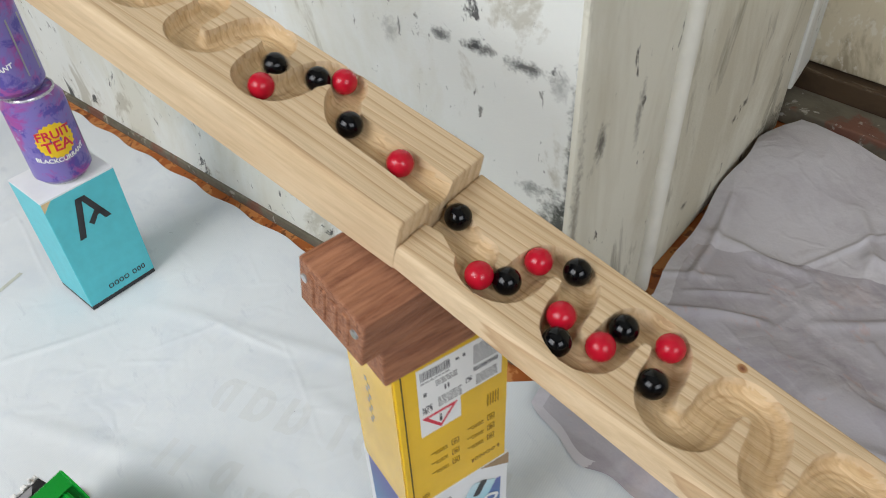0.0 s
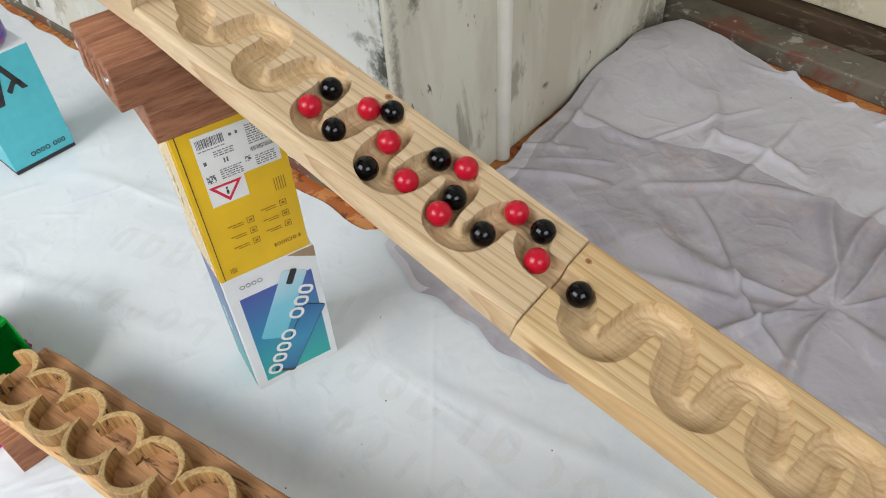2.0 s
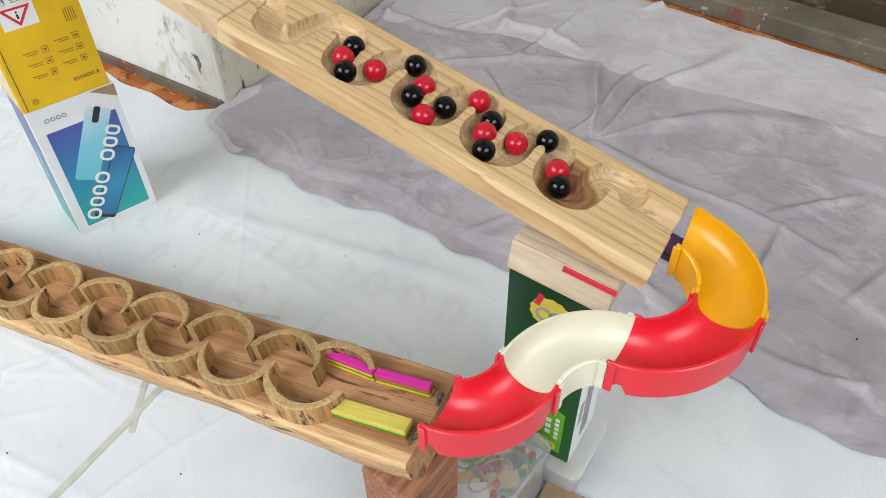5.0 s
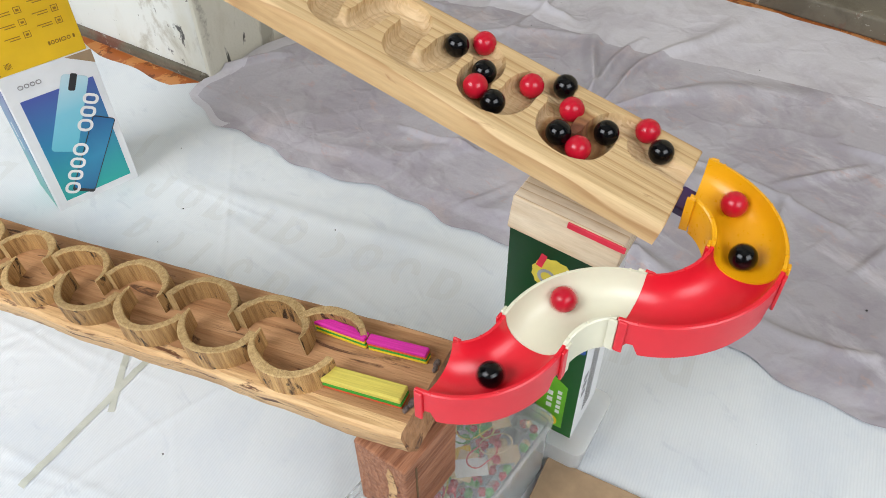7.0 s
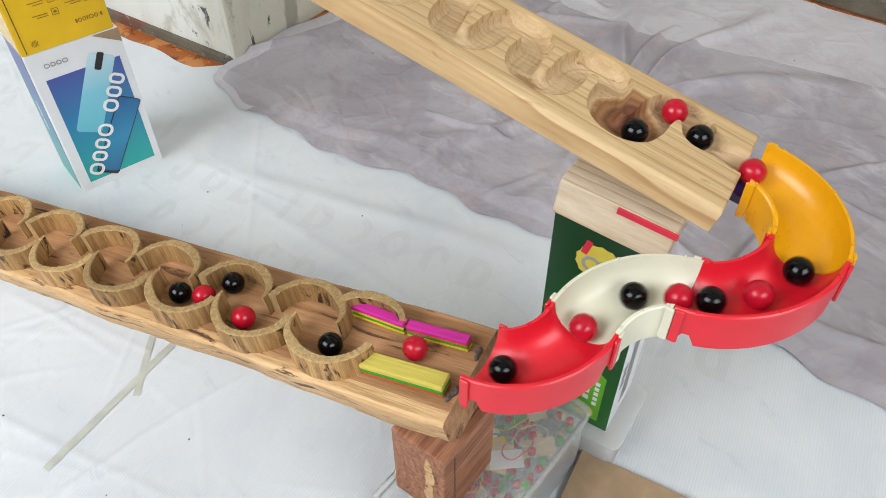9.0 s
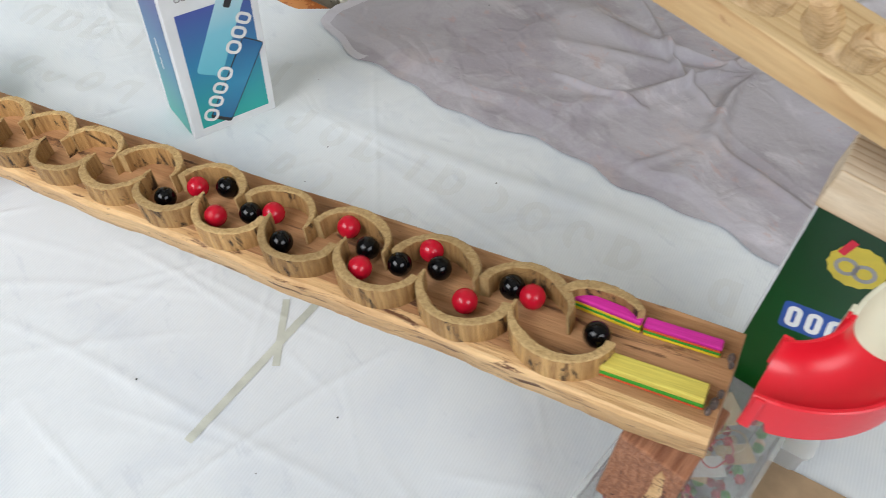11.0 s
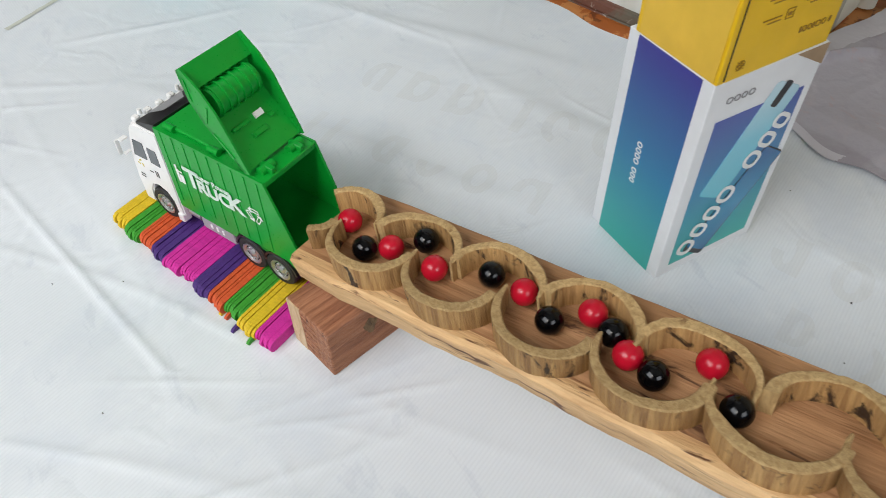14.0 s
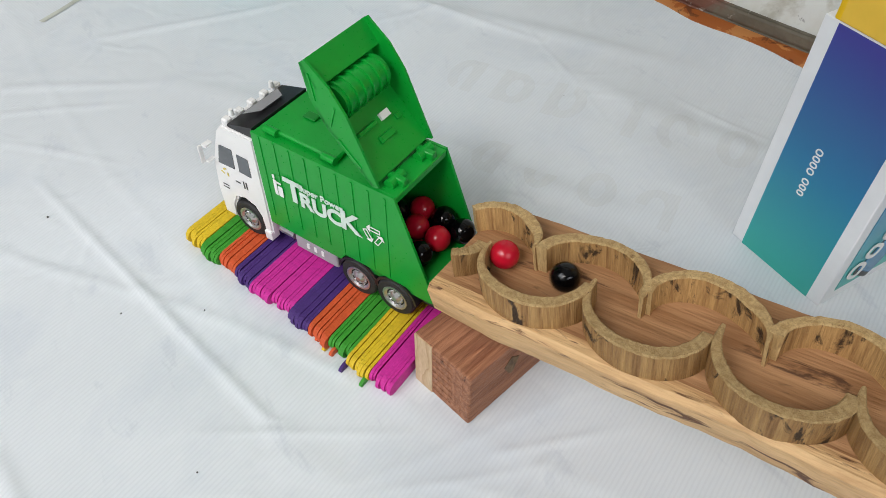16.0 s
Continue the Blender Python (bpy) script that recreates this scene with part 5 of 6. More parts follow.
def open_tub(name, at, x, y, h, label, material):
    """A thin clear tub with a rim."""
    t = thing(name, at, label, "plastic tub", "clear tubs")
    k, r = 0.0012, 0.007
    part("base", prism(rounded(0, x, 0, y, r), 0, k), material, t)

    def band(name, grow, thick, z0, z1):
        o, n = rounded(-grow, x + grow, -grow, y + grow, r + grow), rounded(-grow + thick, x + grow - thick, -grow + thick, y + grow - thick, r + grow - thick)
        bm = bmesh.new()
        loops = [[bm.verts.new((*p, z)) for p in line] for line, z in ((o, z0), (o, z1), (n, z1), (n, z0))]
        for u, v in zip(loops, loops[1:] + loops[:1]):
            for q in range(len(o)):
                w = (q + 1) % len(o)
                bm.faces.new((u[q], u[w], v[w], v[q]))
        part(name, bm, material, t, smooth=True)
    band("wall", 0.0, k, k, h - 0.003)
    band("rim", 0.0028, 0.004, h - 0.003, h)
    return t


def build_tubs():
    low = open_tub("plastic_tub", GB @ Matrix.Translation((-0.004, -0.010, 0.0015)), 0.082, 0.062, 0.0300, "low clear plastic tub with card scraps, under the green carton", FROST)
    part("lid", prism(rounded(-0.003, 0.085, -0.003, 0.065, 0.009), 0.0302, 0.0310), FROST, low)
    rng = random.Random(8)
    for k, mat_k in enumerate((PRINT_W, CARD_TAN, PALE, PRINT_W, CARD_W, CARD_TAN)):
        m = Matrix.Translation((0.012 + 0.012 * k, 0.012 + 0.03 * rng.random(), 0.006 + 0.003 * (k % 3))) @ Matrix.Rotation(rng.uniform(0, 3), 4, "Z") @ Matrix.Rotation(rng.uniform(-0.4, 0.4), 4, "X")
        part("card_scrap", box(-0.009, 0.009, -0.006, 0.006, -0.001, 0.001), mat_k, low, "scrap of card or wood in the tub", at=m)
    big = open_tub("plastic_box", Matrix.Translation((0.035, -0.606, 0.0015)) @ Matrix.Rotation(radians(11.7), 4, "Z"), 0.150, 0.078, 0.0690, "clear plastic box full of coloured beads and craft bits", CLEAR)
    part("lid", prism(rounded(-0.003, 0.153, -0.003, 0.081, 0.009), 0.0692, 0.0700), CLEAR, big)
    for k in range(4):
        part("divider", box(0.001, 0.149, 0.014 + 0.015 * k, 0.0146 + 0.015 * k, 0.0012, 0.05), CLEAR, big)
    part("latch", box(0.150, 0.1545, 0.028, 0.046, 0.045, 0.069, 0.0008), CLEAR, big)
    bead = mesh_of("bead", bmesh_ball(0.0038), RED_BALL, True)
    pale_bead = mesh_of("bead", bmesh_ball(0.0042), STICKS["green"], True)
    tan_bead = mesh_of("bead", bmesh_ball(0.0040), CARD_TAN, True)
    for k in range(190):
        ob = new("bead", (bead, bead, pale_bead, tan_bead)[(k * 7 + k // 5) % 4])
        ob.parent = big
        ob.location = (rng.uniform(0.006, 0.144), rng.uniform(0.006, 0.071), 0.0055 + rng.choice((0.013, 0.0195, 0.026, 0.032, 0.039, 0.045, 0.050)))
    for k in range(16):
        m = Matrix.Translation((rng.uniform(0.02, 0.135), rng.uniform(0.014, 0.06), 0.0475 + 0.0012 * k)) @ Matrix.Rotation(rng.uniform(0, 3.1), 4, "Z")
        part("craft_card", box(-0.012, 0.012, -0.007, 0.007, 0, 0.0008), (CARD_TAN, PRINT_W, STICKS["green"], CARD_Y, PRINT_R)[k % 5], big, "flat coloured craft card in the box", at=m)
    for k in range(12):
        cx, cy, rr, ph = rng.uniform(0.03, 0.125), rng.uniform(0.022, 0.056), rng.uniform(0.008, 0.016), rng.uniform(0, 6)
        bm = bmesh.new()
        loops = []
        for n in range(28):
            a = 2 * math.pi * n / 28
            q = rr * (1 + 0.25 * math.sin(2 * a + ph))
            x, y, z = cx + q * math.cos(a), cy + q * 0.8 * math.sin(a), 0.0605 + 0.0005 * k + 0.0008 * math.sin(3 * a)
            loops.append([bm.verts.new((x + dx * math.cos(a), y + dx * math.sin(a), z + dz)) for dx, dz in ((-0.0006, 0), (0, 0.0006), (0.0006, 0), (0, -0.0006))])
        for u, v in zip(loops, loops[1:] + loops[:1]):
            for n in range(4):
                bm.faces.new((u[n], u[(n + 1) % 4], v[(n + 1) % 4], v[n]))
        part("rubber_band", bm, (STICKS["yellow"], CARD_TAN, STICKS["green"], PRINT_R)[k % 4], big, "thin rubber band in the box", smooth=True)
    solid("cardboard_sheet", box(0, 0.10, 0, 0.085, 0, 0.0035, 0.0005), CARD_KRAFT, Matrix.Translation((0.187, -0.574, 0.0045)) @ Matrix.Rotation(radians(-68.4), 4, "Z") @ Matrix.Translation((0.0, -0.085, 0)), "brown corrugated cardboard sheet lying on the tarpaulin", "cardboard")


def bmesh_ball(r):
    bm = bmesh.new()
    bmesh.ops.create_icosphere(bm, subdivisions=1, radius=r)
    return bm


# ---- plastic half-pipe track ----
def track_section():
    sec = [(-0.0200, -0.0240), (-0.0200, -0.0008), (-0.0192, 0.0), (-0.0176, 0.0)]
    sec += [(0.0172 * math.sin(radians(a)), -0.0182 * math.cos(radians(a)) ** 0.85) for a in range(-80, 81, 10)]
    sec += [(0.0176, 0.0), (0.0192, 0.0), (0.0200, -0.0008), (0.0200, -0.0240), (0.0184, -0.0240), (0.0182, -0.0100)]
    sec += [(0.0182 * math.sin(radians(a)), -0.0200 * math.cos(radians(a)) ** 0.85) for a in range(60, -61, -15)]
    return sec + [(-0.0182, -0.0100), (-0.0184, -0.0240)]


def build_track():
    sec = track_section()
    look_of = ((ORANGE_P, "curved orange plastic half-pipe track piece"), (RED_P, "curved red plastic half-pipe track piece"), (CREAM_P, "curved cream plastic half-pipe track piece"), (RED_P, "curved red plastic half-pipe track piece above the lower board"))
    for k, (material, label) in enumerate(look_of):
        a, b = TRACK_JOINTS[k], TRACK_JOINTS[k + 1]
        rows = quarter(a, b, TRACK_TURNS[k], 28)
        origin = Vector(a)
        t = thing("track_piece", Matrix.Translation(origin), label, "toy track", "track pieces")
        lap = 0.0006 * (k % 2)
        bm = bmesh.new()
        rings = []
        for n, (p, way) in enumerate(rows):
            left = np.array((-way[1], way[0]))
            low = -0.0165 if n in (2, 3, 25, 26) else -0.0240          # slots in the skirt for the clips
            rings.append([bm.verts.new((p[0] + left[0] * x - origin.x, p[1] + left[1] * x - origin.y, p[2] + (low if z < -0.0235 else z) - lap - origin.z)) for x, z in sec])
        for r, q in zip(rings, rings[1:]):
            for i in range(len(sec)):
                j = (i + 1) % len(sec)
                bm.faces.new((r[i], r[j], q[j], q[i]))
        bm.faces.new(rings[0][::-1])
        bm.faces.new(rings[-1])
        part("channel", bm, material, t, smooth=True)
        for n in (1, 27):
            p, way = rows[n]
            left = np.array((-way[1], way[0]))
            for x in (-0.0208, 0.0208):
                c = Vector((p[0] + left[0] * x, p[1] + left[1] * x, p[2] - 0.014)) - origin
                m = Matrix.Translation(c) @ Matrix.Rotation(math.atan2(way[1], way[0]), 4, "Z")
                part("clip", box(-0.0024, 0.0024, -0.0009, 0.0009, -0.0097, 0.0137, 0.0004), material, t, at=m)
        for n in (3, 14, 25):
            p, way = rows[n]
            left = np.array((-way[1], way[0]))
            for x in (-0.0186, 0.0186):
                c = Vector((p[0] + left[0] * x, p[1] + left[1] * x, p[2] - lap)) - origin
                part("peg", tube(0.0009, 0.0007, -0.0003, 0.0007, 10, m=Matrix.Translation(c)), material, t)
    at = matrix_of(UP) @ Matrix.Translation((0.0035, -0.0345, -0.0135))
    solid("connector", box(-0.003, 0.012, -0.0105, 0.0105, -0.004, 0.0020, 0.0008), PURPLE_P, at, "small dark purple plastic connector at the board end", "connector")


# ---- toy garbage truck on a mat of craft sticks ----
TR = Matrix(((-0.427, -0.904, 0, TRUCK_O[0]), (0.904, -0.427, 0, TRUCK_O[1]), (0, 0, 1, TRUCK_O[2]), (0, 0, 0, 1)))
SIDE = Matrix(((-1, 0, 0, 0), (0, 0, 1, 0), (0, 1, 0, 0), (0, 0, 0, 1)))         # drawing plane on the truck's near side
PROFILE = Matrix(((1, 0, 0, 0), (0, 0, 1, 0), (0, 1, 0, 0), (0, 0, 0, 1)))       # x, z outline drawn out along y


def build_stick_mat():
    t = thing("stick_mat", TR @ Matrix.Translation((0, 0, -0.012)), "mat of rainbow-coloured wooden craft sticks under the toy truck", "craft sticks")
    order = ("yellow", "green", "orange", "purple", "magenta", "magenta", "purple", "orange", "green", "yellow", "magenta")
    ln, hgt, n = 0.104, 0.0098, 6
    outline = [(ln - hgt / 2 + hgt / 2 * math.sin(math.pi * k / n), hgt / 2 - hgt / 2 * math.cos(math.pi * k / n)) for k in range(n + 1)]
    outline += [(hgt / 2 - hgt / 2 * math.sin(math.pi * k / n), hgt / 2 + hgt / 2 * math.cos(math.pi * k / n)) for k in range(n + 1)]
    along = Matrix(((0, 0, 1, 0), (1, 0, 0, 0), (0, 1, 0, 0), (0, 0, 0, 1)))
    meshes = {c: mesh_of("stick", prism(outline, 0, 0.00200, m=along), STICKS[c]) for c in STICKS}
    rng = random.Random(3)
    x = 0.1585
    for g, c in enumerate(order):
        for k in range(8):
            x -= 0.00214
            f = (0.158 - x) / 0.188
            ob = new("stick", meshes[c])
            ob.parent = t
            ob.matrix_local = Matrix.Translation((x, 0.026 + 0.020 * f + rng.uniform(-0.0016, 0.0016) + 0.002 * math.sin(g * 2.2) - ln, 0.0012 + rng.uniform(0, 0.0010))) @ Matrix.Rotation(rng.uniform(-0.006, 0.006), 4, "Z")
    # a few strays under the edge
    for x, y, c in ((0.030, 0.040, "orange"), (0.022, 0.043, "yellow"), (0.016, 0.0435, "orange"), (0.004, 0.049, "purple"), (-0.012, 0.050, "green")):
        ob = new("stick", meshes[c])
        ob.parent = t
        ob.matrix_local = Matrix.Translation((x, y - ln, 0.0008)) @ Matrix.Diagonal((1, 1, 0.55, 1))


def wheel(x, y, r, w, parent):
    rot = Matrix.Translation((x, y, r)) @ Matrix.Rotation(radians(-90), 4, "X")
    ob = part("wheel", lathe([(r * 0.55, -w / 2), (r * 0.93, -w / 2), (r, -w / 2 + 0.0012), (r, w / 2 - 0.0012), (r * 0.93, w / 2), (r * 0.68, w / 2), (r * 0.64, w / 2 - 0.001), (r * 0.3, w / 2 - 0.001)], 28), TYRE, parent, "black rubber tyre", at=rot, smooth=True)
    bm = lathe([(r * 0.2, w / 2 - 0.0032), (r * 0.62, w / 2 - 0.0018), (r * 0.66, w / 2 + 0.0003), (r * 0.58, w / 2 + 0.0003), (r * 0.46, w / 2 - 0.0012), (r * 0.22, w / 2 - 0.0004), (r * 0.12, w / 2 + 0.0008)], 24)
    part("rim", bm, RIM, ob, "silver wheel rim", smooth=True)
    bm = bmesh.new()
    for k in range(8):
        a = 2 * math.pi * k / 8
        tube(0.0007, 0.0006, w / 2 - 0.0010, w / 2 + 0.0004, 8, bm, Matrix.Translation((r * 0.36 * math.cos(a), r * 0.36 * math.sin(a), 0)))
    part("wheel_nut", bm, RIM, ob)


def build_truck():
    W = 0.050
    t = thing("toy_truck", TR, "green and white toy garbage truck with raised tailgate", "toy truck")
    # body shell: side, roof, floor, front
    outline = [(-0.030, 0.0275), (-0.0035, 0.0975), (0.098, 0.0955), (0.097, 0.0235), (0.04, 0.0235), (0.036, 0.030), (-0.012, 0.030), (-0.016, 0.0265)]
    for y0, y1 in ((-0.0016, 0.0), (-W, -W + 0.0016)):
        bm = prism(outline, y0, y1, m=PROFILE)
        ribs = []
        for k in range(9):
            x = 0.092 - 0.0112 * k
            lo = 0.032 if x > 0.0 else 0.045
            ribs.append(box(x - 0.0006, x + 0.0006, y1 if y0 > -0.01 else y0 - 0.0005, y1 + 0.0005 if y0 > -0.01 else y0, lo, 0.0945))
        wall = part("side_wall", bm, GREEN_P, t, "ribbed green side wall")
        for rib in ribs:
            part("rib", rib, GREEN_P, wall)
    part("roof", box(0.010, 0.098, -W + 0.0016, -0.0016, 0.0925, 0.0950, 0.0006), GREEN_P, t)
    part("rear_beam", box(-0.0040, 0.010, -W + 0.0016, -0.0016, 0.0925, 0.0972, 0.0005), GREEN_P, t)
    part("roof_hatch", box(0.040, 0.088, -W + 0.006, -0.006, 0.0950, 0.0985, 0.001), GREEN_P, t, "raised green roof hatch")
    for x in (0.044, 0.086):
        for y in (-0.0055, -W + 0.0055):
            part("hatch_hinge", tube(0.0026, 0.0026, -0.0045, 0.0045, 12, m=Matrix.Translation((x, y, 0.0975)) @ Matrix.Rotation(radians(90), 4, "Y")), GREEN_P, t, smooth=True)
    part("roof_handle", box(0.070, 0.079, -0.030, -0.024, 0.0985, 0.1000, 0.0005), SHADE_GREEN_P, t)
    part("floor_plate", box(-0.0255, 0.097, -W + 0.0016, -0.0016, 0.0240, 0.0440), SHADE_GREEN_P, t, "raised green bin floor")
    part("front_wall", box(0.0955, 0.097, -W + 0.0016, -0.0016, 0.0442, 0.0925), GREEN_P, t)
    part("inner_ram", box(0.080, 0.0955, -W + 0.0016, -0.0016, 0.0442, 0.0925), SHADE_GREEN_P, t, "green inner wall with shade put into its colour")
    bm = bmesh.new()
    for y in (-0.012, -W + 0.012):
        tube(0.0032, 0.0032, -0.006, 0.006, 14, bm, Matrix.Translation((0.004, y, 0.0985)) @ Matrix.Rotation(radians(90), 4, "X"))
        box(-0.003, 0.008, y - 0.002, y + 0.002, 0.0965, 0.1015, 0.0006, bm=bm)
    part("gate_hinge", bm, GREEN_P, t, "green tailgate hinge", smooth=True)
    # raised tailgate
    gate = part("tailgate", prism([(0.0100, 0.0990), (0.0370, 0.1255), (0.0455, 0.1390), (0.0485, 0.1570), (0.0465, 0.1570), (0.0437, 0.1396), (0.0355, 0.1268), (0.0085, 0.1003)], -W, 0.0, m=PROFILE), GREEN_P, t, "open green tailgate tray")
    rimline = [(0.0060, 0.1000), (0.0100, 0.0988), (0.0372, 0.1252), (0.0458, 0.1388), (0.0500, 0.1590), (0.0462, 0.1618), (0.0325, 0.1508), (0.0235, 0.1385)]
    for y0 in (-0.0014, -W):
        bm = prism(rimline, y0, y0 + 0.0014, m=PROFILE)
        yo = y0 + 0.0014 if y0 > -0.01 else y0 - 0.0006
        for (xa, za), (xb, zb) in (((0.016, 0.1085), (0.030, 0.1215)), ((0.034, 0.128), (0.0300, 0.1405)), ((0.0425, 0.140), (0.0450, 0.155))):
            dx, dz = xb - xa, zb - za
            ln = math.hypot(dx, dz)
            nx, nz = -dz / ln * 0.0006, dx / ln * 0.0006
            prism([(xa - nx, za - nz), (xb - nx, zb - nz), (xb + nx, zb + nz), (xa + nx, za + nz)], yo, yo + 0.0006, bm, PROFILE)
        part("gate_side", bm, GREEN_P, gate, "green tailgate cheek")
    part("gate_cap", prism([(0.0500, 0.1588), (0.0408, 0.1472), (0.0395, 0.1480), (0.0488, 0.1600)], -W, 0.0, m=PROFILE), GREEN_P, gate)
    bm = tube(0.0094, 0.0094, -0.0178, 0.0178, 28, m=Matrix.Translation((0.0372, -W / 2, 0.1362)) @ Matrix.Rotation(radians(90), 4, "X"))
    part("drum", bm, GREEN_P, gate, "ribbed green compacting drum", smooth=True)
    for k in range(6):
        part("drum_hoop", tube(0.0106, 0.0106, -0.0007, 0.0007, 28, m=Matrix.Translation((0.0372, -W / 2 - 0.0150 + 0.006 * k, 0.1362)) @ Matrix.Rotation(radians(90), 4, "X")), GREEN_P, gate, smooth=True)
    up = Vector((0.0265, 0, 0.0265)).normalized()
    plate = Matrix(((up.x, 0, -up.z, 0.0115), (0, 1, 0, 0), (up.z, 0, up.x, 0.1022), (0, 0, 0, 1)))
    bm = box(0.010, 0.014, -0.032, -0.020, 0.0, 0.0022, 0.0004)
    box(0.015, 0.018, -0.042, -0.038, 0.0, 0.0020, 0.0003, bm=bm)
    box(0.020, 0.0225, -0.024, -0.010, 0.0, 0.0035, 0.0004, bm=bm)
    part("gate_block", bm, GREEN_P, gate, at=plate)
    # no opening here: a white block paints the brightness seen through the slot
    part("gate_slot", box(0.0195, 0.0235, -0.036, -0.029, 0.0, 0.0024), PRINT_W, gate, "white block standing in for a bright slot in the tailgate", at=plate)
    # chassis
    part("chassis", box(-0.024, 0.132, -W + 0.008, -0.008, 0.012, 0.0235), BLACK_P, t, "black chassis")
    part("tool_box", box(0.0445, 0.0790, -0.010, -0.001, 0.0105, 0.0235, 0.0008), GREY_P, t, "pale grey side box")
    part("tool_box", box(0.0445, 0.0790, -W + 0.001, -W + 0.010, 0.0105, 0.0235, 0.0008), GREY_P, t)
    bm = bmesh.new()
    for x in (0.056, 0.062, 0.068):
        box(x - 0.001, x + 0.001, -0.001, -0.0004, 0.015, 0.019, bm=bm)
    part("box_vent", bm, PRINT_W, t)
    part("tank", tube(0.0045, 0.0045, -0.006, 0.006, 16, m=Matrix.Translation((0.0875, -0.006, 0.0165)) @ Matrix.Rotation(radians(90), 4, "Y")), RIM, t, "silver fuel tank", smooth=True)
    for x in (0.0, 0.0275, 0.1180):
        for y in (-0.0042, -W + 0.0042):
            w = wheel(x, y, 0.0136, 0.0082, t)
            if y < -0.02:
                t.children[-1].matrix_local = Matrix.Translation((x, y, 0.0136)) @ Matrix.Rotation(radians(90), 4, "X")
    bm = bmesh.new()
    for cx in (0.0, 0.0275):
        for k in range(10):
            a, b = math.pi * (0.04 + 0.092 * k), math.pi * (0.04 + 0.092 * (k + 1))
            prism([(cx + q * math.cos(e), 0.0136 + q * math.sin(e)) for q, e in ((0.0144, a), (0.0160, a), (0.0160, b), (0.0144, b))], -0.009, -0.0004, bm, PROFILE)
    part("mudguard", bm, BLACK_P, t, "black mudguard", smooth=True)
    # cab
    side = [(0.0985, 0.0095), (0.1055, 0.0095), (0.1065, 0.022), (0.1105, 0.0290), (0.1180, 0.0315), (0.1255, 0.0290), (0.1300, 0.020), (0.1310, 0.0080), (0.1420, 0.0080), (0.1428, 0.030), (0.1400, 0.055), (0.1310, 0.0800), (0.1250, 0.0875), (0.0985, 0.0885)]
    cab = part("cab", prism(side, -W, 0.0, m=PROFILE), WHITE_P, t, "white cab")
    bmc = bmesh.new()
    bmc.from_mesh(cab.data)
    bmesh.ops.bevel(bmc, geom=[e for e in bmc.edges if abs(e.verts[0].co.y - e.verts[1].co.y) < 1e-6], offset=0.0012, segments=2, affect="EDGES")
    bmc.to_mesh(cab.data)
    bmc.free()
    cab.data.shade_smooth()
    cab.data.set_sharp_from_angle(angle=radians(40))
    part("door_window", prism([(0.1205, 0.0560), (0.1345, 0.0550), (0.1300, 0.0710), (0.1195, 0.0715)], 0.0, 0.0005, m=PROFILE), GLASS_P, cab, "dark side window")
    part("rear_window", prism([(0.1065, 0.0555), (0.1165, 0.0558), (0.1155, 0.0700), (0.1065, 0.0700)], 0.0, 0.0005, m=PROFILE), GLASS_P, cab, "dark rear cab window")
    part("windscreen", prism([(0.1415, 0.0520), (0.1422, 0.0522), (0.1335, 0.0770), (0.1325, 0.0768)], -W + 0.004, -0.004, m=PROFILE), GLASS_P, cab, "dark windscreen")
    part("roof_panel", prism([(0.0985, 0.0887), (0.1200, 0.0883), (0.1190, 0.0905), (0.0985, 0.0962)], -W + 0.0015, -0.0015, m=PROFILE), BLACK_P, cab, "black roof deflector")
    part("deflector_print", prism([(-0.1140, -0.040), (-0.1040, -0.034), (-0.1040, -0.016), (-0.1140, -0.010)], 0.0, 0.0003, m=Matrix(((-1, 0, 0, 0), (0, 1, 0, 0), (0.28, 0, 1, 0.1265), (0, 0, 0, 1)))), PRINT_GREY, cab, "grey roof print")
    bm = bmesh.new()
    for k in range(5):
        y = -0.004 - (W - 0.008) * k / 4
        box(0.1195, 0.1245, y - 0.0026, y + 0.0026, 0.0872, 0.0925, 0.0010, bm=bm)
    part("lamp_bar", bm, WHITE_P, cab, "white roof lamp bar")
    for y in (-0.008, -W + 0.008):
        part("beacon", tube(0.0019, 0.0013, 0.0920, 0.0958, 12, m=Matrix.Translation((0.1215, y, 0))), PRINT_W, cab, "small clear roof beacon", smooth=True)
    mir = part("mirror", box(0.1400, 0.1412, 0.0050, 0.0085, 0.0560, 0.0700, 0.0006), WHITE_P, cab, "white wing mirror")
    part("mirror_arm", box(0.1365, 0.1405, -0.0005, 0.0055, 0.0685, 0.0700, 0.0003), WHITE_P, mir)
    part("mirror_arm", box(0.1375, 0.1405, -0.0005, 0.0055, 0.0560, 0.0572, 0.0003), WHITE_P, mir)
    cells = [(-0.1160 + 0.0022 * k, -0.1150 + 0.0022 * k, 0.0420, 0.0480) for k in range(2)] + [(-0.1225, -0.1185, 0.0445, 0.0455), (-0.1360, -0.1310, 0.0360, 0.0368), (-0.1365, -0.1315, 0.0335, 0.0343)]
    part("door_decal", print_bars(bmesh.new(), SIDE, cells, 0.0001, 0.0003), PRINT_K, cab, "small black door decals")
    bm = bmesh.new()
    for k in range(3):
        a = radians(90 + 120 * k)
        prism(turned([(-0.0012, -0.0006), (0.0016, -0.0006), (0.0016, 0.0006), (-0.0012, 0.0006)], -0.1310 + 0.0024 * math.cos(a), 0.0485 + 0.0024 * math.sin(a), 30 + 120 * k), 0.0001, 0.0003, bm, SIDE)
    part("cycle_decal", bm, GOLD_INK, cab, "yellow-green arrow triangle decal")
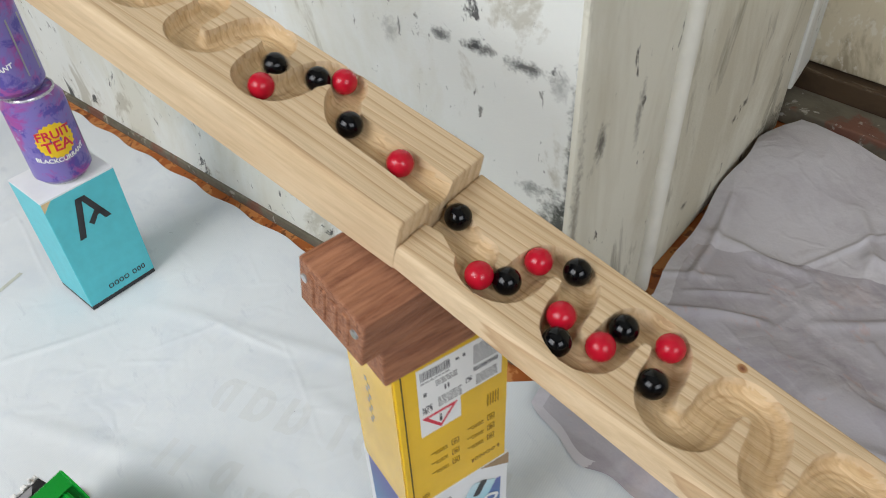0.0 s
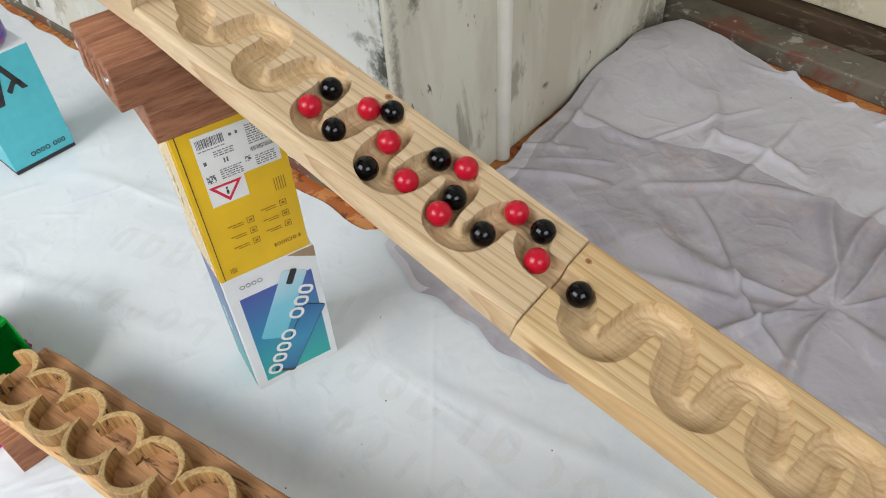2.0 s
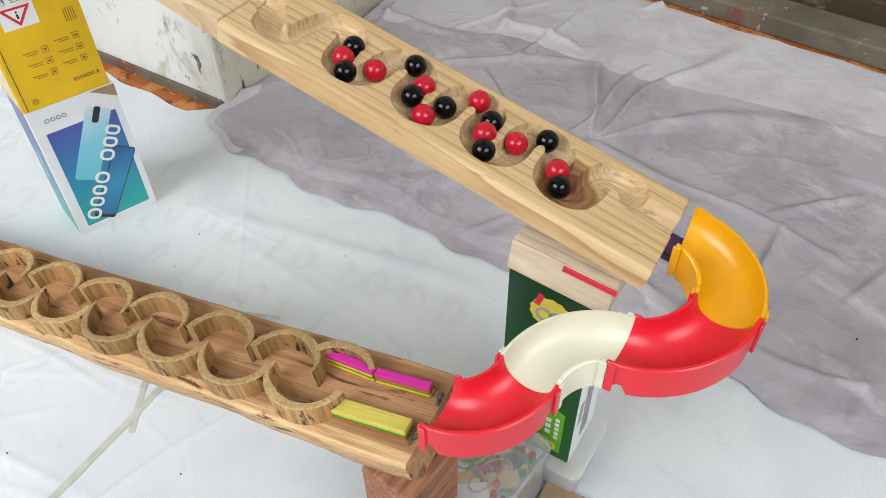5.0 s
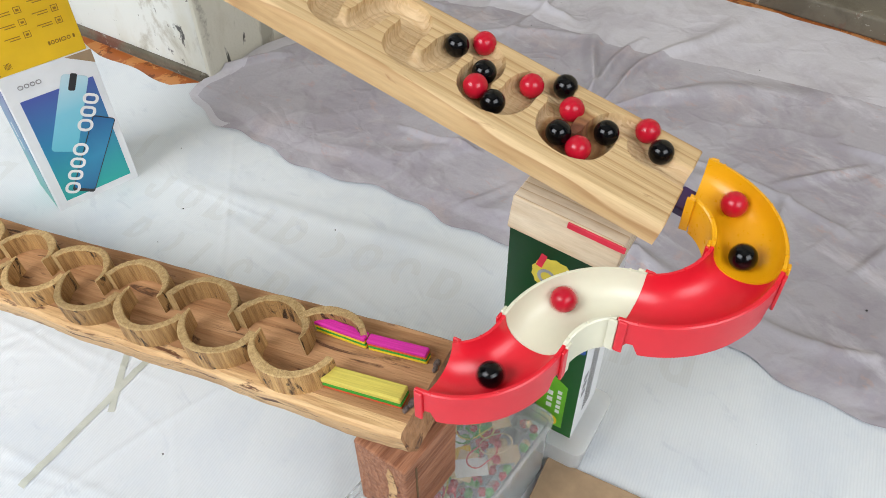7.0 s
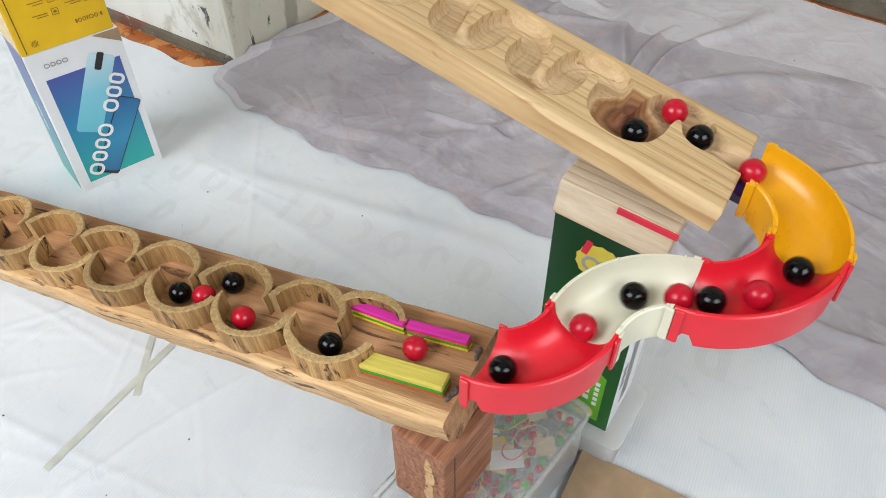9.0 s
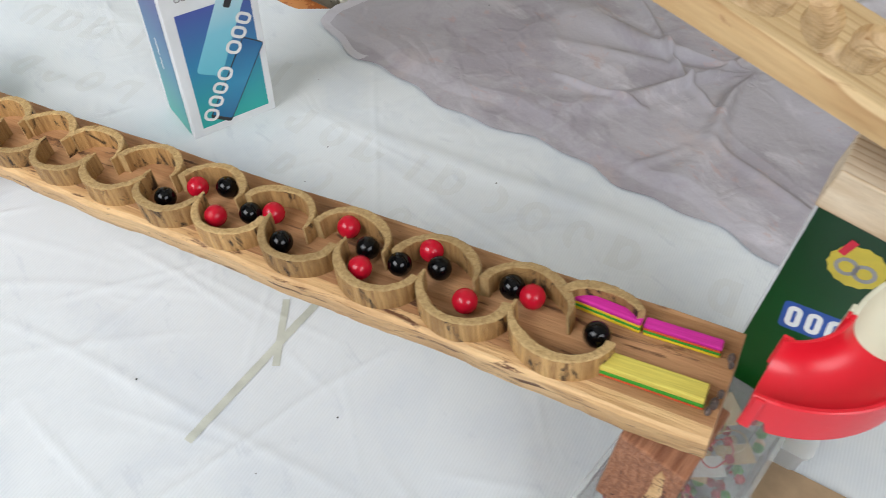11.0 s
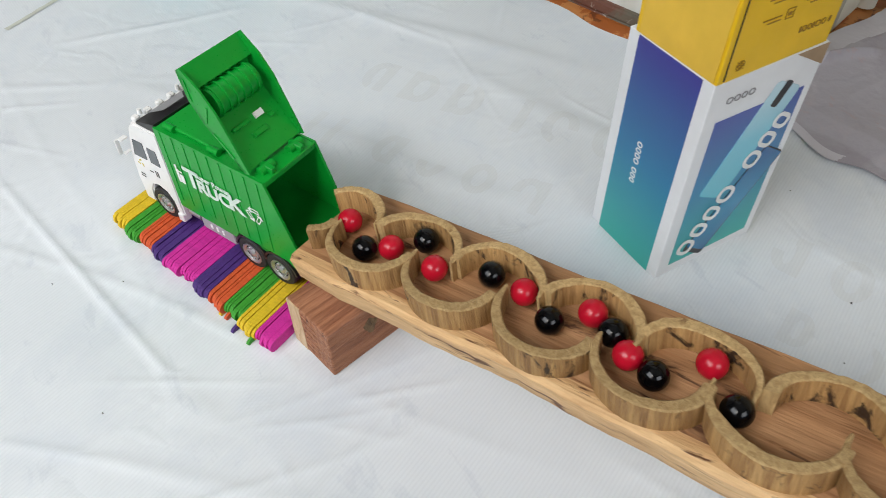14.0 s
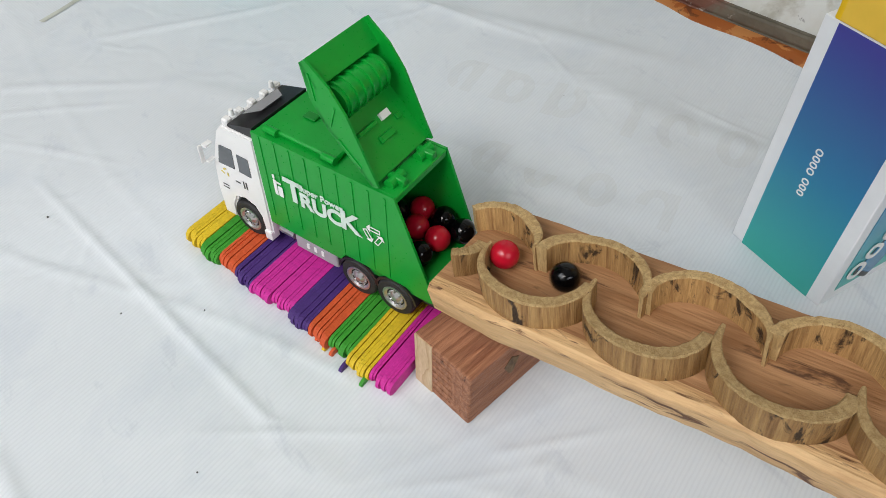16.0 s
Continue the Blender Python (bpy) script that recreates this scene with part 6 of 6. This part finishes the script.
    part("step", box(0.0990, 0.1050, -0.006, 0.0015, 0.0045, 0.0120, 0.0006), WHITE_P, cab)
    # lettering on the near side wall
    on = lambda x, z: SIDE @ Matrix.Translation((-x, z, 0.0009))
    letters("word", "T", 0.0235, TRUCK_INK, t, on(0.0700, 0.0630), "white truck lettering", bold=0.0006, squeeze=1.05)
    letters("word", "RUC", 0.0155, TRUCK_INK, t, on(0.0500, 0.0600), "white truck lettering", bold=0.0006, squeeze=1.02)
    letters("word", "K", 0.0200, TRUCK_INK, t, on(0.0285, 0.0615), "white truck lettering", bold=0.0006, squeeze=1.1)
    letters("word", "Super Power", 0.0062, TRUCK_INK, t, on(0.0490, 0.0700), "small white lettering", bold=0.00015)
    bm = bmesh.new()
    for x0, x1, z0, z1 in ((0.0838, 0.0862, 0.0540, 0.0660), (0.0845, 0.0862, 0.0668, 0.0700), (0.0795, 0.0832, 0.0540, 0.0620), (0.0800, 0.0850, 0.0640, 0.0652)):
        prism(rounded(-x1, -x0, z0, z1, 0.0006, 3), 0.0007, 0.0010, bm, SIDE)
    part("bin_emblem", bm, PRINT_W, t, "white waste bin emblem")
    bm = bmesh.new()
    for k in range(3):
        a = radians(90 + 120 * k)
        cx, cz = -0.0115 + 0.0044 * math.cos(a), 0.0620 + 0.0044 * math.sin(a)
        for q in ([(-0.0042, 0.0010), (0.0022, 0.0010), (0.0022, 0.0016), (-0.0042, 0.0016)], [(-0.0042, -0.0016), (0.0022, -0.0016), (0.0022, -0.0010), (-0.0042, -0.0010)], [(0.0022, -0.0030), (0.0048, 0.0), (0.0022, 0.0030)], [(-0.0048, -0.0016), (-0.0042, -0.0016), (-0.0042, 0.0016), (-0.0048, 0.0016)]):
            prism(turned(q, cx, cz, 180 + 120 * k), 0.0007, 0.0010, bm, SIDE)
    part("cycle_emblem", bm, PRINT_W, t, "white recycling arrows emblem")


# ---- small things on the ground ----
def tape_strip(x0, y0, x1, y1, w):
    d = np.array((x1 - x0, y1 - y0))
    ln = np.linalg.norm(d)
    d /= ln
    n = np.array((-d[1], d[0]))
    a, b = np.meshgrid(np.linspace(0, ln, 40), np.linspace(-w / 2, w / 2, 5), indexing="ij")
    x, y = x0 + d[0] * a + n[0] * b, y0 + d[1] * a + n[1] * b
    z = 0.0014 + tarp_height(x, y) * 0.9
    idx = np.arange(x.size).reshape(x.shape)
    q = np.stack([idx[:-1, :-1], idx[1:, :-1], idx[1:, 1:], idx[:-1, 1:]], -1).reshape(-1, 4)
    me = bpy.data.meshes.new("tape_strip")
    me.from_pydata(np.stack([x, y, z], -1).reshape(-1, 3).tolist(), [], q.tolist())
    me.materials.append(TAPE)
    me.shade_smooth()
    tagged(new("tape_strip", me), "yellowed clear tape stuck on the tarpaulin", "tape", "tape strips")


def build_small():
    for s in ((-0.150, -0.312, -0.005, -0.256, 0.007), (-0.026, -0.238, -0.066, -0.292, 0.006), (0.020, -0.172, 0.045, -0.200, 0.005), (0.085, -0.232, 0.110, -0.262, 0.005), (-0.36, 0.60, -0.22, 0.69, 0.006)):
        tape_strip(*s)
    rng = random.Random(21)
    pebble = [mesh_of("grit", bmesh_ball(r), BLACK_P) for r in (0.0006, 0.0009, 0.0013)]
    spots = [(0.5285, -0.668), (0.41, 0.02), (-0.31, -0.07), (-0.16, -0.24), (0.06, -0.12), (-0.05, -0.36)]
    spots += [(rng.uniform(-0.5, 0.25), rng.uniform(-0.6, 0.4)) for _ in range(16)] + [(rng.uniform(0.4, 0.9), rng.uniform(-0.5, 0.1)) for _ in range(8)]
    for k, (x, y) in enumerate(spots):
        xx, yy = np.array([[x]]), np.array([[y]])
        z = float((cloth_height(xx, yy) if x > float(edge_x(yy)[0, 0]) else 0.0008 + tarp_height(xx, yy) * 0.9)[0, 0])
        ob = new("grit", pebble[2 if k == 0 else k % 2])
        ob.location = (x, y, z + 0.0003)
        tagged(ob, "tiny dark speck of grit on the sheet", "grit", "grit specks")


# ---- what moves: seventeen marbles roll down the run into the truck ----
MARBLES = []


def build_marbles():
    group = "marbles on the run"
    for k in range(17):
        bm = bmesh.new()
        bmesh.ops.create_uvsphere(bm, u_segments=32, v_segments=18, radius=RB)
        ob = solid("marble", bm, BLACK_BALL if k % 2 == 0 else RED_BALL, Matrix(),
                   "shiny black round marble rolling down the wooden run" if k % 2 == 0 else "glossy red round marble rolling down the wooden run", "marble", group, smooth=True)
        MARBLES.append(ob)


def pile(k):
    """Resting places in the truck body, from the far end to the tail."""
    tail = {8: (0.0190, 0.0300), 9: (0.0075, 0.0405), 10: (-0.0080, 0.0407), 11: (0.0016, 0.0263), 12: (-0.0120, 0.0105), 13: (-0.0138, 0.0255), 14: (-0.0225, 0.0385)}
    if k in tail:
        x, y = tail[k]
    else:
        row, col = divmod(k, 3)
        x, y = 0.0690 - 0.0158 * row, 0.0100 + 0.0154 * col
    return truck_at(x, y, 0.0440 + RB)


def motions():
    # seconds, metres along the way, millimetres across it
    rows = [
        [(0, 0.8475, 2.2), (0.5, 0.9267, -4.6), (1, 1.023, -3.2), (1.5, 1.111, 1.4), (2, 1.207, -2.4), (2.5, 1.298, -4.6), (3, 1.391, -1.3), (3.5, 1.468, -4.0), (4, 1.538, -0.8), (4.5, 1.625, -8.4), (4.7, 1.642, -8.7), (7, 2.022, -0.3), (7.5, 2.181, -6.3), (8, 2.247, 7.9), (10.5, 2.535, -10.0), (11, 2.619, -2.6), (11.5, 2.706, -10.0), (12, 2.798, -10.0), (12.5, 2.896, -5.5), (13, 2.992, -3.2), (13.5, 3.075, 5.5)],
        [(0, 0.8229, -1.0), (0.5, 0.9145, -7.7), (1, 1.004, -0.5), (1.5, 1.09, -0.2), (2, 1.177, -0.9), (2.5, 1.285, 0.6), (3, 1.353, -4.0), (3.5, 1.438, -0.2), (4, 1.524, -7.3), (4.5, 1.611, 1.8), (4.7, 1.629, -8.1), (7, 1.964, 9.2), (7.5, 2.147, 4.0), (8, 2.219, -1.4), (10.5, 2.505, 10.0), (11, 2.588, 10.0), (11.5, 2.697, 3.3), (12, 2.79, 2.0), (12.5, 2.856, 10.0), (13, 2.973, -2.3), (13.5, 3.049, -9.7)],
        [(0, 0.7964, -1.8), (0.5, 0.8893, -2.7), (1, 0.971, 3.2), (1.5, 1.063, -0.2), (2, 1.156, -5.8), (2.5, 1.263, 2.0), (3, 1.331, -2.0), (3.5, 1.415, -2.9), (4, 1.5, -0.3), (4.5, 1.569, -1.0), (4.7, 1.594, 2.3), (7, 1.851, 1.2), (7.5, 2.01, -1.5), (8, 2.171, 3.2), (10.5, 2.486, -0.3), (11, 2.57, 0.8), (11.5, 2.67, 5.3), (12, 2.752, 4.1), (12.5, 2.834, 5.3), (13, 2.931, 8.7), (13.5, 3.025, 0.5)],
        [(0, 0.7783, -3.5), (0.5, 0.862, 1.7), (1, 0.9507, 1.4), (1.5, 1.044, -4.7), (2, 1.141, -5.2), (2.5, 1.234, -3.2), (3, 1.315, -1.9), (3.5, 1.398, -5.7), (4, 1.485, -1.9), (4.5, 1.546, -0.4), (4.7, 1.57, -1.8), (7, 1.817, -8.4), (7.5, 1.958, 8.4), (8, 2.124, -0.4), (10.5, 2.448, -10.0), (11, 2.536, -10.0), (11.5, 2.626, -10.0), (12, 2.72, -10.0), (12.5, 2.819, -9.8), (13, 2.91, -2.6), (13.5, 2.997, -3.7), (14, 3.071, 3.0)],
        [(0, 0.7518, 3.0), (0.5, 0.8365, 2.5), (1, 0.9225, -8.3), (1.5, 1.02, -1.8), (2, 1.115, 1.0), (2.5, 1.2, 0.1), (3, 1.295, -7.5), (3.5, 1.366, -3.1), (4, 1.44, -1.5), (4.5, 1.527, -5.6), (4.7, 1.543, -0.7), (7, 1.769, -10.0), (7.5, 1.835, -4.9), (8, 1.984, 10.0), (10.5, 2.414, 10.0), (11, 2.508, 9.0), (11.5, 2.598, 8.2), (12, 2.703, 3.4), (12.5, 2.793, -1.6), (13, 2.888, -2.2), (13.5, 2.975, -6.2), (14, 3.047, -10.0)],
        [(0, 0.737, 1.2), (0.5, 0.8174, -3.8), (1, 0.9118, -4.7), (1.5, 0.9997, 1.0), (2, 1.077, 0.7), (2.5, 1.174, 0.8), (3, 1.284, 1.3), (3.5, 1.341, -0.7), (4, 1.424, 0.1), (4.5, 1.504, -1.1), (4.7, 1.522, -7.6), (7, 1.744, -9.3), (7.5, 1.796, -0.1), (8, 1.913, 4.5), (10.5, 2.401, 8.3), (11, 2.494, 1.2), (11.5, 2.578, 5.2), (12, 2.675, 8.9), (12.5, 2.761, 8.9), (13, 2.843, 6.6), (13.5, 2.938, 10.0), (14, 3.034, -6.4)],
        [(0, 0.706, -2.6), (0.5, 0.803, -4.1), (1, 0.8938, -2.3), (1.5, 0.971, 2.3), (2, 1.061, 0.2), (2.5, 1.145, -9.2), (3, 1.255, -1.1), (3.5, 1.323, -0.8), (4, 1.406, -7.5), (4.5, 1.487, -0.9), (4.7, 1.51, -4.5), (7, 1.719, 1.4), (7.5, 1.768, -6.3), (8, 1.839, -2.3), (10.5, 2.365, -10.0), (11, 2.447, -10.0), (11.5, 2.539, -10.0), (12, 2.635, -10.0), (12.5, 2.729, -9.4), (13, 2.835, -7.7), (13.5, 2.917, -0.2), (14, 3.014, 0.0), (14.5, 3.059, -1.3)],
        [(0, 0.6871, -3.1), (0.5, 0.7783, -3.7), (1, 0.863, 2.7), (1.5, 0.9516, 0.5), (2, 1.039, -6.3), (2.5, 1.133, -1.4), (3, 1.225, -1.6), (3.5, 1.308, -2.4), (4, 1.39, -1.4), (4.5, 1.456, -1.7), (4.7, 1.484, -0.7), (7, 1.692, -1.1), (7.5, 1.742, -9.2), (8, 1.802, -4.5), (10.5, 2.312, 7.8), (11, 2.401, 7.5), (11.5, 2.495, 4.5), (12, 2.574, 3.8), (12.5, 2.673, 5.7), (13, 2.763, 7.5), (13.5, 2.89, 10.0), (14, 2.982, -7.2), (14.5, 3.047, -9.5)],
        [(0, 0.6635, -4.6), (0.5, 0.7485, 1.9), (1, 0.8435, 1.2), (1.5, 0.9267, -6.4), (2, 1.026, -5.0), (2.5, 1.111, 1.1), (3, 1.193, -2.1), (3.5, 1.293, -7.3), (4, 1.361, -5.0), (4.5, 1.436, -0.3), (4.7, 1.458, -2.6), (7, 1.672, -3.8), (7.5, 1.726, 2.5), (8, 1.769, -4.4), (10.5, 2.3, 5.2), (11, 2.377, -1.9), (11.5, 2.46, -10.0), (12, 2.543, -10.0), (12.5, 2.635, -10.0), (13, 2.752, -10.0), (13.5, 2.836, 0.5), (14, 2.932, 8.5), (14.5, 3.03, -6.8)],
        [(0, 0.6425, -1.1), (0.5, 0.73, 2.1), (1, 0.8125, -6.4), (1.5, 0.9118, -6.0), (2, 0.9997, 0.3), (2.5, 1.087, -0.4), (3, 1.167, -3.6), (3.5, 1.272, 1.4), (4, 1.335, -2.2), (4.5, 1.415, -4.4), (4.7, 1.437, -0.5), (7, 1.646, -5.7), (7.5, 1.703, 4.8), (8, 1.748, -9.3), (10.5, 2.274, -4.5), (11, 2.36, -6.5), (11.5, 2.445, -9.9), (12, 2.534, -10.0), (12.5, 2.616, -4.2), (13, 2.709, -10.0), (13.5, 2.803, -10.0), (14, 2.906, -5.1), (14.5, 2.997, -1.6), (15, 3.075, 4.5)],
        [(0, 0.602, -7.3), (0.5, 0.703, -5.0), (1, 0.8003, -3.3), (1.5, 0.8893, -0.8), (2, 0.9721, 2.6), (2.5, 1.058, -0.9), (3, 1.15, -6.6), (3.5, 1.252, -2.0), (4, 1.318, -2.2), (4.5, 1.399, -5.3), (4.7, 1.415, -4.2), (7, 1.631, -9.2), (7.5, 1.679, -0.6), (8, 1.733, -1.3), (10.5, 2.248, 6.0), (11, 2.33, 6.6), (11.5, 2.429, 5.2), (12, 2.507, 7.6), (12.5, 2.594, 7.9), (13, 2.7, 2.4), (13.5, 2.795, 2.0), (14, 2.886, 7.3), (14.5, 2.973, -6.0), (15, 3.043, -9.4)],
        [(0, 0.547, -0.6), (0.5, 0.6915, -7.4), (1, 0.7825, -4.2), (1.5, 0.863, 3.1), (2, 0.9464, 1.1), (2.5, 1.039, -6.5), (3, 1.138, -5.6), (3.5, 1.228, -2.1), (4, 1.304, -4.5), (4.5, 1.383, -1.3), (4.7, 1.401, -8.6), (7, 1.614, 0.2), (7.5, 1.651, -4.4), (8, 1.707, 4.9), (10.5, 2.22, 1.4), (11, 2.31, 7.7), (11.5, 2.397, 3.9), (12, 2.488, 1.3), (12.5, 2.574, 2.0), (13, 2.672, 4.4), (13.5, 2.761, 7.6), (14, 2.841, 7.5), (14.5, 2.92, 5.8), (15, 3.015, 5.0)],
        [(0, 0.508, -1.1), (0.5, 0.6792, -4.8), (1, 0.754, 1.5), (1.5, 0.8365, 3.2), (2, 0.9225, -7.6), (2.5, 1.022, -3.1), (3, 1.114, 1.0), (3.5, 1.203, -1.2), (4, 1.292, -6.3), (4.5, 1.349, -3.0), (4.7, 1.376, -1.1), (7, 1.577, -2.4), (7.5, 1.628, -9.2), (8, 1.681, -2.0), (10.5, 2.203, -1.7), (11, 2.297, -5.5), (11.5, 2.365, -8.5), (12, 2.451, -10.0), (12.5, 2.547, -10.0), (13, 2.643, -6.3), (13.5, 2.744, -1.7), (14, 2.821, -10.0), (14.5, 2.904, -4.9), (15, 2.999, -5.1), (15.5, 3.054, -6.6)],
        [(0, 0.4685, -0.2), (0.5, 0.6348, 8.4), (1, 0.735, 2.1), (1.5, 0.8163, -5.1), (2, 0.9129, -7.6), (2.5, 1.002, 0.4), (3, 1.086, -0.4), (3.5, 1.169, -1.1), (4, 1.28, 0.8), (4.5, 1.329, -2.0), (4.7, 1.347, -2.5), (7, 1.557, -1.5), (7.5, 1.616, -0.4), (8, 1.647, -5.6), (10.5, 2.124, -0.9), (11, 2.257, 6.5), (11.5, 2.356, 6.0), (12, 2.441, 0.5), (12.5, 2.534, -10.0), (13, 2.62, -7.7), (13.5, 2.715, -10.0), (14, 2.805, -4.4), (14.5, 2.85, 9.9), (15, 2.971, -1.7), (15.5, 3.042, -10.0)],
        [(0, 0.4494, 3.9), (0.5, 0.615, -2.6), (1, 0.706, -2.4), (1.5, 0.8003, -3.9), (2, 0.8843, -2.0), (2.5, 0.9677, 3.8), (3, 1.057, -0.4), (3.5, 1.148, -7.2), (4, 1.253, -1.4), (4.5, 1.312, -2.9), (4.7, 1.324, -2.6), (7, 1.54, 0.1), (7.5, 1.589, 0.5), (8, 1.631, -9.2), (10.5, 2.038, 2.6), (11, 2.226, 2.7), (11.5, 2.326, 5.4), (12, 2.421, 4.8), (12.5, 2.505, 6.1), (13, 2.595, 6.0), (13.5, 2.694, 4.7), (14, 2.793, 5.9), (14.5, 2.837, 2.5), (15, 2.921, 4.3), (15.5, 3.014, 2.5)],
        [(0, 0.4125, -2.5), (0.5, 0.559, -0.6), (1, 0.6871, -6.1), (1.5, 0.7772, -3.0), (2, 0.8506, 1.7), (2.5, 0.9333, -4.5), (3, 1.031, -8.7), (3.5, 1.123, -0.5), (4, 1.213, -2.6), (4.5, 1.299, -8.6), (4.7, 1.31, -3.1), (7, 1.516, -9.2), (7.5, 1.562, -1.2), (8, 1.615, 0.4), (10.5, 1.974, 9.6), (11, 2.21, -1.8), (11.5, 2.31, 2.1), (12, 2.389, -1.8), (12.5, 2.486, -1.6), (13, 2.57, -1.5), (13.5, 2.657, -0.3), (14, 2.751, 3.8), (14.5, 2.815, -7.9), (15, 2.893, -2.7), (15.5, 2.986, -5.6), (16, 3.062, -1.6)],
        [(0, 0.3848, -10.0), (0.5, 0.513, -2.2), (1, 0.6742, -8.4), (1.5, 0.743, 1.0), (2, 0.829, 1.3), (2.5, 0.9165, -9.3), (3, 1.01, -0.1), (3.5, 1.094, -2.4), (4, 1.184, -1.5), (4.5, 1.287, -1.7), (4.7, 1.3, -6.5), (7, 1.503, -1.6), (7.5, 1.537, -0.2), (8, 1.589, 0.8), (10.5, 1.899, -0.0), (10.7, 1.976, 2.0), (11, 2.15, 1.6), (11.5, 2.27, -1.5), (12, 2.359, -6.0), (12.5, 2.44, -2.8), (13, 2.532, -10.0), (13.5, 2.622, -5.2), (14, 2.716, -9.3), (14.5, 2.801, -8.9), (15, 2.843, 6.0), (15.5, 2.938, 8.5), (16, 3.03, -6.9)],
    ]
    v, p, across = marble_way()
    steps = np.arange(0, 16.001, 1 / 15)
    ahead = []
    for k, (ob, seen) in enumerate(zip(MARBLES, rows)):
        t = np.array([r[0] for r in seen], float)
        u = np.array([r[1] for r in seen])
        off = np.array([r[2] for r in seen]) / 1000
        slope = np.diff(u) / np.diff(t)
        tan = np.r_[slope[0], np.where(slope[1:] * slope[:-1] > 0, 2 * slope[1:] * slope[:-1] / np.maximum(slope[1:] + slope[:-1], 1e-9), 0), slope[-1]]
        last, end_u = t[-1], u[-1]
        leave = last + (3.016 - end_u) / max(tan[-1], 0.12) if k < 15 else 99
        keyed, place_now, turn = [], None, Matrix.Identity(3).to_quaternion()
        for now in steps:
            if now <= last:
                j = min(np.searchsorted(t, now, side="right") - 1, len(t) - 2)
                h = t[j + 1] - t[j]
                f = (now - t[j]) / h
                a = (1 + 2 * f) * (1 - f) ** 2 * u[j] + f * (1 - f) ** 2 * h * tan[j] + f * f * (3 - 2 * f) * u[j + 1] + f * f * (f - 1) * h * tan[j + 1]
                w = (off[j] + (off[j + 1] - off[j]) * f) * (1 - 0.8 * math.sin(math.pi * f))
            else:
                a, w = end_u + (now - last) * max(tan[-1], 0.12), off[-1] * max(0.0, 1 - (now - last) * 4)
                f = 0.5
            apart = 0.0118 + 0.0034 * math.sin(math.pi * f)
            for _ in range(26):                               # a marble never rolls into the one ahead
                i = min(int(a / 0.001), len(v) - 2)
                g = a / 0.001 - i
                where = p[i] + (p[i + 1] - p[i]) * min(g, 1) + across[i] * w
                if not ahead or np.linalg.norm(where - ahead[len(keyed)]) >= apart:
                    break
                a -= 0.001
            if now > max(leave, last):
                gate = p[int(3.016 / 0.001)] if leave > last else keyed_end
                f = min(1.0, (now - max(leave, last)) / 0.42)
                goal = pile(k)
                where = gate + (goal - gate) * f
                where[2] += 0.012 * 4 * f * (1 - f) * (1 if f < 1 else 0)
            else:
                keyed_end = where
            where = Vector(where)
            if place_now is not None:
                step = where - place_now
                if step.length > 1e-5:
                    axis = Vector((0, 0, 1)).cross(step)
                    if axis.length > 1e-7:
                        turn = Matrix.Rotation(min(step.length / RB, 1.4), 3, axis.normalized()).to_quaternion() @ turn
            place_now = where
            keyed.append((float(now), Matrix.Translation(where) @ turn.to_matrix().to_4x4()))
        walk(ob, keyed)
        ahead = [np.array(m.translation) for _, m in keyed]


build_shell()
build_ground_sheets()
build_upper_run()
build_lower_run()
build_supports()
build_blue_carton()
build_yellow_carton()
build_turquoise_carton()
build_cans()
build_green_carton()
build_tubs()
build_track()
build_stick_mat()
build_truck()
build_small()
build_marbles()
motions()
